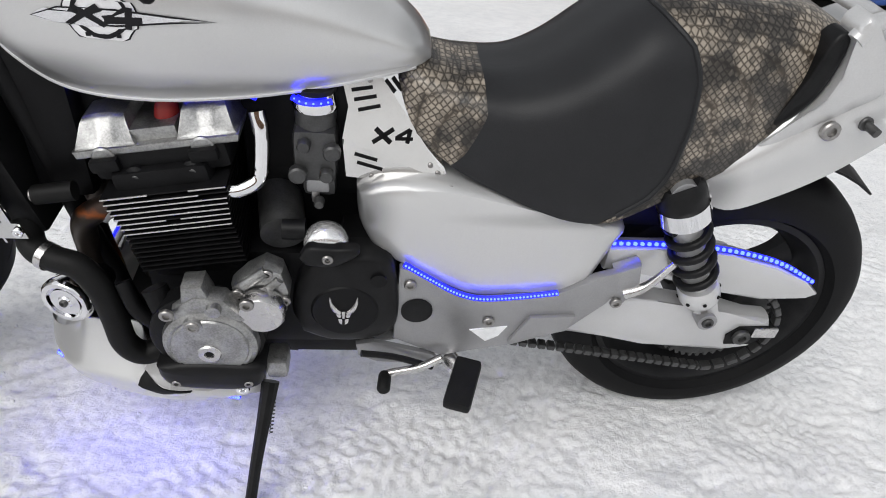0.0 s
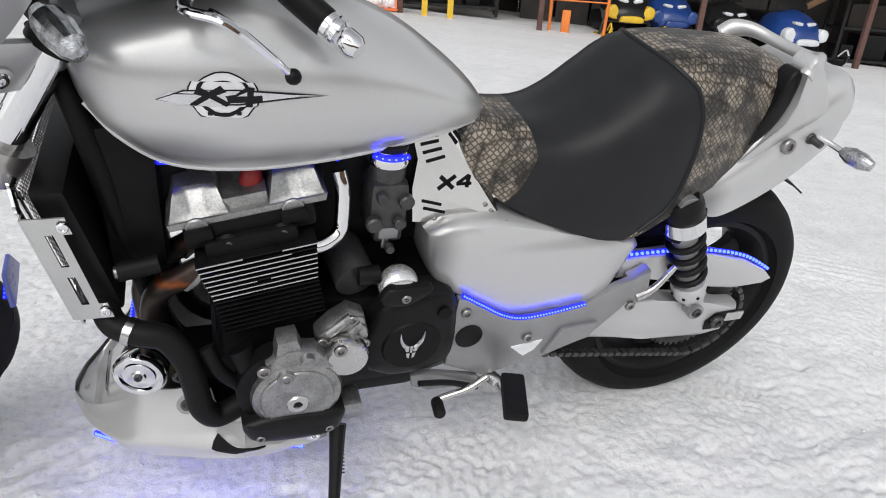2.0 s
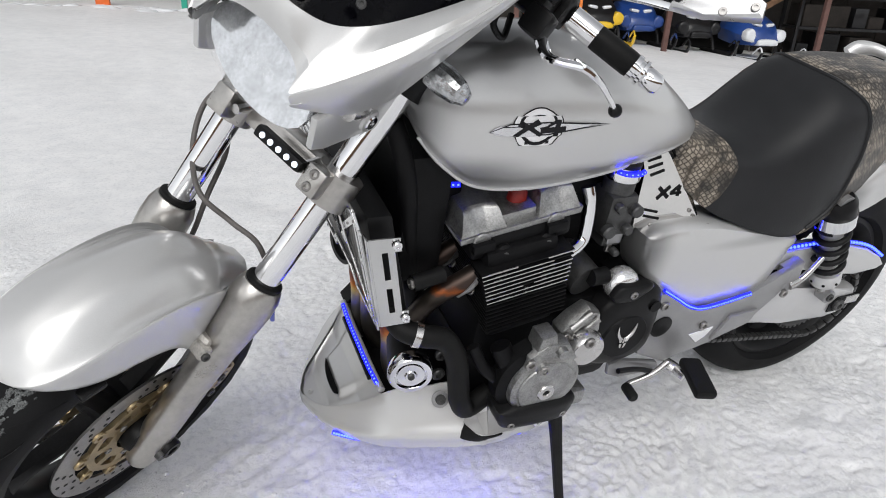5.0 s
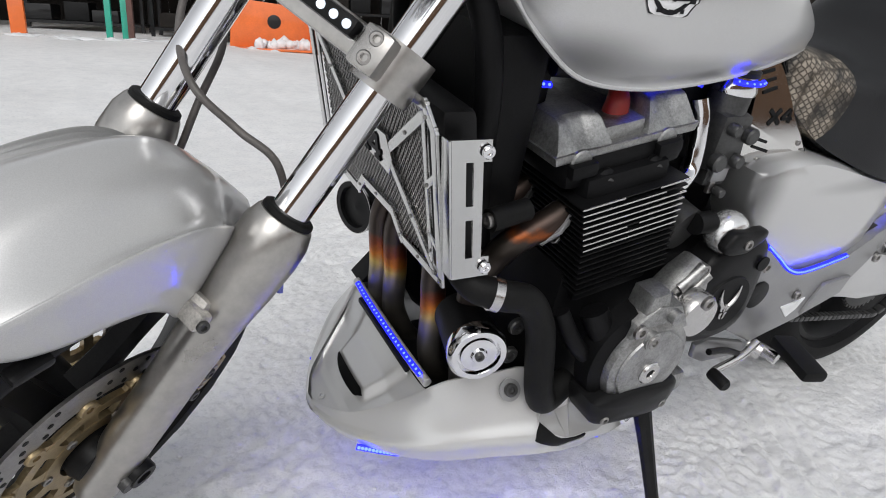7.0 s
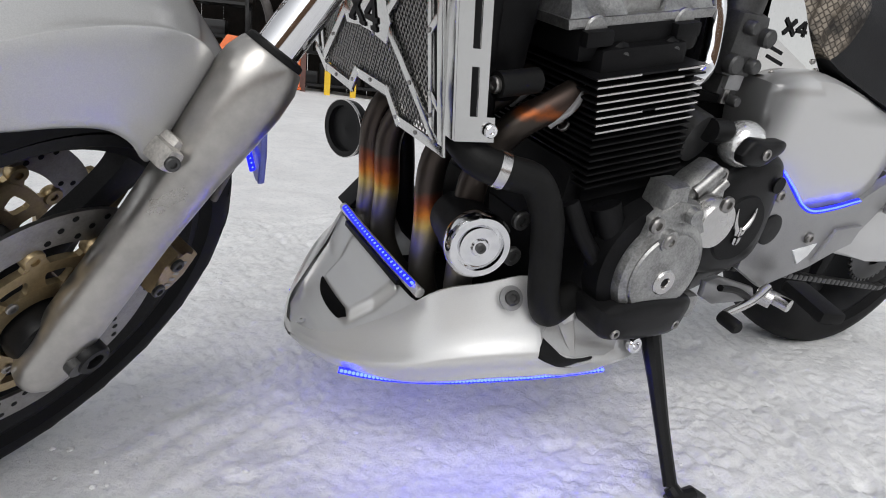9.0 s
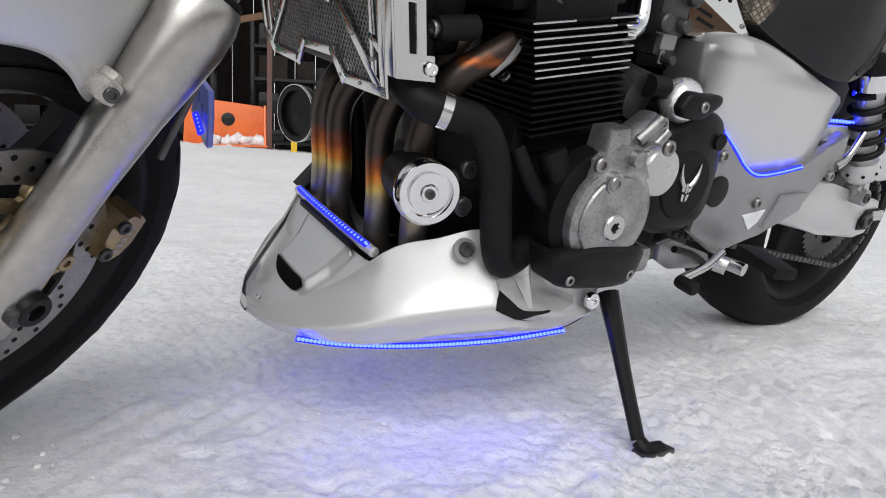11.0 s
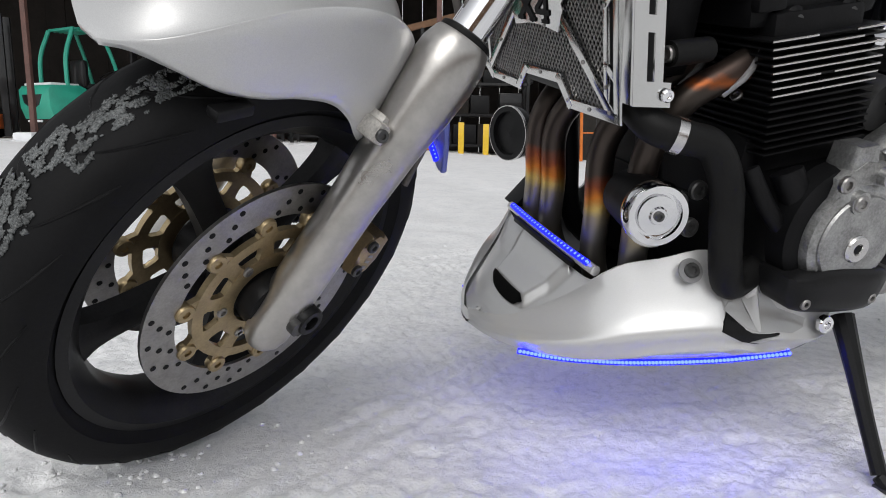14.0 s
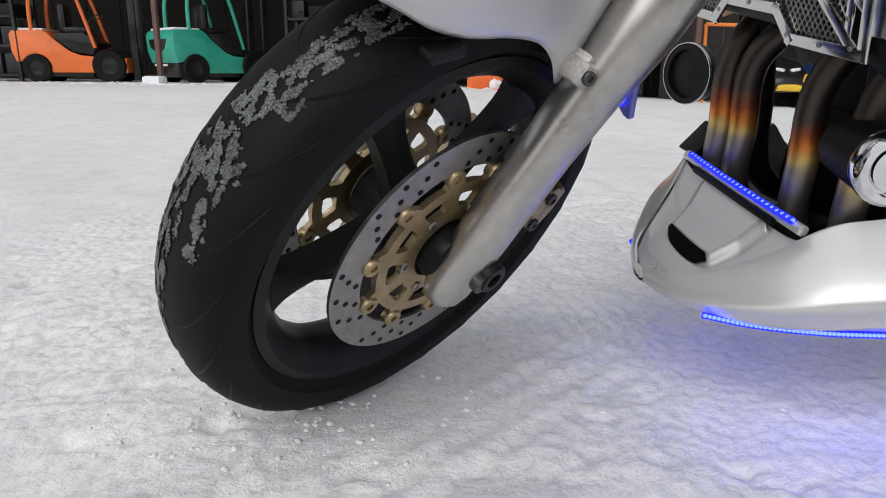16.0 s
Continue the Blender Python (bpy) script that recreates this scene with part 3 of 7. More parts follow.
secs = [smooth_line(list(seat_ring(*r)) + [seat_ring(*r)[0]], 4)[:-1] for r in seat_rows]
hull = np.array(smooth_line([np.concatenate(s) for s in secs], 12)).reshape(-1, len(secs[0]), 3)


def crossing(col, seam):
    d = [p[0] - seam(p[2]) for p in col]
    for i in range(1, len(d)):
        if d[i - 1] <= 0 < d[i]:
            return i - 1 + d[i - 1] / (d[i - 1] - d[i])
    return 0.0 if d[0] > 0 else len(d) - 1.0


def along(col, s):
    i = min(int(s), len(col) - 2)
    return col[i] * (1 - (s - i)) + col[i + 1] * (s - i)


cuts = []
for j in range(hull.shape[1]):
    col = hull[:, j]
    a, b = crossing(col, seam_front), crossing(col, seam_rear)
    cuts.append((0.0, a, max(a + 0.5, b), len(col) - 1.0))
for zone, (nm, rows_n, lab) in enumerate((("seat_nose", 10, "snakeskin-patterned seat nose"), ("rider_seat", 26, "smooth black vinyl rider's seat"), ("pillion_seat", 26, "snakeskin-patterned pillion seat"))):
    rings = [[tuple(along(hull[:, j], cuts[j][zone] + (cuts[j][zone + 1] - cuts[j][zone]) * t)) for j in range(hull.shape[1])] for t in np.linspace(0, 1, rows_n)]
    part(nm, loft(B(), rings), VINYL, bike, lab, 70)
SEAM = [tuple(along(hull[:, j], cuts[j][2])) for j in range(hull.shape[1])]
NOSE_SEAM = [tuple(along(hull[:, j], cuts[j][1])) for j in range(hull.shape[1])]

# side cover and frame plate
bm = puff(B(), [(0.056, 0.634), (0.09, 0.650), (0.14, 0.656), (0.19, 0.655), (0.27, 0.640), (0.38, 0.614), (0.486, 0.586), (0.484, 0.555), (0.468, 0.50), (0.452, 0.456), (0.42, 0.440), (0.34, 0.433), (0.262, 0.427), (0.20, 0.452), (0.135, 0.490), (0.085, 0.528), (0.060, 0.578)], -0.06, -0.102, 0.044, ((1.0, 0.0), (0.99, 0.42), (0.965, 0.72), (0.91, 0.88), (0.7, 0.97), (0.4, 1.0), (0.12, 1.0)), 3)
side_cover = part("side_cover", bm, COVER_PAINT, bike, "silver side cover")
bm = slab(B(), [(0.128, 0.500), (0.150, 0.498), (0.222, 0.445), (0.267, 0.431), (0.40, 0.448), (0.46, 0.49), (0.50, 0.505), (0.505, 0.46), (0.49, 0.43), (0.432, 0.36), (0.334, 0.322), (0.214, 0.290), (0.125, 0.335)], -0.152, -0.135, 0.004)
frame_plate = part("footrest_bracket", bm, ALLOY, bike, "grey cast alloy footrest bracket")

# tail
bm = B()
secs = []
for x, yo, yi, zt, zb in [(0.565, 0.125, 0.10, 0.700, 0.665), (0.60, 0.134, 0.095, 0.722, 0.635), (0.65, 0.136, 0.085, 0.762, 0.618), (0.72, 0.133, 0.07, 0.818, 0.645), (0.79, 0.125, 0.055, 0.872, 0.682), (0.85, 0.114, 0.04, 0.902, 0.725), (0.885, 0.105, 0.03, 0.892, 0.754), (0.905, 0.096, 0.02, 0.868, 0.775), (0.914, 0.082, 0.01, 0.845, 0.79)]:
    m = (zt + zb) / 2
    secs.append([(x, -yi, zt), (x, -yo * 0.8, zt - 0.004), (x, -yo, m + (zt - m) * 0.35), (x, -yo * 0.97, m - (zt - m) * 0.4), (x, -yo * 0.82, zb), (x, yo * 0.82, zb), (x, yo * 0.97, m - (zt - m) * 0.4), (x, yo, m + (zt - m) * 0.35), (x, yo * 0.8, zt - 0.004), (x, yi, zt)])
ring_loft(bm, secs, 5, 3)
tail = part("tail_fairing", bm, TAIL_PAINT, bike, "silver tail fairing")

# swingarm
bm = slab(B(), [(0.40, 0.415), (0.50, 0.425), (0.60, 0.412), (0.74, 0.375), (0.835, 0.372), (0.85, 0.335), (0.82, 0.292), (0.77, 0.282), (0.60, 0.300), (0.42, 0.332)], -0.125, -0.085, 0.012)
swingarm = part("swingarm", bm, WHITE_ALLOY, bike, "silver-painted swingarm")
bm = slab(B(), [(0.40, 0.415), (0.74, 0.375), (0.85, 0.36), (0.82, 0.292), (0.42, 0.332)], 0.085, 0.125, 0.012)
part("swingarm", bm, WHITE_ALLOY, bike)

# side stand
bm = tube(B(), [(-0.10, -0.19, 0.235), (-0.075, -0.25, 0.12), (-0.045, -0.295, 0.0)], 0.013, 10)
part("side_stand", bm, PLASTIC, bike, "black steel side stand")



# ---- parts of the wheels ----
def arc_pts(r, a0, a1, n, y=0.0):
    return [(-r * math.cos(a), y, r * math.sin(a)) for a in np.linspace(a0, a1, n)]


def annulus(bm, r0, r1, y0, y1, n=64):
    return lathe(bm, [(r0, y0), (r1, y0), (r1, y1), (r0, y1)], (0, 0, 0), (0, 1, 0), n, True)


def rim_of(w, r, half, spoke_angles, spoke_w, hub_r, hub_half):
    bm = lathe(B(), [(r + 0.006, -half), (r - 0.006, -half - 0.002), (r - 0.014, -half + 0.008), (r - 0.028, -half * 0.5), (r - 0.034, 0), (r - 0.028, half * 0.5), (r - 0.014, half - 0.008), (r - 0.006, half + 0.002), (r + 0.006, half), (r - 0.008, half * 0.6), (r - 0.018, 0), (r - 0.008, -half * 0.6)], (0, 0, 0), (0, 1, 0), 80, True)
    rim = part("rim", bm, RIM, w, "dark grey cast rim")
    for ang in spoke_angles:
        a = radians(ang)
        u, v = Vector((-math.cos(a), 0, math.sin(a))), Vector((math.sin(a), 0, math.cos(a)))
        bm = B()
        secs = []
        for t, wd, th in ((hub_r * 0.8, spoke_w * 0.75, 0.022), (hub_r + 0.03, spoke_w * 0.62, 0.019), ((hub_r + r) / 2, spoke_w * 0.6, 0.017), (r - 0.05, spoke_w * 0.75, 0.018), (r - 0.026, spoke_w * 1.2, 0.022)):
            c = u * t
            secs.append([tuple(c + v * (wd * p) + Vector((0, th * q, 0))) for p, q in ((-0.5, -0.7), (-0.2, -1), (0.2, -1), (0.5, -0.7), (0.5, 0.7), (0.2, 1), (-0.2, 1), (-0.5, 0.7))])
        ring_loft(bm, secs, 4, 1)
        part("spoke", bm, RIM, w)
    bm = lathe(B(), [(0, -hub_half), (hub_r * 0.7, -hub_half), (hub_r, -hub_half + 0.012), (hub_r, hub_half - 0.012), (hub_r * 0.7, hub_half), (0, hub_half)], (0, 0, 0), (0, 1, 0), 36)
    part("hub", bm, RIM, w)


def brake_disc(w, y, sgn):
    bm = annulus(B(), 0.117, 0.157, y - 0.0022, y + 0.0022, 80)
    disc = part("brake_disc", bm, STEEL, bike, "drilled steel brake disc with gold carrier")
    disc.matrix_basis = w.matrix_basis
    # the disc is not pierced: proud black discs give the holes' darkness
    hole = cyl(B(), (0, -0.0028, 0), (0, 0.0028, 0), 0.0036, n=8)
    first = part("drill_hole", hole, BLACK, disc)
    spots = []
    for k in range(24):
        for r, o in ((0.124, 0.0), (0.136, 0.09), (0.148, 0.18)):
            if (k + int(r * 1000)) % 4 != 3:
                a = 2 * math.pi * k / 24 + o
                spots.append((-r * math.cos(a), y, r * math.sin(a)))
    first.location = spots[0]
    for p in spots[1:]:
        ob = new("drill_hole", first.data)
        ob.parent, ob.location = disc, p
    bm = annulus(B(), 0.083, 0.097, y - 0.004, y + 0.004, 60)
    annulus(bm, 0.042, 0.063, y - 0.004, y + 0.004, 48)
    carrier = part("carrier", bm, GOLD, disc, "gold anodised carrier")
    for k in range(10):
        a = 2 * math.pi * k / 10 + 0.3
        m = Matrix.Rotation(-a, 4, "Y")
        bm = slab(B(), [(-0.058, -0.014), (-0.066, -0.0085), (-0.078, -0.0080), (-0.086, -0.014), (-0.095, -0.015), (-0.104, -0.009), (-0.112, -0.0065), (-0.112, 0.0065), (-0.104, 0.009), (-0.095, 0.015), (-0.086, 0.014), (-0.078, 0.0080), (-0.066, 0.0085), (-0.058, 0.014)], y - 0.0036, y + 0.0036, 0.0008)
        bmesh.ops.transform(bm, matrix=m, verts=bm.verts)
        part("carrier_arm", bm, GOLD, disc)
        c = Vector((-0.109 * math.cos(a), y, 0.109 * math.sin(a)))
        bm = lathe(B(), [(0.0048, -0.0065), (0.0105, -0.0065), (0.0118, -0.004), (0.0118, 0.004), (0.0105, 0.0065), (0.0048, 0.0065)], c, (0, 1, 0), 18, True)
        part("bobbin", bm, GOLD, disc)
    for k in range(6):
        a = 2 * math.pi * k / 6 + 0.5
        bolt((-0.058 * math.cos(a), y + 0.003 * sgn, 0.058 * math.sin(a)), (0, sgn, 0), 0.0065, disc)
    return disc


rim_of(front_wheel, 0.227, 0.044, (-37, 35, 107, 179, 251), 0.058, 0.05, 0.062)
for sgn in (-1, 1):
    brake_disc(front_wheel, 0.062 * sgn, sgn)
bm = lathe(B(), [(0, 0), (0.036, 0), (0.038, 0.01), (0.034, 0.026), (0.022, 0.03), (0, 0.03)], (0, -0.062, 0), (0, -1, 0), 28)
part("hub_cover", bm, PLASTIC, front_wheel)
bm = cyl(B(), (0, -0.135, 0), (0, 0.135, 0), 0.011, n=20)
part("axle", bm, DARK_STEEL, front_wheel)
bm = lathe(B(), [(0.0, -0.128), (0.009, -0.129), (0.010, -0.137), (0.017, -0.137), (0.019, -0.134), (0.019, -0.118), (0.0, -0.118)], (0.014, 0, 0.010), (0, 1, 0), 28)
part("axle_nut", bm, PLASTIC, front_wheel)
# tread grooves on the front tyre
for sgn in (-1, 1):
    for k in range(22):
        a0 = 2 * math.pi * k / 22 + (0.14 if sgn > 0 else 0)
        pts = []
        for t in np.linspace(0.05, 0.92, 9):
            ph = t * math.pi / 2 * 0.96
            rad = (0.298 - 0.055 * 0.62) + (0.055 * 0.62) * math.cos(ph) ** 0.85 - 0.0012
            a = a0 + 0.34 * t * t + 0.05 * t
            pts.append((-rad * math.cos(a), sgn * 0.055 * math.sin(ph), rad * math.sin(a)))
        part("tread_groove", tube(B(), pts, [0.0006] + [0.0017] * 7 + [0.0006], 6, 1), BLACK, front_wheel)

ICE = surface("dirty_ice", (0.085, 0.09, 0.09), 0.14, 0.0, 0.8, 30, 300, 0.9)


def ice_crust(w, radius, half, patches, seed):
    """Broken crusts of ice frozen to the tread."""
    rng = random.Random(seed)
    for a0, a1, v0, v1, amount in patches:
        side_r = radius - half * 0.62
        places = []
        for _ in range(amount * 7):
            a = radians(rng.uniform(a0, a1))
            ph = rng.uniform(v0, v1) + 0.2 * noise.noise((a * 8, seed, 1.0))
            if noise.noise((a * 20, ph * 7, 5.0)) + 0.35 * noise.noise((a * 90, ph * 30, 2.0)) < 0.02:
                continue
            rad = side_r + (radius - side_r) * math.cos(ph) ** 0.85 + 0.0005
            c = Vector((-rad * math.cos(a), half * math.sin(ph), rad * math.sin(a)))
            s = rng.uniform(0.0005, 0.0019)
            out = Vector((-math.cos(a) * math.cos(ph), math.sin(ph), math.sin(a) * math.cos(ph)))
            rot = out.to_track_quat("Z", "Y").to_matrix().to_4x4() @ Matrix.Rotation(rng.uniform(0, 3), 4, "Z")
            places.append(Matrix.Translation(c) @ rot @ Matrix.Diagonal((s * rng.uniform(1, 2.2), s, s * rng.uniform(0.25, 0.6), 1)))
        ob = pebbles("ice_crust", places, ICE, w, "rough frozen crust of grey ice", 0.35, seed)
        ob["kind"] = "stuff"


ice_crust(front_wheel, 0.298, 0.055, [(16, 56, -0.55, 0.05, 1100), (0, 20, -0.25, 0.4, 500), (-14, 8, -0.5, -0.2, 240), (-24, 6, 0.1, 0.8, 600), (-50, -20, 0.1, 0.7, 450), (-62, -48, -0.3, 0.4, 140)], 4)

rim_of(rear_wheel, 0.222, 0.078, (28, 148, 268), 0.07, 0.062, 0.08)
bm = lathe(B(), [(0.07, -0.105), (0.106, -0.105), (0.106, -0.099), (0.07, -0.099)], (0, 0, 0), (0, 1, 0), 48, True)
for k in range(42):
    a = 2 * math.pi * k / 42
    box(bm, (-0.109 * math.cos(a), -0.102, 0.109 * math.sin(a)), (0.009, 0.006, 0.007), 0, Matrix.Rotation(-a, 4, "Y"))
for k in range(5):
    a = 2 * math.pi * k / 5
    box(bm, (-0.07 * math.cos(a), -0.100, 0.07 * math.sin(a)), (0.06, 0.008, 0.024), 0, Matrix.Rotation(-a, 4, "Y"))
part("sprocket", bm, DARK_STEEL, rear_wheel, "dark rear sprocket")

# chain, link by link
loop = []
cx, cz = 0.757, 0.322
for a in np.linspace(math.pi / 2, -math.pi / 2, 14):
    loop.append((cx + 0.113 * math.cos(a), cz + 0.113 * math.sin(a)))
loop += [(x, cz - 0.113 + (0.767 - x) * 0.17) for x in np.linspace(0.75, 0.12, 34)]
bm = B()
for (x0, z0), (x1, z1) in zip(loop, loop[1:]):
    a = math.atan2(z1 - z0, x1 - x0)
    L = math.hypot(x1 - x0, z1 - z0)
    box(bm, ((x0 + x1) / 2, -0.102, (z0 + z1) / 2), (L * 0.8, 0.018, 0.012), 0.003, Matrix.Rotation(-a, 4, "Y"))
part("drive_chain", bm, DARK_STEEL, bike, "dirty dark drive chain")

# ---- calipers and brake hoses ----
for sgn in (-1, 1):
    bm = slab(B(), [(0.128, 0.455), (0.136, 0.478), (0.150, 0.474), (0.160, 0.486), (0.176, 0.480), (0.178, 0.446), (0.172, 0.425), (0.160, 0.412), (0.138, 0.414)], 0.066 * sgn - 0.024, 0.066 * sgn + 0.024, 0.006)
    cal = steered(part("brake_caliper", bm, GOLD, bike, "gold brake caliper"))
    bm = B()
    for k in range(5):
        box(bm, (0.157, 0.066 * sgn + 0.0245 * sgn, 0.430 + 0.009 * k), (0.010, 0.001, 0.004))
    part("marking", bm, BRUSHED, cal, "faint raised bars of a marking")
    for z in (0.425, 0.465):
        ob = bolt((0.137, 0.066 * sgn - 0.028, z), (0, -1, 0), 0.009, cal, DARK_STEEL)
HOSE = surface("grey_hose", (0.11, 0.10, 0.095), 0.5, 0, 0.25, 30, 300, 0.15)
for pts in ([(0.03, 0.06, 0.985), (0.02, 0.13, 0.955), (0.025, 0.165, 0.90), (0.008, 0.132, 0.835), (-0.028, 0.055, 0.800), (-0.002, -0.005, 0.787), (0.022, -0.060, 0.778), (0.085, -0.085, 0.70), (0.125, -0.088, 0.56)], [(0.03, 0.07, 0.985), (0.085, 0.13, 0.93), (0.095, 0.150, 0.88), (0.070, 0.110, 0.832), (0.040, 0.080, 0.775), (0.050, 0.072, 0.71), (0.09, 0.085, 0.63), (0.13, 0.088, 0.55)]):
    steered(part("brake_hose", tube(B(), pts, 0.0046, 10, 8), HOSE, bike, "grey rubber brake hose"))

# ---- rear shock ----
def shock(y):
    top, bot = Vector((0.548, y, 0.672)), Vector((0.688, y + 0.008, 0.395))
    d = (bot - top).normalized()
    L = (bot - top).length
    at = lambda t: top + d * (L * t)
    bm = lathe(B(), [(0, -0.014), (0.030, -0.012), (0.038, 0.0), (0.0395, 0.012), (0.0395, 0.03), (0.0, 0.03)], at(0.0), d, 32)
    s = part("shock_absorber", bm, PLASTIC, bike, "black rear shock absorber with coil spring")
    bm = lathe(B(), [(0.030, 0.0), (0.0425, 0.0), (0.0425, 0.034), (0.030, 0.034)], at(0.09), d, 36, True)
    part("collar", bm, CHROME, s, "chrome collar")
    bm = cyl(B(), at(0.15), at(0.78), 0.0235, n=28)
    part("damper_rod", bm, WHITE_ALLOY, s, "pale damper body inside the spring")
    u, v = frame_of(d)
    turns = 4.6
    pts = [at(0.23 + 0.50 * k / 92) + (u * math.cos(k / 92 * turns * 2 * math.pi) + v * math.sin(k / 92 * turns * 2 * math.pi)) * 0.0325 for k in range(93)]
    part("coil_spring", tube(B(), pts, 0.0073, 10, 1), PLASTIC, s, "thick black coil spring")
    bm = lathe(B(), [(0, 0), (0.033, 0.0), (0.036, 0.006), (0.036, 0.032), (0.032, 0.042), (0.024, 0.048), (0, 0.048)], at(0.735), d, 32)
    low = part("lower_mount", bm, WHITE_ALLOY, s, "silver lower spring seat with notches")
    for k in range(8):
        a = k * math.pi / 4
        c0 = at(0.735) + d * 0.022 + (u * math.cos(a) + v * math.sin(a)) * 0.0362
        bolt(c0, u * math.cos(a) + v * math.sin(a), 0.0035, s, BLACK, "notch")
    part("mount_fork", cyl(B(), at(0.87), at(1.0), 0.016, n=18), STEEL, s)
    for t, r in ((0.0, 0.022), (1.02, 0.018)):
        bm = lathe(B(), [(0.007, -0.024), (r, -0.024), (r, 0.024), (0.007, 0.024)], at(t), (0, 1, 0), 24, True)
        part("eye", bm, ALLOY, s)
        bolt(at(t) + Vector((0, -0.022, 0)), (0, -1, 0), 0.011, s, DARK_STEEL)


shock(-0.138)
shock(0.138)

# ---- swingarm details, chain guard, tail ----
bm = B()
for x0, x1 in ((0.64, 0.74),):
    slab(bm, [(0.66, 0.405), (0.72, 0.385), (0.70, 0.43), (0.675, 0.43)], -0.145, -0.115, 0.004)
part("shock_bracket", bm, WHITE_ALLOY, swingarm)
bm = slab(B(), [(0.765, 0.305), (0.76, 0.33), (0.78, 0.352), (0.84, 0.355), (0.845, 0.33), (0.815, 0.305)], -0.128, -0.1255, 0.0)
part("axle_slot", bm, BLACK, swingarm)
bolt((0.79, -0.127, 0.328), (0, -1, 0), 0.017, swingarm, DARK_STEEL, "axle_nut")
bm = box(B(), (0.835, -0.128, 0.338), (0.05, 0.006, 0.024), 0.003)
part("chain_adjuster", bm, POLISHED, swingarm)
bm = slab(B(), [(0.48, 0.530), (0.60, 0.530), (0.70, 0.520), (0.80, 0.495), (0.87, 0.462), (0.905, 0.432), (0.885, 0.420), (0.80, 0.415), (0.70, 0.435), (0.60, 0.462), (0.48, 0.480)], -0.118, -0.085, 0.006)
guard = part("chain_guard", bm, PAINT, bike, "silver chain guard")


def led_strip(parent, pts, n, name="led_strip", size=0.0042, strip=True, diode=None):
    """A strip with a row of glowing diodes along a line."""
    line = smooth_line(pts, 8)
    lens = np.cumsum([0] + [np.linalg.norm(b - a) for a, b in zip(line, line[1:])])
    s = part(name, tube(B(), [tuple(p) for p in line], 0.0048, 8, 1, 0.6), LED_STRIP if strip else PLASTIC, bike, "blue light strip with glowing diodes")
    bm = B()
    for k in range(n):
        t = lens[-1] * (k + 0.5) / n
        c = [np.interp(t, lens, [p[i] for p in line]) for i in range(3)]
        got = bmesh.ops.create_icosphere(bm, subdivisions=1, radius=size)["verts"]
        bmesh.ops.translate(bm, vec=Vector(c) + Vector((0, -0.003, 0.001)), verts=got)
    lit = part("diode", bm, diode or LED, s, "glowing blue diodes")
    lit["kind"] = "stuff"
    return s


led_strip(guard, [(0.48, -0.112, 0.536), (0.60, -0.112, 0.536), (0.70, -0.112, 0.527), (0.80, -0.112, 0.502), (0.885, -0.112, 0.458)], 34)
led_strip(frame_plate, [(0.135, -0.148, 0.507), (0.18, -0.150, 0.478), (0.225, -0.150, 0.449), (0.268, -0.150, 0.436), (0.33, -0.150, 0.441), (0.40, -0.150, 0.453)], 46, size=0.0022)

# footrest bracket details
for x, z in ((0.147, 0.468), (0.289, 0.385), (0.505, 0.437)):
    bolt((x, -0.153, z), (0, -1, 0), 0.0105, frame_plate)
bm = lathe(B(), [(0, 0), (0.027, 0), (0.027, 0.004), (0.024, 0.005), (0, 0.003)], (0.162, -0.151, 0.407), (0, -1, 0), 28)
part("plug", bm, PLASTIC, frame_plate, "round black rubber plug")
SEEN_THROUGH_WHITE = surface("seen_through_white", (0.8, 0.81, 0.82), 0.6, 0, 0.08, 60, 300, 0.8)
# no hole is cut: a white patch imitates bright snow seen through it
bm = slab(B(), [(0.258, 0.362), (0.325, 0.372), (0.312, 0.348), (0.29, 0.333)], -0.1545, -0.150, 0.0015)
part("packed_snow", bm, SEEN_THROUGH_WHITE, frame_plate, "white patch in place of the snow seen through the bracket's opening")
bm = slab(B(), [(0.33, 0.335), (0.43, 0.368), (0.44, 0.405), (0.36, 0.40)], -0.160, -0.150, 0.004)
part("rib", bm, ALLOY, frame_plate)
bm = B()
tube(bm, [(0.232, -0.14, 0.272), (0.245, -0.165, 0.27)], 0.017, 20)
tube(bm, [(0.245, -0.16, 0.275), (0.25, -0.195, 0.275)], 0.012, 16)
part("footrest_mount", bm, POLISHED, frame_plate)
bm = box(B(), (0.0, -0.0, 0), (0.048, 0.105, 0.022), 0.008)
bmesh.ops.transform(bm, matrix=pose(0.246, -0.228, 0.305, 2, 0, -18), verts=bm.verts)
foot = part("footrest", bm, RUBBER, bike, "black rubber footrest")
bm = tube(B(), [(0.215, -0.165, 0.300), (0.175, -0.170, 0.278), (0.125, -0.166, 0.258), (0.114, -0.170, 0.253)], 0.0075, 10)
shifter = part("gear_lever", bm, POLISHED, bike, "polished gear lever with black rubber tip")
part("rubber_tip", lathe(B(), [(0, 0), (0.0105, 0.001), (0.012, 0.006), (0.012, 0.036), (0.009, 0.04), (0, 0.04)], (0.115, -0.164, 0.253), (-0.1, -1, 0.0), 16), RUBBER, shifter)
bm = tube(B(), [(0.20, -0.16, 0.268), (0.13, -0.165, 0.30), (0.07, -0.17, 0.315)], 0.006, 8)
part("linkage_rod", bm, PLASTIC, shifter)
bm = slab(B(), [(0.06, 0.315), (0.09, 0.322), (0.2, 0.29), (0.22, 0.262), (0.10, 0.268), (0.065, 0.285)], -0.15, -0.138, 0.004)
part("gear_linkage_plate", bm, ALLOY, bike)

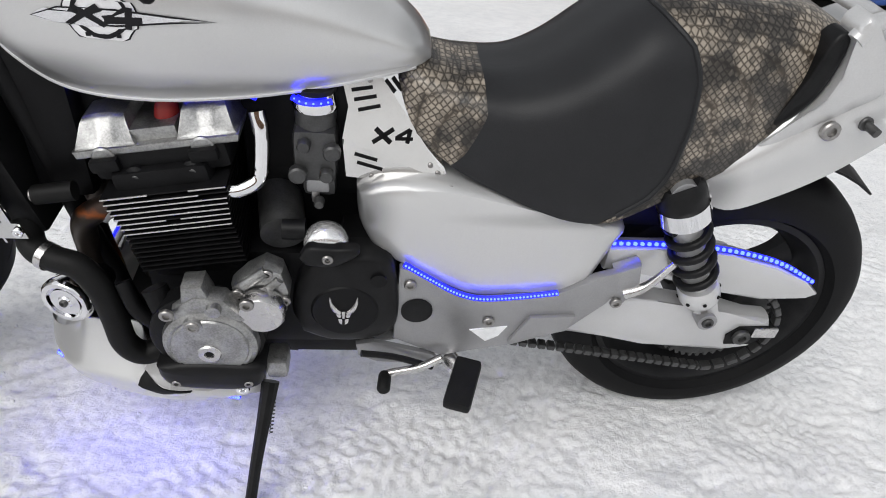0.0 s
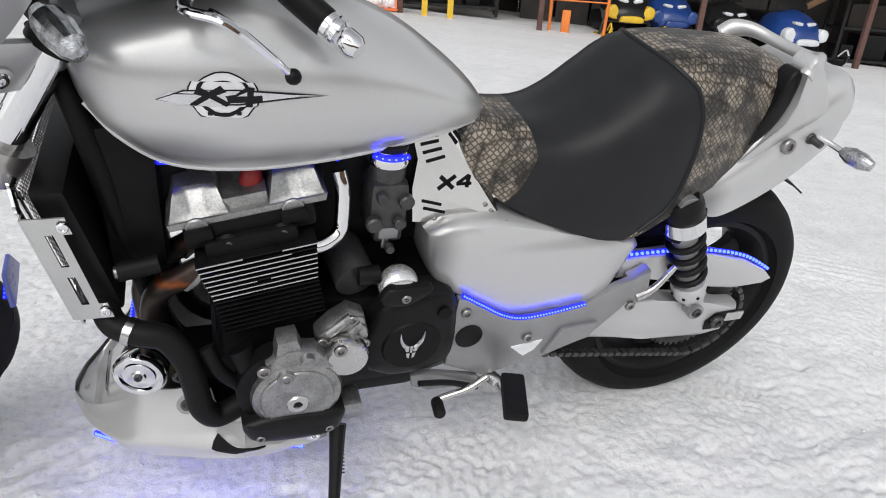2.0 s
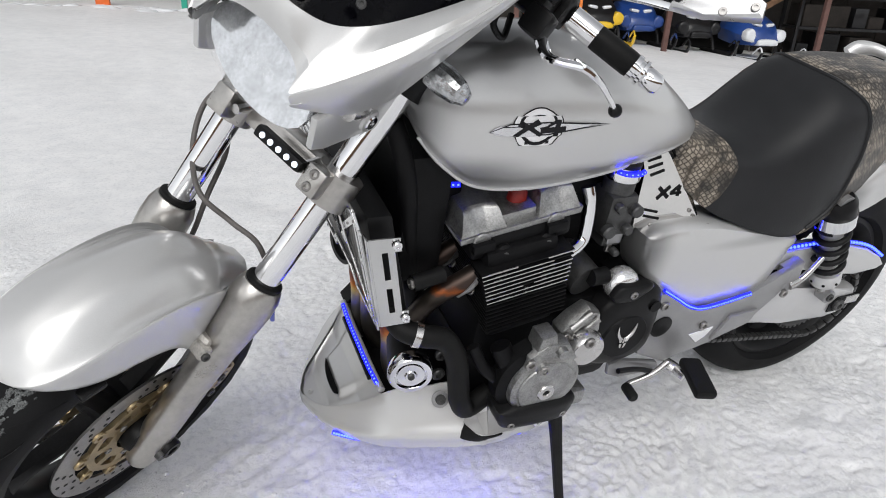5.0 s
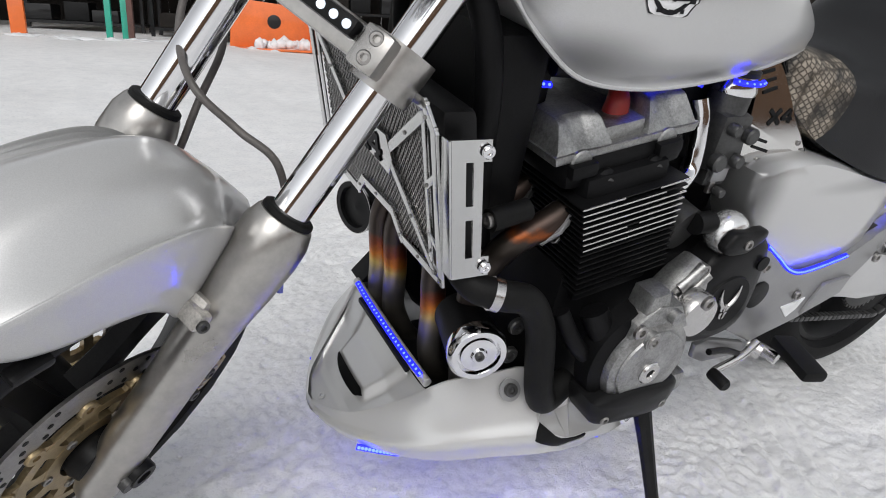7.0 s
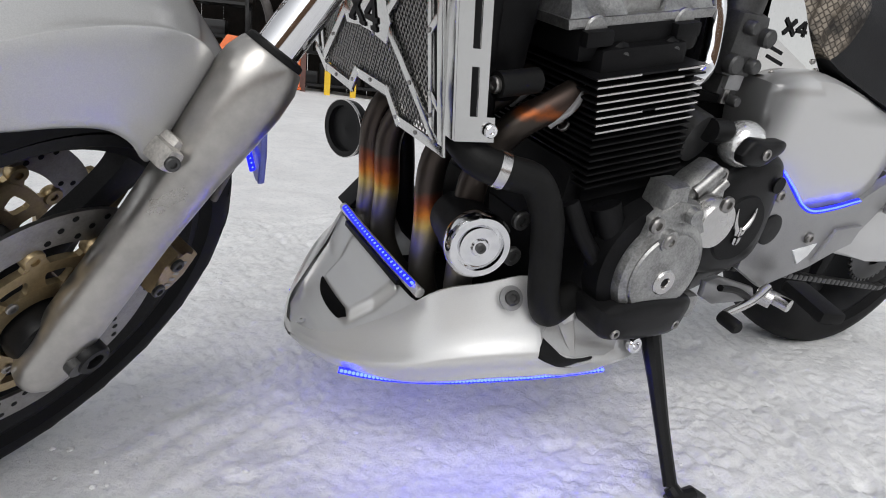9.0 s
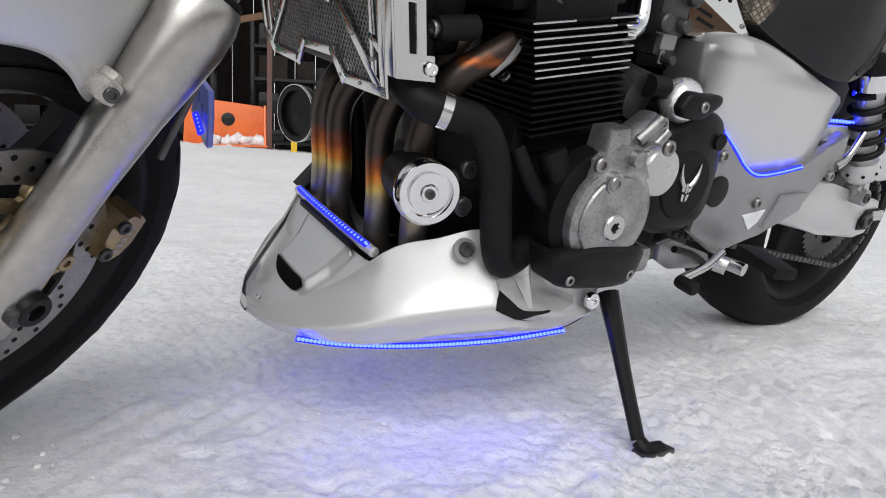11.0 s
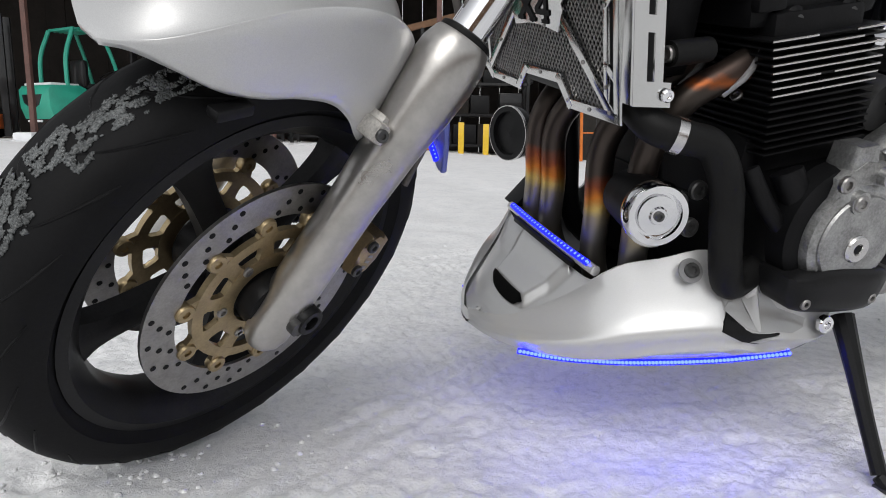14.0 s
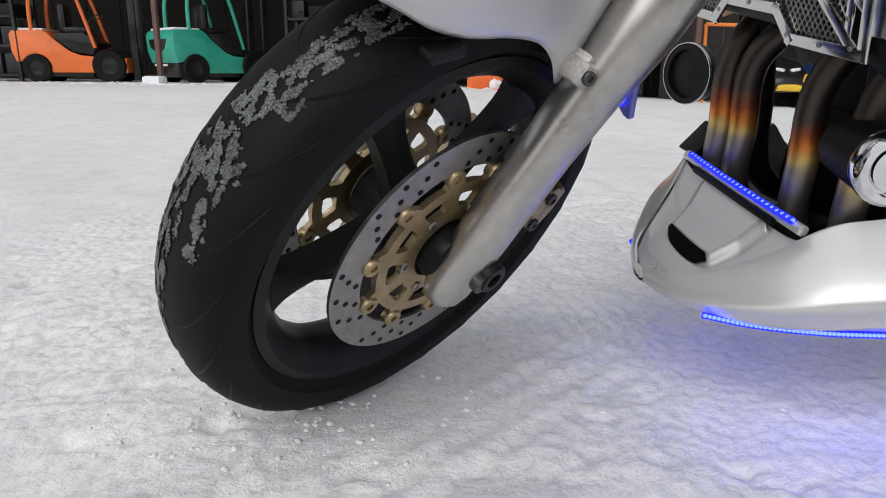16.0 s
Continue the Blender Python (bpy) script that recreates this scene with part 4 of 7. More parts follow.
# side stand: a tapering leg with spring and foot
bm = B()
tube(bm, [(-0.086, -0.190, 0.262), (-0.096, -0.238, 0.209), (-0.106, -0.285, 0.156), (-0.114, -0.332, 0.103)], [0.016, 0.0125, 0.0105, 0.010], 10, 6)
tube(bm, [(-0.114, -0.332, 0.103), (-0.108, -0.346, 0.095), (-0.084, -0.350, 0.096)], [0.0105, 0.012, 0.010], 10)
st = bpy.data.objects["side_stand"]
st.data.clear_geometry()
bm.to_mesh(st.data)
bm.free()
bm = box(B(), (-0.094, -0.347, 0.090), (0.058, 0.030, 0.009), 0.003, Matrix.Rotation(radians(-13), 4, "X"))
part("foot", bm, DARK_STEEL, st)
u = Vector((-0.006, -0.05, -0.062)).normalized()
pts = [Vector((-0.078, -0.200, 0.245)) + u * (0.075 * k / 90) + Vector((math.cos(k * 0.8), math.sin(k * 0.8), 0)) * 0.0026 for k in range(91)]
part("return_spring", tube(B(), pts, 0.0010, 6, 1), DARK_STEEL, st)


# ---- engine ----
def slanted(bm, dz=-10.5, pivot=(-0.205, 0, 0.60)):
    p = Vector(pivot)
    bmesh.ops.transform(bm, matrix=Matrix.Translation(p) @ Matrix.Rotation(radians(dz), 4, "Y") @ Matrix.Translation(-p), verts=bm.verts)
    return bm


bm = B()
box(bm, (-0.10, 0.02, 0.40), (0.36, 0.30, 0.22), 0.03)
crankcase = part("crankcase", bm, BLACK, bike, "black engine crankcase")
part("front_case", box(B(), (-0.22, 0.02, 0.33), (0.14, 0.304, 0.16), 0.03), BLACK, crankcase)
part("sump", box(B(), (-0.02, 0.02, 0.30), (0.24, 0.26, 0.12), 0.03), BLACK, crankcase)
part("gearbox", box(B(), (0.10, 0.0, 0.47), (0.14, 0.24, 0.12), 0.02), BLACK, crankcase)
bm = slanted(box(B(), (-0.212, 0.03, 0.565), (0.140, 0.335, 0.20), 0.012))
cylinder = part("cylinder_block", bm, BLACK, bike, "black finned cylinder block")
for k in range(16):
    z = 0.496 + 0.0093 * k
    bright = k >= 8
    wd = 0.163 + 0.0025 * max(0, k - 8)
    bm = slanted(box(B(), (-0.2095, 0.03, z), (wd, 0.366, 0.0028), 0.0009))
    part("fin", bm, BLACK, cylinder)
    if bright:
        gaps = {10: [(-0.5, -0.06), (0.06, 0.5)], 14: [(-0.5, 0.28)], 15: [(-0.5, -0.12), (0.2, 0.5)]}.get(k, [(-0.5, 0.5)])
        for a, b in gaps:
            bm = box(B(), (-0.2095 + wd * (a + b) / 2, 0.03 - 0.184, z), (wd * (b - a) * 0.99, 0.0022, 0.0026), 0.0006)
            part("fin_edge", slanted(bm), POLISHED, cylinder, "bare polished fin edge")
# head
bm = B()
box(bm, (-0.208, 0.04, 0.667), (0.196, 0.325, 0.044), 0.012)
head = part("cylinder_head", slanted(bm), BLACK, bike, "black cylinder head")
tilt_at = lambda x, y, z: tuple(Matrix.Translation((-0.205, 0, 0.60)) @ Matrix.Rotation(radians(-10.5), 4, "Y") @ Vector((x + 0.205, y, z - 0.60)))
for x in (-0.246, -0.164):
    bm = slanted(lathe(B(), [(0, 0), (0.0165, 0), (0.0165, 0.006), (0.012, 0.010), (0, 0.010)], (x, -0.1225, 0.652), (0, -1, 0), 22))
    part("bolt_boss", bm, BLACK, head)
    bolt(tilt_at(x, -0.1325, 0.652), (-0.1, -1, 0), 0.007, head, DARK_STEEL)
cover_shift = (-0.010, 0.030, -0.019)
bm = slab(B(), [(-0.312, 0.704), (-0.082, 0.704), (-0.078, 0.716), (-0.314, 0.716)], -0.150, 0.20, 0.003)
bmesh.ops.translate(bm, vec=cover_shift, verts=bm.verts)
head_cover = part("head_cover", slanted(bm), CAST, bike, "cast aluminium head cover with two angular humps", 16)
for x0, x1, top in ((-0.312, -0.222, 0.752), (-0.168, -0.080, 0.756)):
    base = [(x0, -0.148), (x0 + 0.034, -0.148), (x1 - 0.034, -0.148), (x1, -0.148), (x1, 0.198), (x0, 0.198)]
    mid_r = [(x0 + 0.004, -0.146), (x0 + 0.036, -0.138), (x1 - 0.036, -0.138), (x1 - 0.004, -0.146), (x1 - 0.004, 0.19), (x0 + 0.004, 0.19)]
    upper = [(x0 + 0.015, -0.128), (x0 + 0.034, -0.116), (x1 - 0.034, -0.116), (x1 - 0.010, -0.128), (x1 - 0.010, 0.178), (x0 + 0.015, 0.178)]
    bm = loft(B(), [[(x, y, 0.714) for x, y in base], [(x, y, 0.722) for x, y in mid_r], [(x, y, top - 0.004) for x, y in upper], [(x * 0.92 + (x0 + x1) / 2 * 0.08, y * 0.95 + 0.003, top) for x, y in upper]])
    bmesh.ops.bevel(bm, geom=list(bm.edges), offset=0.0035, segments=2, affect="EDGES", profile=0.6)
    bmesh.ops.translate(bm, vec=cover_shift, verts=bm.verts)
    part("hump", slanted(bm), CAST, head_cover, "", 30)
bm = slab(B(), [(-0.23, 0.714), (-0.23, 0.735), (-0.165, 0.735), (-0.165, 0.714)], -0.138, 0.188, 0.004)
bmesh.ops.translate(bm, vec=cover_shift, verts=bm.verts)
part("bridge", slanted(bm), CAST, head_cover)
for x in (-0.2735, -0.133):
    bm = slanted(lathe(B(), [(0, 0), (0.0165, 0), (0.0165, 0.004), (0.014, 0.006), (0, 0.006)], (x - 0.010, -0.117, 0.6835), (0, -1, 0), 28))
    part("plug_boss", bm, CAST, head_cover)
    bm = slanted(box(B(), (x - 0.010, -0.124, 0.675), (0.042, 0.018, 0.020), 0.006))
    part("half_moon_plug", bm, BLACK, head_cover, "black half-moon plug")
bm = tube(B(), [(-0.216, -0.070, 0.705), (-0.214, -0.068, 0.728), (-0.205, -0.05, 0.748), (-0.18, -0.02, 0.760)], [0.019, 0.016, 0.010, 0.009], 14)
part("spark_plug_boot", bm, RED, bike, "red rubber spark plug boot")
bm = tube(B(), [(-0.16, -0.05, 0.755), (-0.10, -0.06, 0.775), (-0.03, -0.06, 0.785), (0.03, -0.05, 0.79)], 0.011, 10)
tube(bm, [(-0.32, -0.05, 0.765), (-0.24, -0.06, 0.765), (-0.17, -0.05, 0.765)], 0.012, 10)
part("wiring_loom", bm, BLACK, bike)
for p in ([(-0.085, -0.085, 0.756), (-0.12, -0.075, 0.762), (-0.2, -0.07, 0.760)], [(0.0, -0.095, 0.782), (-0.05, -0.085, 0.778), (-0.11, -0.08, 0.772)]):
    led_strip(bike, p, 6, size=0.0018)
# left covers
bm = B()
lathe(bm, [(0, 0.0), (0.090, 0.0), (0.088, 0.028), (0.080, 0.033), (0, 0.033)], (-0.172, -0.182, 0.398), (0, -1, 0), 40)
tube(bm, [(-0.235, -0.19, 0.435), (-0.25, -0.175, 0.47)], 0.02, 14)
part("generator_housing", bm, BLACK, bike, "grimy black housing behind the engine cover")
bm = B()
lathe(bm, [(0, 0.0), (0.074, 0.0), (0.0755, 0.022), (0.072, 0.036), (0.064, 0.041), (0.060, 0.040), (0.058, 0.043), (0.0, 0.045)], (-0.165, -0.190, 0.395), (0, -1, 0), 56)
slab(bm, [(-0.222, 0.425), (-0.214, 0.472), (-0.18, 0.497), (-0.135, 0.492), (-0.105, 0.45), (-0.15, 0.43)], -0.226, -0.19, 0.010)
slab(bm, [(-0.20, 0.480), (-0.196, 0.512), (-0.165, 0.516), (-0.155, 0.486)], -0.222, -0.18, 0.007)
for x, z, r in ((-0.150, 0.478, 0.012), (-0.184, 0.446, 0.016)):
    lathe(bm, [(0, 0), (r, 0), (r * 0.9, 0.014), (0, 0.014)], (x, -0.222, z), (0, -1, 0), 16)
alt = part("generator_cover", bm, CAST, bike, "scuffed cast aluminium engine cover")
plug = part("filler_plug", lathe(B(), [(0, 0.0005), (0.007, 0.0005), (0.008, 0.0035), (0.0165, 0.0035), (0.0185, 0.001), (0.0185, -0.002), (0, -0.002)], (-0.166, -0.2350, 0.386), (0, -1, 0), 32), POLISHED, alt, "flat round filler plug")
part("socket", lathe(B(), [(0, 0), (0.0066, 0), (0.0066, 0.0008), (0, 0.0008)], (-0.166, -0.2357, 0.386), (0, -1, 0), 6), BLACK, plug, "dark hexagon socket")
for x, z in ((-0.184, 0.446), (-0.218, 0.47), (-0.10, 0.495)):
    bolt((x, -0.232, z), (0, -1, 0), 0.011, alt)
bm = B()
slab(bm, [(-0.128, 0.455), (-0.132, 0.486), (-0.108, 0.512), (-0.078, 0.532), (-0.052, 0.518), (-0.042, 0.478), (-0.050, 0.432), (-0.10, 0.425)], -0.192, -0.15, 0.012)
tube(bm, [(-0.112, -0.190, 0.492), (-0.075, -0.190, 0.524)], 0.009, 12)
tube(bm, [(-0.09, -0.190, 0.472), (-0.056, -0.190, 0.508)], 0.008, 12)
starter_cover = part("starter_gear_cover", bm, CAST, bike, "ribbed cast aluminium gear cover")
bm = lathe(B(), [(0, 0), (0.036, 0), (0.037, 0.02), (0.033, 0.027), (0, 0.028)], (-0.084, -0.196, 0.458), (0, -1, 0), 36)
part("round_cap", bm, POLISHED, starter_cover)
for x, z in ((-0.122, 0.478), (-0.050, 0.465), (-0.074, 0.520), (-0.112, 0.432)):
    bolt((x, -0.192, z), (0, -1, 0), 0.009, starter_cover)
bm = cyl(B(), (-0.055, -0.125, 0.545), (-0.080, 0.02, 0.575), 0.036, n=32)
part("starter_motor", bm, DARK_STEEL, bike, "dark grey starter motor")
bm = puff(B(), [(-0.03, 0.36), (-0.045, 0.42), (-0.02, 0.50), (0.04, 0.535), (0.105, 0.53), (0.125, 0.48), (0.128, 0.38), (0.09, 0.345), (0.02, 0.34)], -0.12, -0.155, 0.020)
sprocket_cover = part("sprocket_cover", bm, PLASTIC, bike, "glossy black sprocket cover")
bm = lathe(B(), [(0, 0), (0.056, 0), (0.052, 0.005), (0, 0.006)], (0.042, -0.172, 0.425), (0, -1, 0), 40)
part("inspection_cap", bm, BLACK, sprocket_cover)
# a small emblem of plain silver shapes with two curved horns
bm = B()
for s in (-1, 1):
    tube(bm, [(0.040 + 0.006 * s, -0.179, 0.424), (0.040 + 0.014 * s, -0.179, 0.432), (0.040 + 0.020 * s, -0.179, 0.445), (0.040 + 0.022 * s, -0.179, 0.460)], [0.0040, 0.0042, 0.0028, 0.0006], 8, 4)
    slab(bm, [(0.040 + 0.003 * s, 0.421), (0.040 + 0.013 * s, 0.427), (0.040 + 0.010 * s, 0.417), (0.040 + 0.005 * s, 0.415)], -0.1815, -0.1785, 0.0006)
    slab(bm, [(0.040 + 0.002 * s, 0.412), (0.040 + 0.009 * s, 0.413), (0.040 + 0.007 * s, 0.403), (0.040 + 0.002 * s, 0.399)], -0.1815, -0.1785, 0.0006)
slab(bm, [(0.037, 0.430), (0.043, 0.430), (0.042, 0.414), (0.038, 0.414)], -0.182, -0.1785, 0.0006)
part("emblem", bm, POLISHED, sprocket_cover, "small silver emblem of plain curved shapes")
bm = lathe(B(), [(0, 0), (0.013, 0), (0.013, 0.003), (0, 0.003)], (0.095, -0.1745, 0.495), (0, -1, 0), 20)
part("dark_plug", bm, BLACK, sprocket_cover)
bm = puff(B(), [(-0.255, 0.348), (-0.25, 0.32), (-0.225, 0.300), (-0.11, 0.296), (-0.085, 0.33), (-0.09, 0.352), (-0.13, 0.358), (-0.2, 0.36)], -0.18, -0.226, 0.016)
low = part("lower_cover", bm, PLASTIC, bike, "black plastic lower engine cover")
for x in (-0.226, -0.112):
    bolt((x, -0.236, 0.315), (0, -1, 0), 0.0075, low)
bm = box(B(), (-0.068, -0.195, 0.325), (0.036, 0.05, 0.04), 0.01)
part("stand_bracket", bm, CAST, bike)
bm = B()
tube(bm, [(-0.12, 0.0, 0.24), (0.02, -0.05, 0.25), (0.12, -0.06, 0.27), (0.3, 0.0, 0.26)], 0.028, 14)
tube(bm, [(-0.12, 0.06, 0.22), (0.1, 0.08, 0.23), (0.4, 0.10, 0.24)], 0.035, 14)
part("exhaust_pipe", bm, DARK_STEEL, bike, "dark exhaust pipe under the engine")
# crash knob
bm = lathe(B(), [(0, 0.0), (0.024, 0.0), (0.031, 0.006), (0.0345, 0.016), (0.0345, 0.026), (0.031, 0.036), (0.022, 0.044), (0, 0.047)], (0.012, -0.125, 0.547), (0, -1, 0), 40)
knob = part("crash_knob", bm, SATIN, bike, "satin chrome crash knob with black pad")
bm = puff(B(), [(-0.027, 0.541), (-0.018, 0.558), (-0.006, 0.565), (0.026, 0.564), (0.058, 0.564), (0.063, 0.552), (0.042, 0.536), (0.022, 0.526), (-0.015, 0.528)], -0.166, -0.178, 0.008)
part("pad", bm, PLASTIC, knob, "oval black rubber pad")
bolt((0.016, -0.184, 0.546), (0, -1, 0), 0.0085, knob)
bm = cyl(B(), (-0.055, -0.135, 0.562), (-0.02, -0.135, 0.562), 0.017, n=20)
part("bobbin", bm, PLASTIC, knob)
# carburettor and intake side
bm = B()
box(bm, (-0.005, -0.075, 0.675), (0.065, 0.07, 0.09), 0.014)
lathe(bm, [(0, 0), (0.030, 0.0), (0.030, 0.04), (0.026, 0.05), (0, 0.05)], (-0.005, -0.075, 0.705), (0, 0, 1), 28)
box(bm, (0.0, -0.075, 0.62), (0.05, 0.055, 0.035), 0.01)
for x, z, r in ((0.02, 0.69, 0.013), (-0.02, 0.70, 0.010), (-0.03, 0.65, 0.014), (0.012, 0.65, 0.011), (0.0, 0.60, 0.008)):
    lathe(bm, [(0, 0), (r, 0), (r, 0.012), (r * 0.8, 0.015), (0, 0.015)], (x, -0.108, z), (0, -1, 0), 16)
carb = part("carburettor", bm, DARK_STEEL, bike, "grimy dark carburettor")
bm = lathe(B(), [(0, 0), (0.033, 0), (0.034, 0.006), (0.030, 0.016), (0.028, 0.026), (0, 0.026)], (-0.005, -0.075, 0.745), (0, 0, 1), 32)
cap = part("chrome_cap", bm, CHROME, carb)
bm = lathe(B(), [(0, 0), (0.030, 0), (0.030, 0.008), (0.026, 0.011), (0, 0.011)], (-0.005, -0.075, 0.7705), (0, 0, 1), 32)
part("cap_ring", bm, PLASTIC, carb)
led_strip(bike, [(-0.035, -0.094, 0.765), (-0.020, -0.1075, 0.765), (0.0, -0.1115, 0.766), (0.020, -0.103, 0.766)], 6, size=0.0018, diode=LED_LOW)
led_strip(bike, [(-0.372, -0.058, 0.752), (-0.350, -0.060, 0.748), (-0.325, -0.060, 0.746)], 5, size=0.0022, diode=LED_LOW)
connector = part("connector", box(B(), (-0.002, -0.098, 0.625), (0.034, 0.020, 0.024), 0.004), ALLOY, bike, "small grey wiring connector")
part("tab", box(B(), (-0.006, -0.101, 0.604), (0.012, 0.008, 0.024), 0.003), STEEL, connector)
mount = part("radiator_mount", cyl(B(), (-0.412, -0.114, 0.594), (-0.355, -0.110, 0.602), 0.015, n=20), RUBBER, bike, "black rubber radiator mount")
bolt((-0.412, -0.114, 0.594), (-1, -0.1, -0.1), 0.010, mount)
for dy in (0.09, 0.18):
    bm = lathe(B(), [(0, 0), (0.032, 0.0), (0.032, 0.12), (0.026, 0.14), (0, 0.14)], (-0.005, -0.075 + dy, 0.63), (0, 0, 1), 24)
    part("carburettor_body", bm, DARK_STEEL, carb)
bm = tube(B(), [(-0.086, -0.090, 0.738), (-0.081, -0.100, 0.712), (-0.082, -0.112, 0.665), (-0.088, -0.118, 0.640), (-0.112, -0.128, 0.628), (-0.13, -0.13, 0.626)], 0.0122, 16)
part("coolant_pipe", bm, CHROME, bike, "chrome coolant pipe")
# airbox and frame, plus black blocks added to close gaps that should look dark
bm = B()
box(bm, (0.06, 0.0, 0.68), (0.16, 0.14, 0.20), 0.02)
box(bm, (-0.055, 0.05, 0.67), (0.13, 0.20, 0.25), 0.02)
box(bm, (0.0, 0.05, 0.57), (0.18, 0.20, 0.14), 0.02)
box(bm, (-0.335, 0.09, 0.72), (0.06, 0.26, 0.14), 0.015)
box(bm, (-0.10, 0.03, 0.80), (0.5, 0.12, 0.04), 0.015)
box(bm, (-0.385, 0.07, 0.685), (0.085, 0.29, 0.25), 0.02)
part("airbox_and_frame", bm, BLACK, bike, "black frame and airbox with added filler blocks under the tank")
bm = B()
for s in (-1, 1):
    y = 0.05 + 0.11 * s
    tube(bm, [(-0.47, 0.05 + 0.04 * s, 0.92), (-0.43, y, 0.80), (-0.40, y, 0.62), (-0.36, y, 0.42), (-0.30, y, 0.26), (-0.05, y, 0.22)], 0.017, 12)
    tube(bm, [(-0.47, 0.05 + 0.03 * s, 0.95), (-0.2, 0.01 + 0.06 * s, 0.83), (0.1, 0.045 * s, 0.77), (0.3, 0.075 * s, 0.60), (0.36, 0.1 * s, 0.42)], 0.018, 12)
frame_tubes = part("frame_tube", bm, BLACK, bike, "black tubular frame")

# ---- radiator, guard and side plate ----
def tilted(bm, k=0.23, z0=0.56):
    for v in bm.verts:
        v.co.x -= (v.co.z - z0) * k
    return bm


bm = tilted(box(B(), (-0.442, 0.078, 0.628), (0.045, 0.385, 0.215), 0.01))
radiator = part("radiator", bm, PLASTIC, bike, "black radiator")
RX = -0.478
outline = [(-0.121, 0.518), (-0.008, 0.515), (0.018, 0.543), (0.120, 0.541), (0.146, 0.514), (0.248, 0.516), (0.276, 0.536), (0.276, 0.720), (0.258, 0.738), (-0.104, 0.738), (-0.122, 0.716)]


def strip(bm, a, b, w, x0=RX - 0.004, x1=RX):
    (y0, z0), (y1, z1) = a, b
    L = math.hypot(y1 - y0, z1 - z0)
    m = Matrix.Rotation(math.atan2(z1 - z0, y1 - y0), 4, "X")
    box(bm, ((x0 + x1) / 2, (y0 + y1) / 2, (z0 + z1) / 2), (x1 - x0, L + w, w), 0.0008, m)


bm = slab(B(), [(0.000, 0.628), (0.014, 0.656), (0.060, 0.652), (0.094, 0.652), (0.140, 0.656), (0.154, 0.628), (0.140, 0.600), (0.094, 0.606), (0.060, 0.606), (0.014, 0.600)], RX - 0.0042, RX, 0.0008, "x")
guard_frame = part("radiator_guard", tilted(bm), PLATE, bike, "polished steel radiator guard with wire mesh")
for k, (a, b) in enumerate(zip(outline, outline[1:] + outline[:1])):
    bm = B()
    strip(bm, a, b, 0.013, RX - 0.004 - 0.0004 * (k % 2))
    part("edge_bar", tilted(bm), PLATE, guard_frame)
for a, b in (((0.008, 0.620), (-0.104, 0.524)), ((0.008, 0.640), (-0.100, 0.726)), ((0.146, 0.620), (0.258, 0.524)), ((0.146, 0.640), (0.254, 0.726)), ((-0.098, 0.522), (-0.098, 0.732)), ((0.252, 0.522), (0.252, 0.732)), ((-0.120, 0.560), (-0.098, 0.575)), ((-0.120, 0.660), (-0.098, 0.640))):
    bm = B()
    strip(bm, a, b, 0.0125 if abs(a[0] - b[0]) > 0.05 else 0.009, RX - 0.0036 + 0.0005 * (b[0] > 0.2) - 0.0003 * (a[1] > 0.6))
    part("cross_bar", tilted(bm), PLATE, guard_frame)
bm = B()
for k in range(-60, 60):
    for s in (1, -1):
        y0, z0 = 0.08 + k * 0.0085, 0.648
        t0 = 0.135
        a, b = Vector((y0 - t0 * 0.75 * s, z0 - t0)), Vector((y0 + t0 * 0.75 * s, z0 + t0))
        pts = []
        for t in np.linspace(0, 1, 61):
            p = a.lerp(b, t)
            lo = np.interp(p.x, [-0.121, -0.008, 0.018, 0.120, 0.146, 0.248, 0.276], [0.520, 0.517, 0.545, 0.543, 0.516, 0.518, 0.538])
            if -0.096 < p.x < 0.250 and lo < p.y < 0.736:
                pts.append(p)
        if len(pts) > 2:
            a, b = pts[0], pts[-1]
            d = (b - a).normalized()
            n = Vector((-d.y, d.x)) * 0.0007
            x = RX + 0.002
            vs = [bm.verts.new((x + o, q.x, q.y)) for o in (0, 0.0014) for q in (a + n, a - n, b - n, b + n)]
            bm.faces.new(vs[:4])
            for i in range(4):
                bm.faces.new((vs[i], vs[(i + 1) % 4], vs[4 + (i + 1) % 4], vs[4 + i]))
part("wire_mesh", tilted(bm), STEEL, guard_frame, "fine steel wire mesh")


def four_bars(w, h, t):
    """A mark of plain bars: two crossed bars and an angular open shape beside them."""
    return [((0.0, 0.0), (w * 0.46, h), t), ((0.0, h), (w * 0.46, 0.0), t * 1.2), ((w * 0.88, 0.0), (w * 0.88, h), t), ((w * 0.88, h), (w * 0.56, h * 0.35), t * 0.8), ((w * 0.55, h * 0.32), (w * 1.0, h * 0.32), t * 0.8)]


def front_bar(bm, a, b, wd):
    d = Vector((b[0] - a[0], b[1] - a[1])).normalized()
    n = Vector((-d.y, d.x)) * wd / 2
    pts = [(0.120 - q[0], 0.611 + q[1]) for q in ((a[0] + n.x, a[1] + n.y), (b[0] + n.x, b[1] + n.y), (b[0] - n.x, b[1] - n.y), (a[0] - n.x, a[1] - n.y))]
    slab(bm, pts, RX - 0.0062, RX - 0.0046, 0.0, "x")


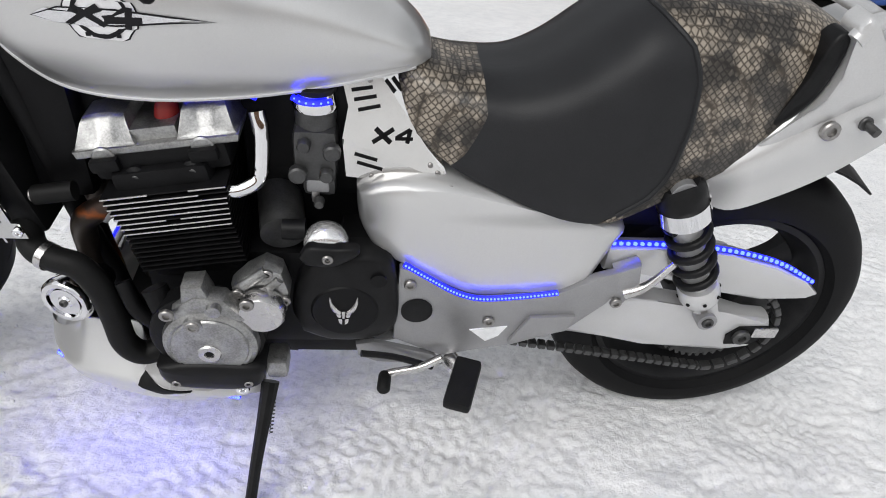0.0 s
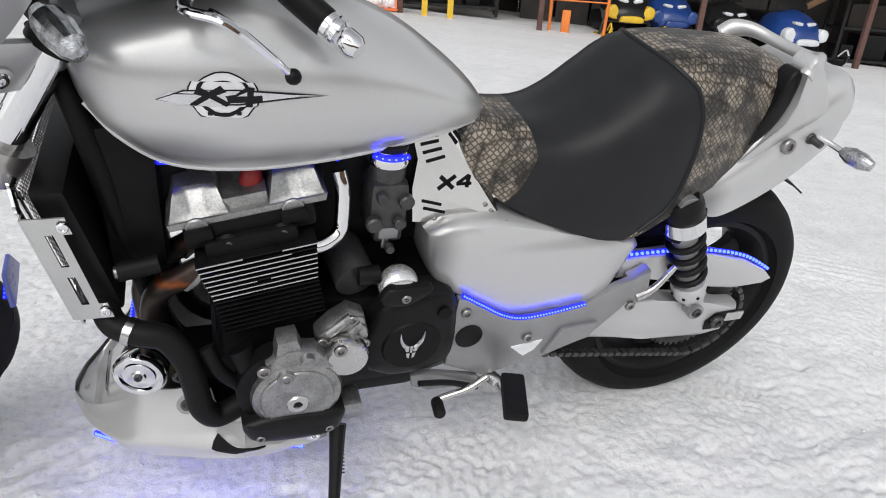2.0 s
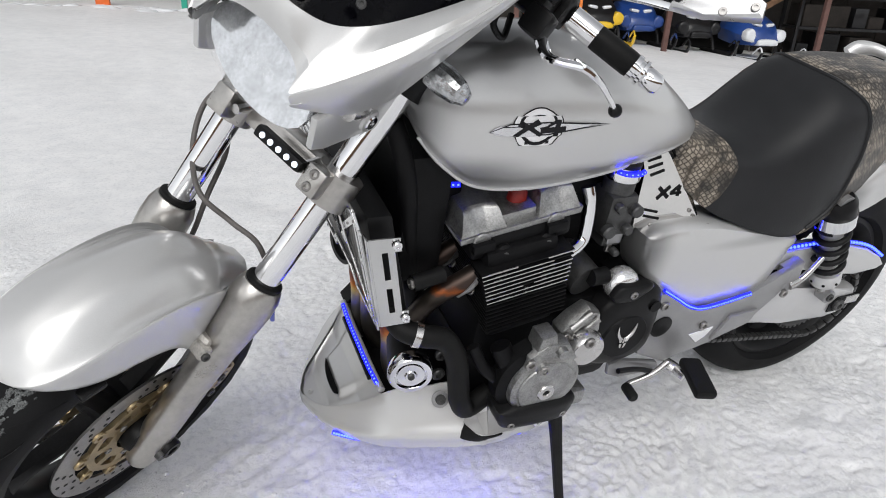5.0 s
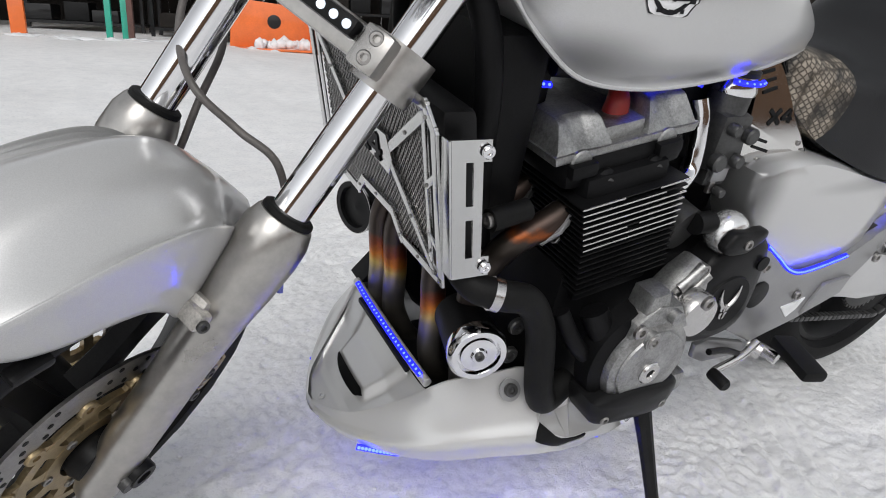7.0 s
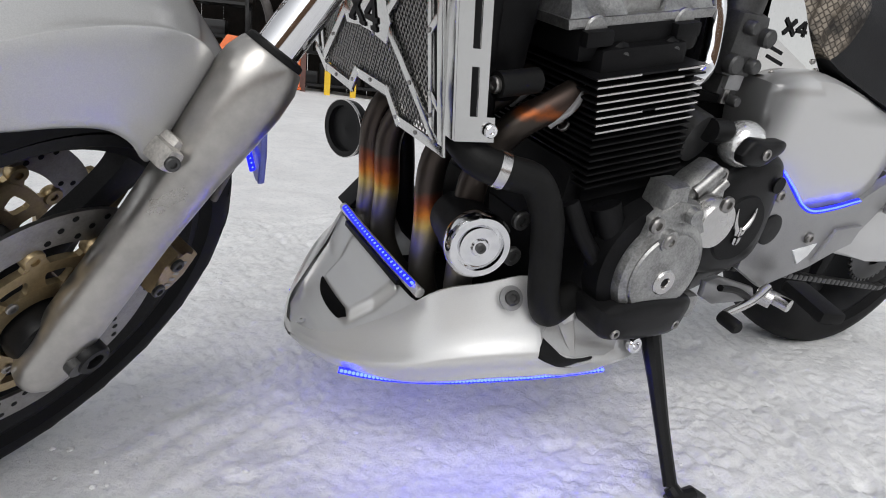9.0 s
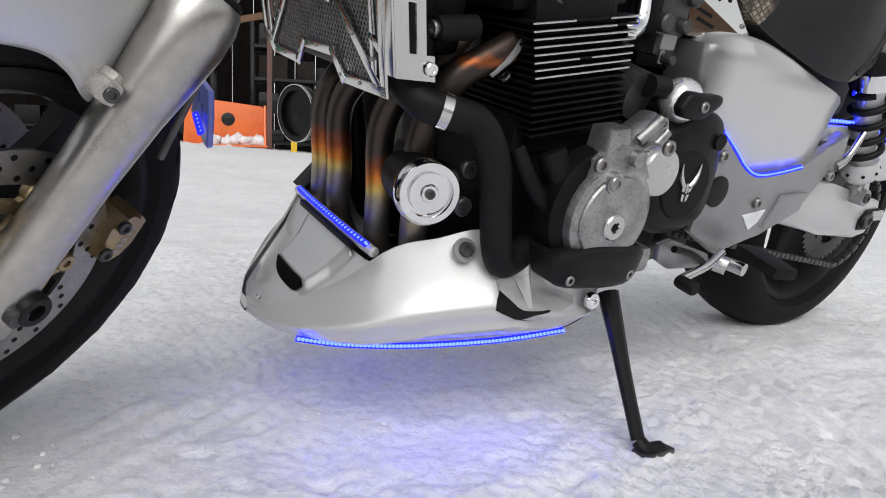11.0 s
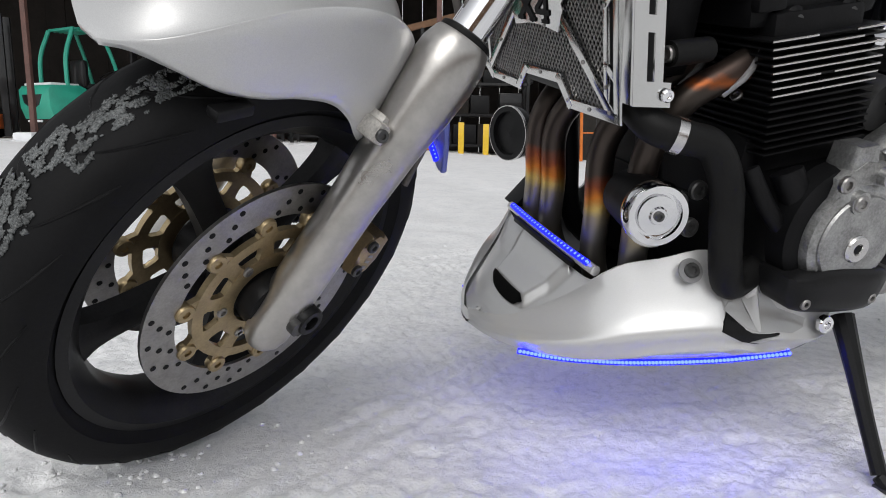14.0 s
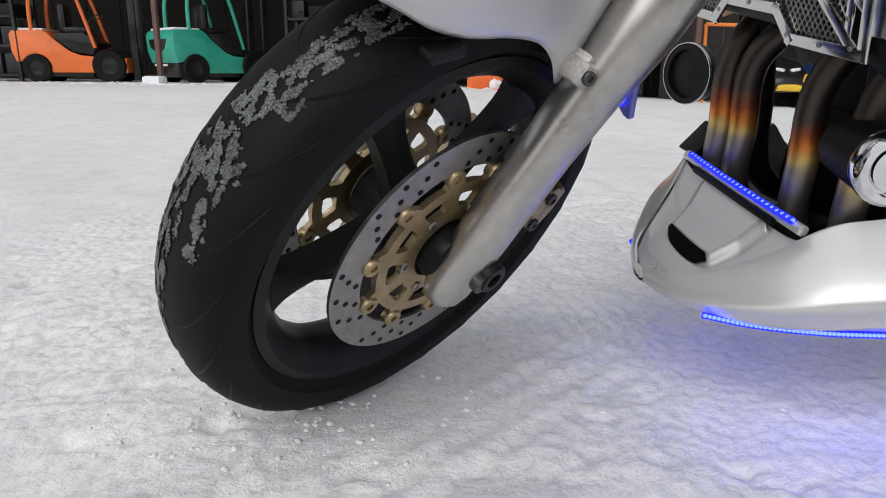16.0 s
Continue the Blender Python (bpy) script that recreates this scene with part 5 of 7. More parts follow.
for a, b, wd in four_bars(0.088, 0.034, 0.0085) + [((x0, z), (x0 + 0.018, z), 0.005) for x0, z in ((-0.006, 0.0), (-0.006, 0.034), (0.030, 0.0), (0.030, 0.034), (0.066, 0.0))]:
    bm = B()
    front_bar(bm, a, b, wd)
    part("mark_bar", tilted(bm), BLACK, guard_frame, "black bar of a mark")
for y, z in [(-0.106, 0.522), (-0.06, 0.517), (-0.005, 0.518), (0.07, 0.543), (0.135, 0.526), (0.20, 0.515), (0.268, 0.540), (-0.098, 0.55), (-0.098, 0.64), (-0.105, 0.725), (-0.048, 0.572), (-0.048, 0.684), (0.2, 0.572), (0.2, 0.684), (0.05, 0.652), (0.05, 0.606)]:
    part("rivet", tilted(lathe(B(), [(0, 0), (0.0028, 0), (0.0022, 0.0015), (0, 0.0015)], (RX - 0.0044, y, z), (-1, 0, 0), 8)), STEEL, guard_frame)
def slotted_plate(xs, zs, slots, y):
    """A plate of cells (columns xs, rows zs) with some cells left open."""
    bm = B()
    vs = [[bm.verts.new((x, y, z)) for x in xs] for z in zs]
    for j in range(len(zs) - 1):
        for i in range(len(xs) - 1):
            if (i, j) not in slots:
                bm.faces.new((vs[j][i], vs[j][i + 1], vs[j + 1][i + 1], vs[j + 1][i]))
    bmesh.ops.recalc_face_normals(bm, faces=bm.faces)
    bmesh.ops.solidify(bm, geom=bm.faces, thickness=0.003)
    return bm


bm = slotted_plate((-0.478, -0.460, -0.450, -0.438, -0.427), (0.538, 0.566, 0.618, 0.636, 0.690, 0.716), {(1, 1), (1, 3), (3, 1), (3, 2), (3, 3)}, -0.148)
side_plate = part("radiator_side_plate", tilted(bm, 0.2), PLATE, bike, "polished slotted plate beside the radiator")
part("fold", tilted(box(B(), (-0.4795, -0.137, 0.627), (0.003, 0.022, 0.176), 0.0008), 0.2), PLATE, side_plate)
for x, z in ((-0.434, 0.703), (-0.434, 0.552)):
    bolt((x - (z - 0.56) * 0.2, -0.150, z), (0, -1, 0), 0.0078, side_plate, CHROME)

# ---- exhaust headers with heat colours ----
def heat_tint(name, glow):
    m, n, l, p = nodes_of(name)
    tc = n.new("ShaderNodeTexCoord")
    sx = n.new("ShaderNodeSeparateXYZ")
    l.new(tc.outputs["Object"], sx.inputs[0])
    ns = noise_at(n, l, 25.0)
    ma = n.new("ShaderNodeMath")
    ma.operation = "MULTIPLY_ADD"
    ma.inputs[1].default_value = 0.035
    l.new(ns, ma.inputs[0])
    l.new(sx.outputs["Z"], ma.inputs[2])
    mr = n.new("ShaderNodeMapRange")
    mr.inputs["From Min"].default_value, mr.inputs["From Max"].default_value = 0.26, 0.62
    l.new(ma.outputs[0], mr.inputs["Value"])
    r = n.new("ShaderNodeValToRGB")
    cr = r.color_ramp
    cols = [(0.0, (0.05, 0.045, 0.04)), (0.12, (0.16, 0.145, 0.125)), (0.24, (0.24, 0.225, 0.21)), (0.29, (0.34, 0.29, 0.20)), (0.335, (0.62, 0.44, 0.13)), (0.385, (0.62, 0.20, 0.03)), (0.435, (0.24, 0.065, 0.03)), (0.49, (0.075, 0.06, 0.052)), (0.865, (0.06, 0.05, 0.043)), (0.895, glow), (0.92, (0.06, 0.04, 0.033)), (1.0, (0.05, 0.04, 0.035))]
    cr.elements[0].position, cr.elements[0].color = cols[0][0], (*cols[0][1], 1)
    cr.elements[1].position, cr.elements[1].color = cols[-1][0], (*cols[-1][1], 1)
    for pos, c in cols[1:-1]:
        e = cr.elements.new(pos)
        e.color = (*c, 1)
    l.new(mr.outputs[0], r.inputs[0])
    l.new(r.outputs[0], p.inputs["Base Color"])
    p.inputs["Metallic"].default_value, p.inputs["Roughness"].default_value = 0.85, 0.42
    return m


HEAT = heat_tint("heat_tinted_steel", (0.30, 0.085, 0.025))
# same tint, but dark instead of orange near the port
HEAT_DARK = heat_tint("dark_port_heat_tinted_steel", (0.035, 0.028, 0.025))
for y0, y1, xf in ((-0.105, -0.070, -0.372), (-0.02, 0.006, -0.388), (0.075, 0.134, -0.392), (0.17, 0.172, -0.402)):
    bm = tube(B(), [(-0.275, y0, 0.596), (-0.315, y0, 0.572), (-0.362, (y0 * 2 + y1) / 3, 0.535), (xf - 0.008, y1, 0.46), (xf, y1, 0.36), (xf + 0.012, y1, 0.27), (xf + 0.06, y1 * 0.8, 0.21), (-0.2, y1 * 0.6 + 0.01, 0.205)], 0.0195, 18)
    hd = part("exhaust_header", bm, HEAT if y0 < -0.1 else HEAT_DARK, bike, "heat-tinted steel exhaust header")
    bm = slab(B(), [(-0.012, -0.036), (0.012, -0.036), (0.024, -0.008), (0.024, 0.008), (0.012, 0.036), (-0.012, 0.036), (-0.024, 0.008), (-0.024, -0.008)], -0.004, 0.004, 0.002)
    bmesh.ops.transform(bm, matrix=pose(-0.302, y0, 0.578, 0, 35, 0) @ pose(0, 0, 0, 0, 0, 90), verts=bm.verts)
    part("flange", bm, ALLOY if y0 < -0.1 else DARK_STEEL, hd, "cast flange plate")
    bolt((-0.290, y0, 0.548), (-0.8, -0.2, 0.5), 0.008, hd)
bm = lathe(B(), [(0, 0), (0.045, 0), (0.047, 0.01), (0.047, 0.02), (0.038, 0.02), (0.036, 0.012), (0.012, 0.012), (0, 0.016)], (-0.40, 0.275, 0.41), (-1, -0.3, 0), 36)
part("horn", bm, PLASTIC, bike, "round black horn with a thin pale rim")
bm = lathe(B(), [(0.0468, 0.016), (0.0480, 0.016), (0.0480, 0.021), (0.0468, 0.021)], (-0.40, 0.275, 0.41), (-1, -0.3, 0), 36, True)
part("horn_rim", bm, POLISHED, bike)
# silver fin whose blue is painted light from the diodes
fin = part("deflector_fin", slab(B(), [(0.062, 0.472), (0.110, 0.480), (0.150, 0.430), (0.120, 0.420), (0.070, 0.402), (0.062, 0.400), (0.056, 0.404), (0.058, 0.440)], -0.616, -0.608, 0.003, "x"), BLUE_LIT_SILVER, bike, "small silver fin hanging behind the fork, blue light put into its colour")
led_strip(fin, [(-0.622, 0.098, 0.436), (-0.622, 0.066, 0.418)], 5, size=0.0018)
# chrome round cap and cooling hose
bm = B()
lathe(bm, [(0, -0.022), (0.040, -0.022), (0.0425, -0.012), (0.0425, -0.003), (0.038, 0.003), (0.0305, 0.003), (0.0295, -0.006), (0.0262, -0.006), (0.025, 0.001), (0.012, 0.001), (0.010, 0.004), (0, 0.004)], (-0.405, -0.147, 0.406), (-0.25, -1, 0.05), 44)
oil_cap = part("filter_cover", bm, CHROME, bike, "round polished filter cover")
bolt((-0.406, -0.1505, 0.4062), (-0.25, -1, 0.05), 0.0065, oil_cap, DARK_STEEL)
bm = lathe(B(), [(0, -0.10), (0.036, -0.10), (0.040, -0.02), (0, -0.02)], (-0.405, -0.147, 0.406), (-0.25, -1, 0.05), 32)
part("filter_housing", bm, BLACK, oil_cap)
for x, z in ((-0.345, 0.435), (-0.345, 0.385)):
    bolt((x, -0.135, z), (0, -1, 0), 0.013, oil_cap, DARK_STEEL)
bm = tube(B(), [(-0.445, -0.10, 0.535), (-0.428, -0.135, 0.513), (-0.395, -0.153, 0.505), (-0.358, -0.160, 0.495), (-0.333, -0.168, 0.455), (-0.322, -0.175, 0.40), (-0.314, -0.182, 0.350), (-0.290, -0.175, 0.318), (-0.24, -0.16, 0.33)], 0.0205, 18)
hose = part("coolant_hose", bm, RUBBER, bike, "thick black rubber coolant hose")
bm = lathe(B(), [(0.0206, -0.006), (0.0222, -0.006), (0.0222, 0.006), (0.0206, 0.006)], (-0.405, -0.149, 0.506), (0.9, -0.4, -0.2), 28, True)
part("hose_clip", bm, POLISHED, hose)
bm = tube(B(), [(-0.25, -0.19, 0.40), (-0.28, -0.185, 0.43), (-0.30, -0.165, 0.47)], 0.012, 10)
part("pipe_union", bm, BLACK, hose)


BRUSHED_BRIGHT = surface("bright_anodised", (0.66, 0.66, 0.66), 0.3, 0.8, 0.08, 20, 300, 0.05)

# ---- belly pan ----
def centre_y(x):
    return float(np.interp(x, [-0.55, -0.4, -0.07], [0.065, 0.06, 0.02]))


belly_rows = [
    (-0.552, (0.055, 0.169), (0.050, 0.170), (0.055, 0.184)),
    (-0.535, (0.015, 0.167), (0.002, 0.174), (0.015, 0.193)),
    (-0.505, (-0.035, 0.171), (-0.052, 0.186), (-0.020, 0.210)),
    (-0.455, (-0.098, 0.185), (-0.115, 0.214), (-0.060, 0.258)),
    (-0.41, (-0.135, 0.197), (-0.148, 0.235), (-0.096, 0.315)),
    (-0.36, (-0.165, 0.210), (-0.174, 0.252), (-0.118, 0.334)),
    (-0.305, (-0.190, 0.222), (-0.198, 0.264), (-0.138, 0.352)),
    (-0.292, (-0.194, 0.224), (-0.201, 0.262), (-0.158, 0.330)),
    (-0.275, (-0.199, 0.227), (-0.203, 0.262), (-0.172, 0.309)),
    (-0.255, (-0.200, 0.222), (-0.207, 0.262), (-0.178, 0.314)),
    (-0.243, (-0.198, 0.220), (-0.208, 0.260), (-0.180, 0.331)),
    (-0.205, (-0.194, 0.214), (-0.209, 0.248), (-0.186, 0.292)),
    (-0.15, (-0.176, 0.203), (-0.204, 0.238), (-0.190, 0.276)),
    (-0.105, (-0.160, 0.204), (-0.192, 0.236), (-0.186, 0.272))]
bm = B()
secs = []
STRIP = [(-0.512, -0.034, 0.1645), (-0.468, -0.063, 0.166), (-0.421, -0.085, 0.168), (-0.372, -0.099, 0.168), (-0.324, -0.110, 0.169), (-0.272, -0.121, 0.171), (-0.218, -0.137, 0.178), (-0.146, -0.168, 0.199)]
for x, lo, mid, hi in belly_rows:
    lo = (lo[0] - 0.001, lo[1] - 0.003 - float(np.interp(x, [-0.552, -0.52, -0.45, -0.40, -0.36], [0.002, 0.005, 0.004, -0.001, -0.006])))
    c = centre_y(x)
    skin = [float(np.interp(x, [-0.305, -0.243, -0.205, -0.15, -0.105], q)) for q in ([-0.138, -0.160, -0.172, -0.186, -0.182], [0.352, 0.339, 0.325, 0.300, 0.290])] if x > -0.306 else hi
    q1 = ((lo[0] + mid[0]) / 2 - 0.002, (lo[1] + mid[1]) / 2)
    q2 = ((mid[0] * 0.74 + skin[0] * 0.26) + 0.005, mid[1] * 0.74 + skin[1] * 0.26 + 0.002)

    keel = [float(np.interp(x, [p[0] for p in STRIP], [p[i] for p in STRIP])) for i in (1, 2)]
    keel = (min(max(keel[0], lo[0] + 0.025), c - 0.004), min(keel[1] + 0.015, lo[1] - 0.002))
    left = [hi, q2, mid, q1, lo, keel]
    secs.append([(x, y, z) for y, z in left] + [(x, c, keel[1] + 0.002)] + [(x, 2 * c - y, z) for y, z in left[::-1]])
flat = smooth_line([[q for p in s for q in p] for s in secs], 4)
rows = []
for f in flat:
    pts = [tuple(f[3 * i:3 * i + 3]) for i in range(len(f) // 3)]
    rows.append([bm.verts.new(tuple(p)) for p in smooth_line(pts, 3)])
for a, b in zip(rows, rows[1:]):
    for i in range(len(a) - 1):
        bm.faces.new((a[i], a[i + 1], b[i + 1], b[i]))
inner = []
for row in rows:
    hub = Vector((row[0].co.x, centre_y(row[0].co.x), 0.27))
    inner.append([bm.verts.new(v.co + (hub - v.co).normalized() * 0.004) for v in row])
for a, b in zip(inner, inner[1:]):
    for i in range(len(a) - 1):
        bm.faces.new((b[i], b[i + 1], a[i + 1], a[i]))
    for i in (0, -1):
        r, q = inner.index(a), inner.index(b)
        bm.faces.new((rows[r][i], rows[q][i], b[i], a[i]))
for outer_row, inner_row in ((rows[0], inner[0]), (rows[-1], inner[-1])):
    for i in range(len(outer_row) - 1):
        bm.faces.new((outer_row[i], outer_row[i + 1], inner_row[i + 1], inner_row[i]))
bm.faces.new(rows[0])
belly = part("belly_pan", bm, PAINT, bike, "silver belly pan with a scooped front", 32)
# scooped deck in front, with ridges and vents
def deck(t, v):
    x = -0.545 + 0.118 * t
    c = centre_y(x)
    half = float(np.interp(x, [-0.545, -0.535, -0.505, -0.455, -0.427], [0.012, 0.045, 0.080, 0.118, 0.145]))
    z = float(np.interp(x, [-0.545, -0.505, -0.455, -0.427], [0.176, 0.200, 0.247, 0.292]))
    side_k = min(1.0, max(0.0, (0.62 - abs(v)) / 0.12))
    front_k = min(1.0, max(0.0, (t - 0.47) / 0.05))
    back_k = min(1.0, max(0.0, (0.985 - t) / 0.03))
    k = side_k * front_k * back_k
    return Vector((x, c + half * v, z - 0.013 * (1 - abs(v) ** 8) * min(1.0, t * 4) + 0.019 * k * k * (3 - 2 * k)))


bm = B()
rows = [[bm.verts.new(deck(t, v)) for v in np.linspace(-1, 1, 61)] for t in np.linspace(0, 1, 61)]
for a, b in zip(rows, rows[1:]):
    for i in range(60):
        bm.faces.new((a[i], b[i], b[i + 1], a[i + 1]))
under = bmesh.ops.duplicate(bm, geom=list(bm.faces))["geom"]
bmesh.ops.translate(bm, vec=(0.003, 0, -0.005), verts=[g for g in under if isinstance(g, bmesh.types.BMVert)])
bmesh.ops.reverse_faces(bm, faces=[g for g in under if isinstance(g, bmesh.types.BMFace)])
part("scoop", bm, PAINT, belly, "silver scooped front deck with a raised tongue", 60)
# the mouth under the tongue's front edge, its dark opening drawn as a black plate
bm = B()
rows = []
for q in np.linspace(-1, 1, 17):
    w = 0.062 * (1 - q * q) ** 0.6
    rows.append([bm.verts.new(deck(0.515 - w * k, q * 0.56) + Vector((-0.0035, 0, 0.0030 - 0.002 * k))) for k in (0.1, 0.5, 1.0)])
for a, b in zip(rows, rows[1:]):
    for i in range(2):
        bm.faces.new((a[i], a[i + 1], b[i + 1], b[i]))
bmesh.ops.solidify(bm, geom=bm.faces, thickness=0.002)
part("vent", bm, BLACK, belly, "black crescent-shaped plate for the front vent's dark opening")
part("dimple", lathe(B(), [(0.002, 0.0), (0.006, 0.0), (0.006, 0.002), (0.002, 0.0025)], deck(0.12, 0.0) + Vector((-0.001, 0, 0.002)), (-0.5, 0, 1), 16, True), PAINT, belly)
bm = tube(B(), [(-0.428, -0.075, 0.300), (-0.430, 0.0, 0.300), (-0.430, 0.12, 0.300), (-0.428, 0.20, 0.300)], 0.0075, 10, 3)
bar = part("scoop_bar", bm, PAINT, belly)
# black strip that imitates the unlit gap under the bar
bm = box(B(), (-0.4385, 0.062, 0.2925), (0.008, 0.19, 0.009), 0.002)
part("gap", bm, BLACK, belly, "black strip in place of the dark gap under the bar")
led_strip(bar, [(-0.434, -0.062, 0.307), (-0.437, 0.0, 0.307), (-0.437, 0.12, 0.307), (-0.434, 0.185, 0.307)], 26, size=0.0032)
bm = box(B(), (-0.30, 0.05, 0.225), (0.20, 0.20, 0.012), 0.003)
part("inner_tray", bm, BLACK, belly)
bm = slab(B(), [(-0.427, 0.302), (-0.39, 0.345), (-0.375, 0.342), (-0.41, 0.30)], 0.19, 0.235, 0.004)
part("rear_lip", bm, PLASTIC, belly)
led_strip(belly, [(x, y - 0.009, z + 0.0005) for x, y, z in STRIP], 70, size=0.0030, diode=LED_LOW)
led_strip(belly, [(x, 2 * centre_y(x) - y + 0.010, z - 0.001) for x, y, z in STRIP], 56, size=0.0026, diode=LED_LOW)
part("wire", tube(B(), [STRIP[-1], (-0.130, -0.172, 0.206), (-0.116, -0.176, 0.216), (-0.112, -0.184, 0.228)], 0.0022, 8), RUBBER, belly, "thin black wire at the strip's end")
bolt((-0.339, -0.154, 0.331), (-0.2, -1, 0.7), 0.010, belly, DARK_STEEL)
bm = lathe(B(), [(0.010, 0), (0.0165, 0), (0.0165, 0.003), (0.010, 0.003)], (-0.339, -0.152, 0.3296), (-0.2, -1, 0.7), 24, True)
part("washer", bm, ALLOY, belly)
bolt((-0.132, -0.200, 0.259), (0, -1, 0.2), 0.013, belly, CHROME)
def on_belly(x, z, out=0.002):
    hit, p, nrm, _ = belly.ray_cast(Vector((x, -0.4, z)), Vector((0, 1, 0)))
    if not hit:
        hit, p, nrm, _ = belly.closest_point_on_mesh(Vector((x, -0.3, z)))
    return p + Vector((0, -out, 0))


def belly_patch(name, outline, out, thick, material, label):
    """A thin plate that follows the pan's side; the outline in (x, z)."""
    bm = B()
    cx, cz = sum(p[0] for p in outline) / len(outline), sum(p[1] for p in outline) / len(outline)
    dense = []
    for a, b in zip(outline, outline[1:] + outline[:1]):
        dense += [(a[0] + (b[0] - a[0]) * t / 4, a[1] + (b[1] - a[1]) * t / 4) for t in range(4)]
    rings = [[bm.verts.new(on_belly(cx + (x - cx) * k, cz + (z - cz) * k, o)) for x, z in dense] for k, o in ((1.0, out - thick), (1.0, out), (0.7, out), (0.35, out))]
    n = len(dense)
    for a, b in zip(rings, rings[1:]):
        for i in range(n):
            bm.faces.new((a[i], a[(i + 1) % n], b[(i + 1) % n], b[i]))
    bm.faces.new(rings[-1])
    return part(name, bm, material, belly, label)


bpy.context.view_layer.update()
belly_patch("vent", [(-0.306, 0.262), (-0.302, 0.273), (-0.294, 0.283), (-0.280, 0.268), (-0.262, 0.260), (-0.240, 0.2575), (-0.216, 0.256), (-0.230, 0.248), (-0.250, 0.2435), (-0.276, 0.248)], 0.0026, 0.0026, PLASTIC, "dark almond-shaped side vent")
belly_patch("vent_trim", [(-0.264, 0.2475), (-0.245, 0.2530), (-0.220, 0.2545), (-0.231, 0.2490), (-0.249, 0.2450)], 0.0036, 0.0015, BRUSHED_BRIGHT, "bright lower lip of the vent")
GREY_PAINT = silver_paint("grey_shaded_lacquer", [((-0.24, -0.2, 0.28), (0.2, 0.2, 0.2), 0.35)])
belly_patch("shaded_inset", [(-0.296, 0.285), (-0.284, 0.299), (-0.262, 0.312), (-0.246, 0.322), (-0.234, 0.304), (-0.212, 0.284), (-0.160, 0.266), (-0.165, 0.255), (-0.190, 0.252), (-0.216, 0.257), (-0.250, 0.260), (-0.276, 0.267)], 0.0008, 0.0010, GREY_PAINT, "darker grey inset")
# ---- polished side plate under the seat nose ----
FOLD = {"tl": (0.032, -0.070, 0.788), "tm": (0.085, -0.066, 0.796), "tr": (0.132, -0.050, 0.790), "br": (0.198, -0.110, 0.640), "bt": (0.178, -0.110, 0.636), "bl": (0.040, -0.100, 0.640), "ml": (0.034, -0.0957, 0.703), "mn": (0.042, -0.0818, 0.748), "cr": (0.160, -0.076, 0.726)}


def folded(names, thick=0.0016):
    bm = B()
    f = bm.faces.new([bm.verts.new(FOLD[n]) for n in names])
    f.normal_update()
    if f.normal.y > 0:
        f.normal_flip()
    bmesh.ops.solidify(bm, geom=[f], thickness=thick)
    return bm


bm = folded(("tl", "tm", "br", "ml", "mn"))
deco = part("polished_side_plate", bm, MIRROR, bike, "mirror-polished folded plate with slots and rivets")
part("upper_fold", folded(("tm", "tr", "cr", "br")), MIRROR, deco)
part("lower_fold", folded(("ml", "br", "bt", "bl")), MIRROR, deco)


def on_fold(x, z, names, out=0.0012):
    """A point on the plane of one fold of the plate, a little proud of it."""
    a, b, c = (Vector(FOLD[n]) for n in names)
    n = (b - a).cross(c - a).normalized()
    n = n if n.y < 0 else -n
    y = a.y - (n.x * (x - a.x) + n.z * (z - a.z)) / n.y
    return Vector((x, y, z)) + n * out


MID, UP, LOW = ("tl", "tm", "br"), ("tm", "tr", "br"), ("ml", "br", "bl")


def dash(bm, a, b, w, face=MID):
    d = Vector((b[0] - a[0], b[1] - a[1])).normalized()
    n = Vector((-d.y, d.x)) * w / 2
    q = [(a[0] + n.x, a[1] + n.y), (a[0] - n.x, a[1] - n.y), (b[0] - n.x, b[1] - n.y), (b[0] + n.x, b[1] + n.y)]
    lo, hi = [[bm.verts.new(on_fold(x, z, face, o)) for x, z in q] for o in (0.0006, 0.0016)]
    bm.faces.new(hi)
    for i in range(4):
        bm.faces.new((lo[i], lo[(i + 1) % 4], hi[(i + 1) % 4], hi[i]))
    return bm


# slots are not cut: thin black strips stand for their dark openings
for a, b, face in (((0.046, 0.771), (0.076, 0.776), MID), ((0.050, 0.758), (0.082, 0.764), MID), ((0.056, 0.744), (0.088, 0.751), MID), ((0.094, 0.786), (0.108, 0.770), UP), ((0.104, 0.788), (0.118, 0.771), UP), ((0.114, 0.788), (0.128, 0.771), UP), ((0.052, 0.680), (0.086, 0.672), LOW), ((0.056, 0.666), (0.094, 0.657), LOW)):
    part("slot", dash(B(), a, b, 0.0048, face), BLACK, deco, "black strip in place of an open slot")
for a, b, wd in four_bars(0.058, 0.020, 0.006):
    part("mark_bar", dash(B(), (0.078 + a[0] + 0.2 * a[1], 0.699 + a[1]), (0.078 + b[0] + 0.2 * b[1], 0.699 + b[1]), wd), BLACK, deco, "black bar of a mark")
for x, z, face in ((0.046, 0.783, MID), (0.072, 0.786, MID), (0.166, 0.668, MID), (0.178, 0.656, MID), (0.078, 0.644, LOW), (0.120, 0.640, LOW)):
    bolt(on_fold(x, z, face, 0.0005), (0, -1, 0), 0.0042, deco)
bolt((0.196, -0.128, 0.640), (0, -1, 0.2), 0.011, side_cover)

# ---- tank badge, drawn as plain shapes on the curved side ----
def on_tank(x, z):
    hit, p, nrm, _ = fuel_tank.closest_point_on_mesh(Vector((x, -0.25, z)))
    return p, nrm


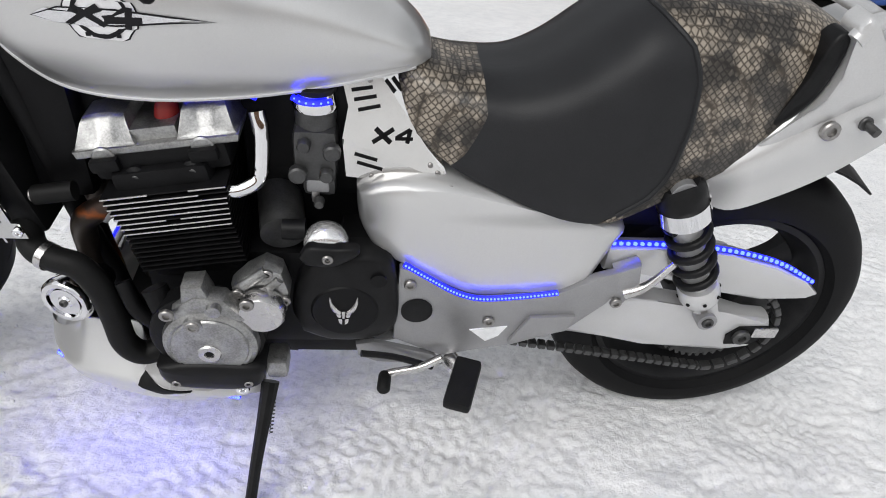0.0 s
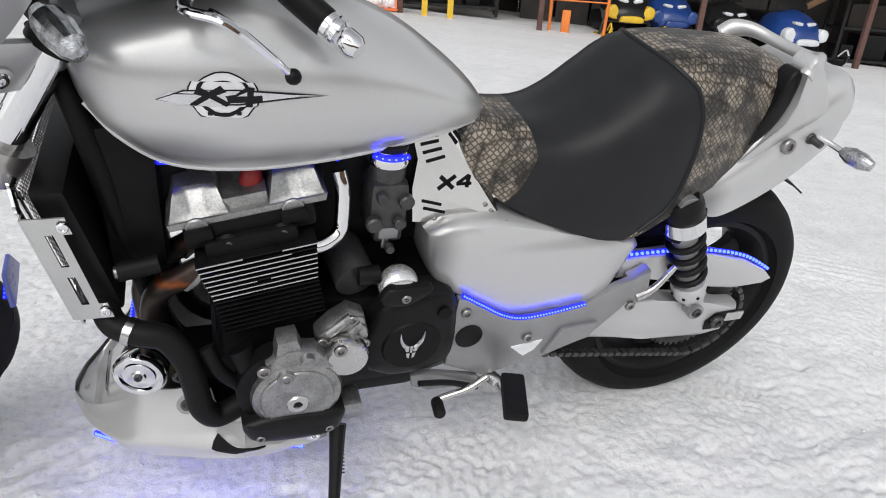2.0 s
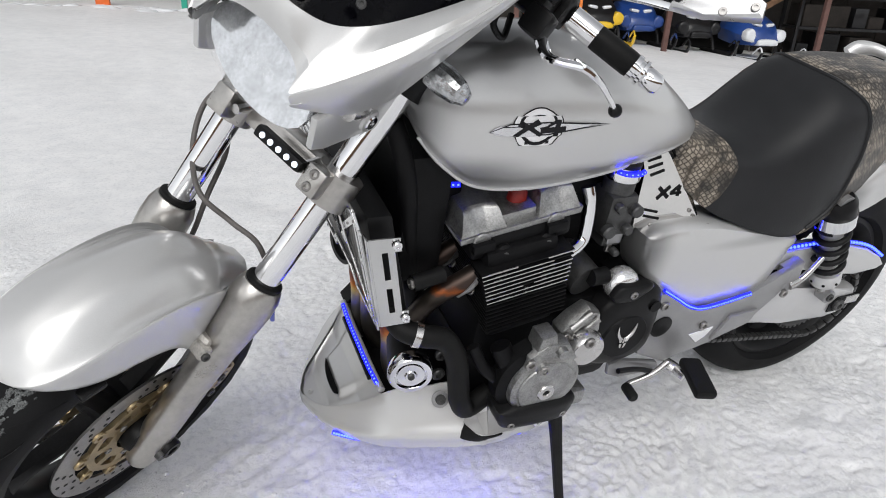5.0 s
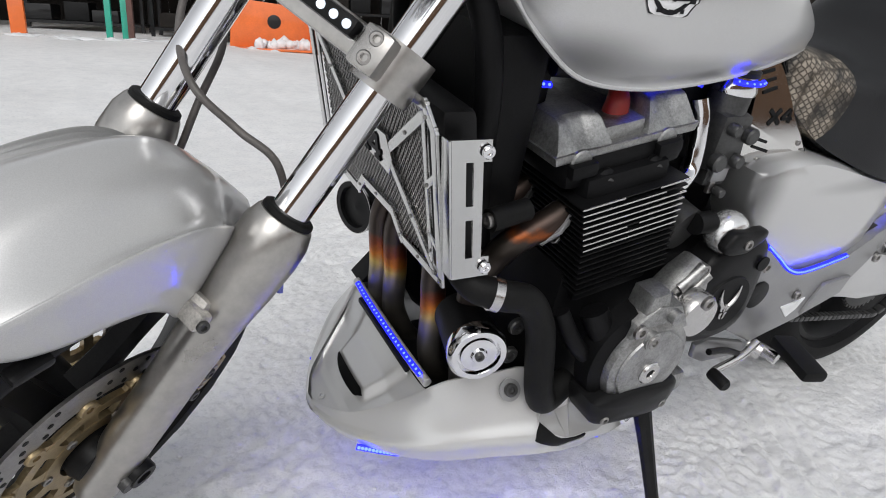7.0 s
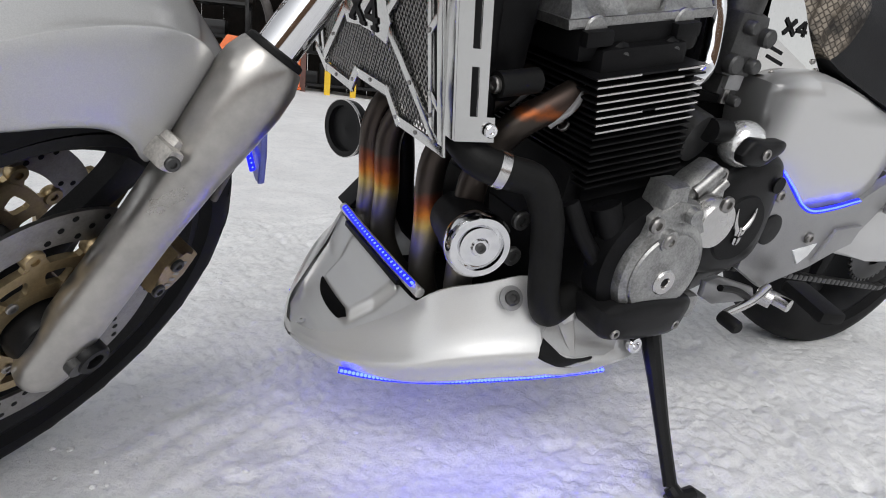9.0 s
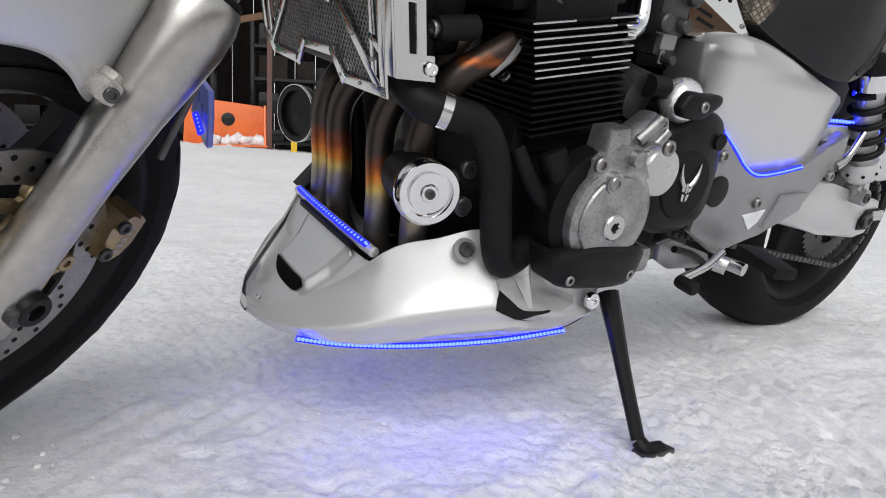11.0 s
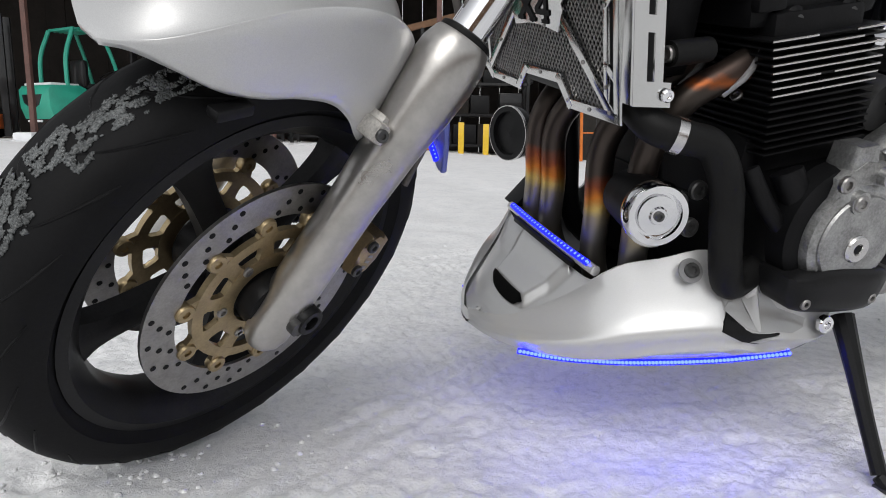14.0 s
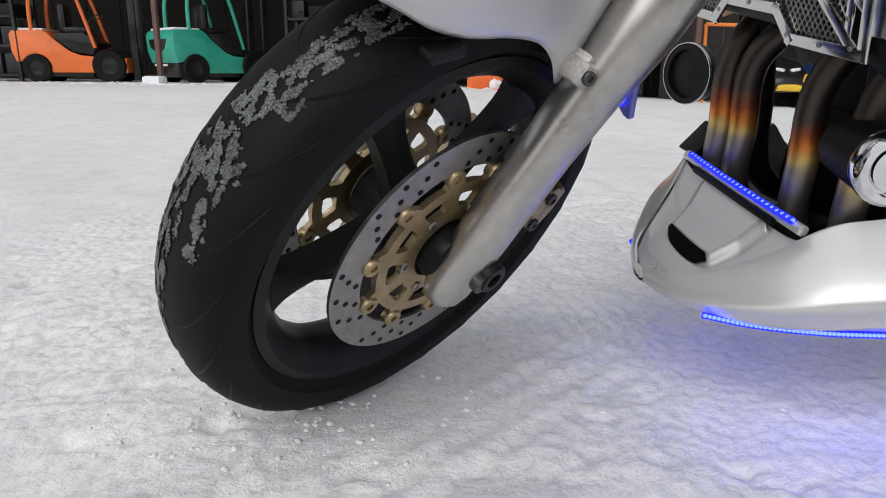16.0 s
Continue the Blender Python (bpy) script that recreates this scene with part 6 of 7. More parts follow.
def decal(name, shape, lift, material, label="", closed=True, width=0.0):
    """A thin shape following the tank's side: an outline, or a band of the given width along it."""
    bm = B()
    if width:
        pts = shape + ([shape[0]] if closed else [])
        rows = []
        for i, (x, z) in enumerate(pts):
            a, b = pts[max(0, i - 1)], pts[min(len(pts) - 1, i + 1)]
            if closed and i in (0, len(pts) - 1):
                a, b = pts[-2], pts[1]
            d = Vector((b[0] - a[0], b[1] - a[1])).normalized()
            n = Vector((-d.y, d.x)) * width / 2
            row = []
            for s in (1, -1):
                p, nr = on_tank(x + n.x * s, z + n.y * s)
                row.append(bm.verts.new(p + nr * lift))
            rows.append(row)
        for a, b in zip(rows, rows[1:]):
            bm.faces.new((a[0], a[1], b[1], b[0]))
    else:
        c = (sum(p[0] for p in shape) / len(shape), sum(p[1] for p in shape) / len(shape))
        dense = []
        for a, b in zip(shape, shape[1:] + shape[:1]):
            dense += [(a[0] + (b[0] - a[0]) * t / 4, a[1] + (b[1] - a[1]) * t / 4) for t in range(4)]
        rings = []
        for k in (1.0, 0.66, 0.33):
            ring = []
            for x, z in dense:
                p, nr = on_tank(c[0] + (x - c[0]) * k, c[1] + (z - c[1]) * k)
                ring.append(bm.verts.new(p + nr * lift))
            rings.append(ring)
        n = len(dense)
        for a, b in zip(rings, rings[1:]):
            for i in range(n):
                bm.faces.new((a[i], a[(i + 1) % n], b[(i + 1) % n], b[i]))
        bm.faces.new(rings[-1])
    return part(name, bm, material, fuel_tank, label)


bpy.context.view_layer.update()
SILVER_FOIL = surface("silver_foil", (0.70, 0.70, 0.72), 0.22, 0.8, 0.06, 20, 200, 0.02)
INK = surface("black_ink", (0.012, 0.012, 0.014), 0.3, 0, 0.2, 20, 200, 0.0)
WHITE_INK = surface("white_ink", (0.78, 0.78, 0.79), 0.3, 0, 0.04, 20, 200, 0.0)
BX, BZ = -0.254, 0.893
circle = lambda r, n=36: [(BX + r * math.cos(a), BZ + 0.004 + r * 1.08 * math.sin(a)) for a in (i * 2 * math.pi / n for i in range(n))]
arrow = [(BX - 0.088, BZ - 0.006), (BX - 0.052, BZ + 0.017), (BX + 0.02, BZ + 0.018), (BX + 0.09, BZ + 0.014), (BX + 0.148, BZ + 0.011), (BX + 0.09, BZ - 0.004), (BX + 0.02, BZ - 0.012), (BX - 0.055, BZ - 0.018)]
decal("badge", circle(0.0479), 0.0008, WHITE_INK, "white disc of the tank badge")
decal("badge_rim", circle(0.0485), 0.0012, INK, "thin dark rim", True, 0.0022)
decal("badge_ring", circle(0.0359), 0.0013, INK, "black ring", True, 0.0055)
decal("badge_wing", arrow, 0.0016, SILVER_FOIL, "silver winged arrow")
decal("badge_edge", arrow, 0.0020, INK, "thin dark outline", True, 0.0022)
decal("badge_line", [(BX - 0.066, BZ + 0.002), (BX, BZ + 0.003), (BX + 0.07, BZ + 0.004), (BX + 0.12, BZ + 0.008)], 0.0020, INK, "thin dark line", False, 0.0016)
for a, b, w in (((-0.042, -0.016), (0.000, 0.020), 0.011), ((-0.036, 0.018), (0.006, -0.016), 0.012), ((0.034, -0.020), (0.038, 0.022), 0.010), ((0.034, 0.020), (0.004, -0.004), 0.008), ((0.004, -0.006), (0.052, -0.004), 0.008)):
    decal("badge_mark", [(BX + a[0], BZ + a[1]), (BX + (a[0] + b[0]) / 2, BZ + (a[1] + b[1]) / 2), (BX + b[0], BZ + b[1])], 0.0026, INK, "black bar", False, w)
for k in range(5):
    x = BX - 0.020 + 0.010 * k
    decal("small_bar", [(x - 0.003, BZ - 0.0335 + 0.0006 * abs(k - 2)), (x + 0.003, BZ - 0.0335 + 0.0006 * abs(k - 2))], 0.0026, INK, "tiny dark bar", False, 0.005)
# rolled seam along the tank's lower edge
lip = []
for r in tank_rows[1:-1]:
    lip.append((r[0], -(r[1] - r[4]) - 0.001, r[2] + 0.001))
part("tank_seam", tube(B(), lip, 0.0042, 8), PAINT, fuel_tank)
bm = lathe(B(), [(0, 0), (0.036, 0), (0.034, 0.008), (0.012, 0.012), (0, 0.012)], (-0.12, 0.0, 0.992), (0.1, 0, 1), 32)
part("filler_cap", bm, CHROME, fuel_tank)

# ---- handlebar fittings ----
grip_a, grip_b = Vector((0.118, -0.215, 1.352)), Vector((0.150, -0.372, 1.352))
gd = (grip_b - grip_a).normalized()
ga = lambda t: grip_a + gd * t
bm = lathe(B(), [(0, 0.0), (0.019, 0.0), (0.019, 0.045), (0.015, 0.046), (0, 0.046)], grip_a, gd, 28)
grip = steered(part("grip", bm, CHROME, bike, "chrome grip with black rubber sleeve"))
part("sleeve", lathe(B(), [(0, 0.044), (0.0185, 0.044), (0.0192, 0.05), (0.0192, 0.108), (0.0185, 0.114), (0, 0.114)], grip_a, gd, 28), RUBBER, grip)
part("ring", lathe(B(), [(0, 0.114), (0.0198, 0.114), (0.0198, 0.122), (0.016, 0.123), (0.016, 0.128), (0.0198, 0.129), (0.0198, 0.134), (0, 0.134)], grip_a, gd, 28), CHROME, grip)
part("bar_end", lathe(B(), [(0, 0.134), (0.013, 0.134), (0.0165, 0.14), (0.0165, 0.158), (0.012, 0.165), (0, 0.165)], grip_a, gd, 10), CHROME, grip, "faceted chrome bar end")
bm = box(B(), (0.102, -0.178, 1.352), (0.050, 0.070, 0.056), 0.012)
box(bm, (0.055, -0.165, 1.338), (0.070, 0.070, 0.050), 0.010)
box(bm, (0.030, -0.205, 1.312), (0.045, 0.040, 0.040), 0.008)
tube(bm, [(0.03, -0.15, 1.31), (0.01, -0.16, 1.275), (0.035, -0.175, 1.268), (0.05, -0.16, 1.30)], 0.005, 8)
steered(part("switch_block", bm, PLASTIC, bike, "black switch block"))
bm = box(B(), (0.020, -0.168, 1.366), (0.045, 0.085, 0.032), 0.008, Matrix.Rotation(radians(12), 4, "X"))
res = steered(part("clutch_reservoir", bm, PLASTIC, bike, "black fluid reservoir with brushed lid"))
bm = box(B(), (0.020, -0.168, 1.385), (0.047, 0.088, 0.006), 0.002, Matrix.Rotation(radians(12), 4, "X"))
part("lid", bm, BRUSHED, res)
bm = tube(B(), [(0.032, -0.222, 1.296), (0.005, -0.250, 1.284), (-0.004, -0.272, 1.288), (0.010, -0.296, 1.300), (0.030, -0.318, 1.301), (0.062, -0.338, 1.295), (0.090, -0.352, 1.288)], [0.010, 0.009, 0.008, 0.009, 0.008, 0.0065, 0.006], 10, 5, 0.7)
box(bm, (0.012, -0.292, 1.300), (0.018, 0.020, 0.010), 0.003)
lever = steered(part("clutch_lever", bm, CHROME, bike, "polished jointed clutch lever with black tip"))
bm = B()
bmesh.ops.create_icosphere(bm, subdivisions=2, radius=0.0105, matrix=Matrix.Translation((0.096, -0.356, 1.286)))
part("tip", bm, PLASTIC, lever)
bm = tube(B(), [(0.005, -0.195, 1.366), (-0.02, -0.245, 1.382), (-0.055, -0.31, 1.400), (-0.065, -0.35, 1.412)], [0.017, 0.016, 0.013, 0.012], 12, 6, 0.55)
tube(bm, [(0.010, -0.188, 1.364), (0.004, -0.186, 1.385), (0.002, -0.190, 1.398)], [0.014, 0.012, 0.009], 12, 4)
mirror = steered(part("mirror_arm", bm, CHROME, bike, "chrome mirror arm"))
for t0 in (0.30, 0.62):
    bm = box(B(), (0.005 - 0.070 * t0, -0.195 - 0.155 * t0, 1.3745 + 0.046 * t0 + 0.004), (0.006, 0.034, 0.003), 0.001, Matrix.Rotation(radians(24), 4, "Z"))
    part("arm_slot", bm, BLACK, mirror)
bm = slab(B(), [(-0.312, 1.417), (-0.318, 1.438), (-0.356, 1.461), (-0.41, 1.471), (-0.432, 1.469), (-0.440, 1.453), (-0.385, 1.422), (-0.343, 1.406)], -0.070, -0.040, 0.006, "x")
mir = steered(part("mirror", bm, BRUSHED_BRIGHT, bike, "silver rear-view mirror shell"))
bm = box(B(), (-0.072, -0.338, 1.428), (0.012, 0.036, 0.026), 0.005)
part("pivot", bm, PLASTIC, mir)
for y, z in ((-0.328, 1.428), (-0.348, 1.430), (-0.36, 1.453), (-0.425, 1.458), (-0.40, 1.435)):
    bolt((-0.0705 - (0.008 if y > -0.35 and z < 1.44 else 0), y, z), (-1, 0, 0), 0.005, mir)
# turn signals
CLEAR = surface("clear_lens", (0.42, 0.43, 0.44), 0.08, 0.85, 0.6, 70, 250, 0.5, 0.8)
for s in (-1, 1):
    bm = lathe(B(), [(0, 0.0), (0.012, 0.002), (0.020, 0.018), (0.022, 0.04), (0.018, 0.066), (0.010, 0.080), (0, 0.082)], (-0.052, s * 0.135, 1.178), (0.05, s, -0.02), 14)
    sig = steered(part("turn_signal", bm, CLEAR, bike, "clear faceted turn signal with chrome stalk", 20))
    part("stalk", tube(B(), [(0.0, s * 0.11, 1.17), (-0.045, s * 0.13, 1.178)], 0.006, 10), CHROME, sig)
for x, y, z in ((-0.205, 0.050, 1.172), (-0.207, -0.028, 1.163), (-0.182, -0.085, 1.196), (-0.117, -0.139, 1.264), (-0.094, -0.180, 1.345)):
    bolt((x, y, z), (-0.8, -0.5, 0.2), 0.0065, windscreen, DARK_STEEL)
bpy.context.view_layer.update()
o, u, v = Vector((-0.119, -0.160, 1.276)), Vector((0.005, -0.025, 0.040)).normalized(), Vector((0.023, 0.030, 0.013)).normalized()


def on_screen(a, b):
    ok, p, nr, _ = windscreen.closest_point_on_mesh(o + u * a + v * b + Vector((-0.008, -0.006, 0.0)))
    return p + (nr if nr.x < 0 else -nr) * 0.005


def screen_bar(bm, a, b, w):
    d = Vector((b[0] - a[0], b[1] - a[1])).normalized()
    n = Vector((-d.y, d.x)) * w / 2
    vs = [bm.verts.new(on_screen(*q)) for q in ((a[0] + n.x, a[1] + n.y), (a[0] - n.x, a[1] - n.y), (b[0] - n.x, b[1] - n.y), (b[0] + n.x, b[1] + n.y))]
    bm.faces.new(vs)


for a, b, wd in four_bars(0.052, 0.034, 0.0085):
    bm = B()
    screen_bar(bm, a, b, wd)
    part("mark_bar", bm, WHITE_INK, windscreen, "silver bar of a mark")
# low LED bar
bm = box(B(), (-0.045, -0.030, 0.951), (0.022, 0.094, 0.020), 0.006)
lamp_bar = steered(part("lamp_bar", bm, PLASTIC, bike, "black lamp bar with round white lights"))
for k in range(5):
    bm = lathe(B(), [(0, 0), (0.0048, 0), (0.0045, 0.002), (0.0025, 0.003), (0, 0.003)], (-0.0562, -0.068 + 0.017 * k, 0.951), (-1, 0, 0), 14)
    part("lamp", bm, LED_WHITE, lamp_bar)
for s in (-1, 1):
    steered(part("headlight_bracket", tube(B(), [(0.0, s * 0.085, 1.08), (-0.08, s * 0.115, 1.08), (-0.12, s * 0.12, 1.075)], 0.012, 10), POLISHED, bike))
    steered(part("lamp_bracket", tube(B(), [(0.0, s * 0.07, 0.96), (-0.04, s * 0.07, 0.947)], 0.008, 8), POLISHED, bike))
bm = slab(B(), [(-0.168, 1.052), (-0.136, 1.008), (-0.110, 1.014), (0.000, 1.058), (0.022, 1.090), (0.030, 1.132), (-0.005, 1.130), (-0.090, 1.105)], -0.116, -0.104, 0.004)
lowf = steered(part("lower_fairing_panel", bm, PAINT, bike, "silver lower panel of the fairing"))
bolt((-0.043, -0.1165, 1.068), (0, -1, 0), 0.012, lowf, CHROME)
part("boss", lathe(B(), [(0.012, 0), (0.019, 0), (0.017, 0.005), (0.012, 0.006)], (-0.043, -0.1155, 1.068), (0, -1, 0), 24, True), PAINT, lowf)
bm = slab(B(), [(-0.168, 1.052), (-0.136, 1.008), (-0.110, 1.014), (0.000, 1.058), (0.022, 1.090), (0.030, 1.132), (-0.005, 1.130), (-0.090, 1.105)], 0.104, 0.116, 0.004)
steered(part("lower_fairing_panel", bm, PAINT, bike))
for z in (0.935, 0.957):
    ob = bolt((-0.045, -0.098, z), (-1, -0.3, 0), 0.008, clamp, STEEL)

# ---- seat covers, tail fittings ----
def snakeskin():
    m, n, l, p = nodes_of("snakeskin_vinyl")
    tc = n.new("ShaderNodeTexCoord")
    mp = n.new("ShaderNodeMapping")
    mp.inputs["Scale"].default_value, mp.inputs["Rotation"].default_value = (1.0, 0.6, 1.0), (0, radians(45), 0)
    l.new(tc.outputs["Object"], mp.inputs["Vector"])
    vo = n.new("ShaderNodeTexVoronoi")
    vo.feature = "DISTANCE_TO_EDGE"
    vo.inputs["Scale"].default_value, vo.inputs["Randomness"].default_value = 120.0, 0.3
    l.new(mp.outputs[0], vo.inputs["Vector"])
    vc = n.new("ShaderNodeTexVoronoi")
    vc.inputs["Scale"].default_value, vc.inputs["Randomness"].default_value = 120.0, 0.3
    l.new(mp.outputs[0], vc.inputs["Vector"])
    big = noise_at(n, l, 16.0, 4.0)
    blot = ramp_between(n, l, big, (0.050, 0.044, 0.037), (0.27, 0.235, 0.19), 0.44, 0.55)
    grey = n.new("ShaderNodeHueSaturation")
    grey.inputs["Saturation"].default_value, grey.inputs["Value"].default_value = 0.0, 1.5
    l.new(vc.outputs["Color"], grey.inputs["Color"])
    tone = mix_colours(n, l, blot, grey.outputs[0], 0.55, "MULTIPLY")
    edge = ramp_between(n, l, vo.outputs["Distance"], (0.16, 0.14, 0.12), (1, 1, 1), 0.03, 0.22)
    l.new(mix_colours(n, l, tone, edge, 1.0, "MULTIPLY"), p.inputs["Base Color"])
    p.inputs["Roughness"].default_value = 0.38
    bump(n, l, p, vo.outputs["Distance"], 0.5, 0.002)
    return m


SNAKE = snakeskin()
for nm in ("seat_nose", "pillion_seat"):
    bpy.data.objects[nm].data.materials[0] = SNAKE
pillion = bpy.data.objects["pillion_seat"]
n_ring = len(SEAM)
ring = [SEAM[k % n_ring] for k in range(n_ring // 28, n_ring)]
ring = [p for p in ring if p[2] > 0.625]
part("piping", tube(B(), ring, 0.0042, 8, 1), VINYL, pillion, "black piping")
# black wedge between seat and tail
bm = puff(B(), [(0.640, 0.741), (0.662, 0.785), (0.683, 0.840), (0.697, 0.905), (0.718, 0.915), (0.724, 0.88), (0.715, 0.826), (0.690, 0.784)], -0.08, -0.112, 0.008)
part("seat_edge_trim", bm, PLASTIC, bike, "black trim between seat and tail")
bm = puff(B(), [(0.645, 0.738), (0.690, 0.780), (0.718, 0.824), (0.726, 0.88), (0.718, 0.925), (0.735, 0.943), (0.765, 0.915), (0.800, 0.870), (0.806, 0.838), (0.765, 0.806), (0.705, 0.762), (0.665, 0.736)], -0.08, -0.118, 0.010, ((1.0, 0.0), (0.95, 0.7), (0.85, 1.0), (0.5, 1.05), (0.12, 1.05)))
part("grab_handle", bm, WHITE_ALLOY, bike, "silver grab handle moulding")
bm = tube(B(), [(0.725, -0.116, 0.905), (0.742, -0.110, 0.925), (0.770, -0.090, 0.928), (0.792, -0.05, 0.918), (0.800, 0.0, 0.913), (0.792, 0.05, 0.915), (0.770, 0.090, 0.920), (0.742, 0.110, 0.915), (0.725, 0.116, 0.90)], [0.018, 0.018, 0.014, 0.0115, 0.011, 0.0115, 0.014, 0.018, 0.018], 14, 6, 0.8)
part("grab_rail", bm, WHITE_ALLOY, bike, "silver grab rail")
bolt((0.744, -0.131, 0.778), (0, -1, 0.1), 0.015, tail, STEEL)
bolt((0.800, -0.124, 0.789), (0, -1, 0.1), 0.011, tail, DARK_STEEL)
part("peg", cyl(B(), (0.800, -0.120, 0.789), (0.806, -0.150, 0.786), 0.007, n=14), DARK_STEEL, tail)
for s in (-1, 1):
    bm = lathe(B(), [(0, 0), (0.010, 0.002), (0.017, 0.02), (0.017, 0.045), (0.010, 0.064), (0, 0.066)], (0.885, s * 0.135, 0.765), (0.2, s, 0), 14)
    sig = part("rear_turn_signal", bm, CLEAR, bike, "clear rear turn signal", 20)
    part("stalk", tube(B(), [(0.88, s * 0.07, 0.768), (0.885, s * 0.135, 0.765)], 0.006, 10), CHROME, sig)
bm = box(B(), (0.915, 0, 0.83), (0.03, 0.09, 0.05), 0.012)
part("tail_lamp", bm, RED, bike, "red tail lamp")
led_strip(tail, [(0.560, -0.100, 0.640), (0.590, -0.100, 0.628), (0.625, -0.100, 0.615)], 8, size=0.0045, diode=LED_LOW)
led_strip(bike, [(0.535, -0.120, 0.640), (0.545, -0.120, 0.615), (0.552, -0.120, 0.590)], 6, size=0.002)
# helper spring and linkage in front of the shock
bm = tube(B(), [(0.515, -0.150, 0.455), (0.55, -0.152, 0.475), (0.585, -0.150, 0.525)], [0.012, 0.008, 0.006], 10)
part("passenger_peg_bracket", bm, POLISHED, bike)
bm = slab(B(), [(0.49, 0.50), (0.53, 0.52), (0.54, 0.47), (0.52, 0.43), (0.50, 0.44)], -0.152, -0.120, 0.006)
part("pivot_plate", bm, ALLOY, bike)
bm = B()
box(bm, (0.55, 0.0, 0.53), (0.20, 0.12, 0.05), 0.012)
box(bm, (0.52, 0.0, 0.60), (0.22, 0.15, 0.12), 0.02)
box(bm, (0.44, 0.0, 0.36), (0.10, 0.16, 0.14), 0.02)
part("inner_frame", bm, BLACK, bike, "dark inner frame")
bm = loft(B(), [[(0.757 - r * math.cos(a), y + 0.03, 0.322 + r * math.sin(a)) for r, y in ((0.352, -0.075), (0.36, 0.0), (0.352, 0.075), (0.348, 0.075), (0.356, 0.0), (0.348, -0.075))] for a in np.linspace(radians(55), radians(125), 12)])
part("inner_mudguard", bm, PLASTIC, bike)


# ---- the open shed behind, and what stands in it ----
SHED = pose(2.3, 10.3, 0.16, 0, 0, -20)


def fall(x):
    """The shed's floor: level at its far end, then dropping away."""
    return -0.058 * max(x, -1.0)


def shed_at(x, y, rz=0.0):
    return SHED @ Matrix.Translation((x, y, fall(x))) @ Matrix.Rotation(radians(rz), 4, "Z")


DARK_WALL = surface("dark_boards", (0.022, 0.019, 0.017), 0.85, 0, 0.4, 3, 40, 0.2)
GREY_BOARD = surface("weathered_boards", (0.05, 0.045, 0.04), 0.85, 0, 0.35, 4, 60, 0.25)
POST = surface("rusty_brown_post", (0.11, 0.055, 0.045), 0.7, 0, 0.3, 6, 60, 0.2)
RAFTER = surface("rafter_wood", (0.20, 0.11, 0.06), 0.75, 0, 0.3, 6, 60, 0.2)
GREEN = surface("forklift_green", (0.02, 0.33, 0.23), 0.45, 0, 0.15, 3, 60, 0.1, 0.3)
ORANGE = surface("forklift_orange", (0.70, 0.14, 0.02), 0.45, 0, 0.15, 3, 60, 0.1, 0.3)
FRAME_ORANGE = surface("orange_steel", (0.75, 0.20, 0.03), 0.5, 0, 0.15, 5, 60, 0.1)
YELLOW = surface("sled_yellow", (0.70, 0.45, 0.02), 0.4, 0, 0.12, 5, 60, 0.1, 0.3)
SLED_BLUE = surface("sled_blue", (0.012, 0.05, 0.22), 0.35, 0, 0.2, 5, 60, 0.1, 0.4)
SLED_WHITE = surface("sled_white", (0.7, 0.72, 0.74), 0.35, 0, 0.1, 5, 60, 0.1, 0.4)
SLED_BLACK = surface("sled_black", (0.012, 0.012, 0.013), 0.35, 0, 0.3, 5, 60, 0.1, 0.3)
LOOSE_SNOW = surface("loose_snow", (0.74, 0.75, 0.77), 0.65, 0, 0.08, 6, 60, 0.6)

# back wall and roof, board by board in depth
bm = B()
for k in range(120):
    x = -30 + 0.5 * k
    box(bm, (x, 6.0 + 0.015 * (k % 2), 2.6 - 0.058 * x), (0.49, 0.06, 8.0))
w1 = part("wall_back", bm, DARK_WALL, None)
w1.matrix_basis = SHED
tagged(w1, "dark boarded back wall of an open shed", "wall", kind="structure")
bm = B()
for k in range(12):
    box(bm, (0, -0.2 + 0.53 * k, 3.9), (60.0, 0.5, 0.05))
for k in range(24):
    box(bm, (-28 + 2.5 * k, 2.8, 3.72), (0.10, 6.4, 0.26))
CEILING_WOOD = surface("brown_ceiling_boards", (0.17, 0.095, 0.06), 0.8, 0, 0.4, 3, 40, 0.2)
rf = part("ceiling", bm, CEILING_WOOD, None)
rf.matrix_basis = SHED @ Matrix.Rotation(radians(3.3), 4, "Y")
tagged(rf, "dark boards and joists of the shed roof", "ceiling", kind="structure")
for x in (-12.5, -6.2, -2.1, 0.72, 3.05, 5.70, 8.47, 12.5):
    po = part("post", box(B(), (0, 0, 1.9), (0.085, 0.085, 4.4), 0.008), POST, None)
    po.matrix_basis = shed_at(x, 0)
    tagged(po, "thin rusty brown shed post", "post", "posts of the shed", "structure")
for x0, z0, x1, z1, y in ((3.6, 1.55, 5.4, 2.35, 1.0), (6.2, 1.25, 9.2, 2.1, 1.2), (8.4, 1.0, 10.5, 2.3, 2.0), (-1.2, 1.9, 1.5, 2.6, 1.5)):
    L = math.hypot(x1 - x0, z1 - z0)
    ob = part("brace", box(B(), (0, 0, 0), (L, 0.05, 0.12), 0.006, Matrix.Rotation(-math.atan2(z1 - z0, x1 - x0), 4, "Y")), RAFTER, None)
    ob.matrix_basis = shed_at((x0 + x1) / 2, y) @ Matrix.Translation((0, 0, (z0 + z1) / 2))
    tagged(ob, "bare wooden diagonal brace in the shed", "brace", "braces of the shed", "structure")
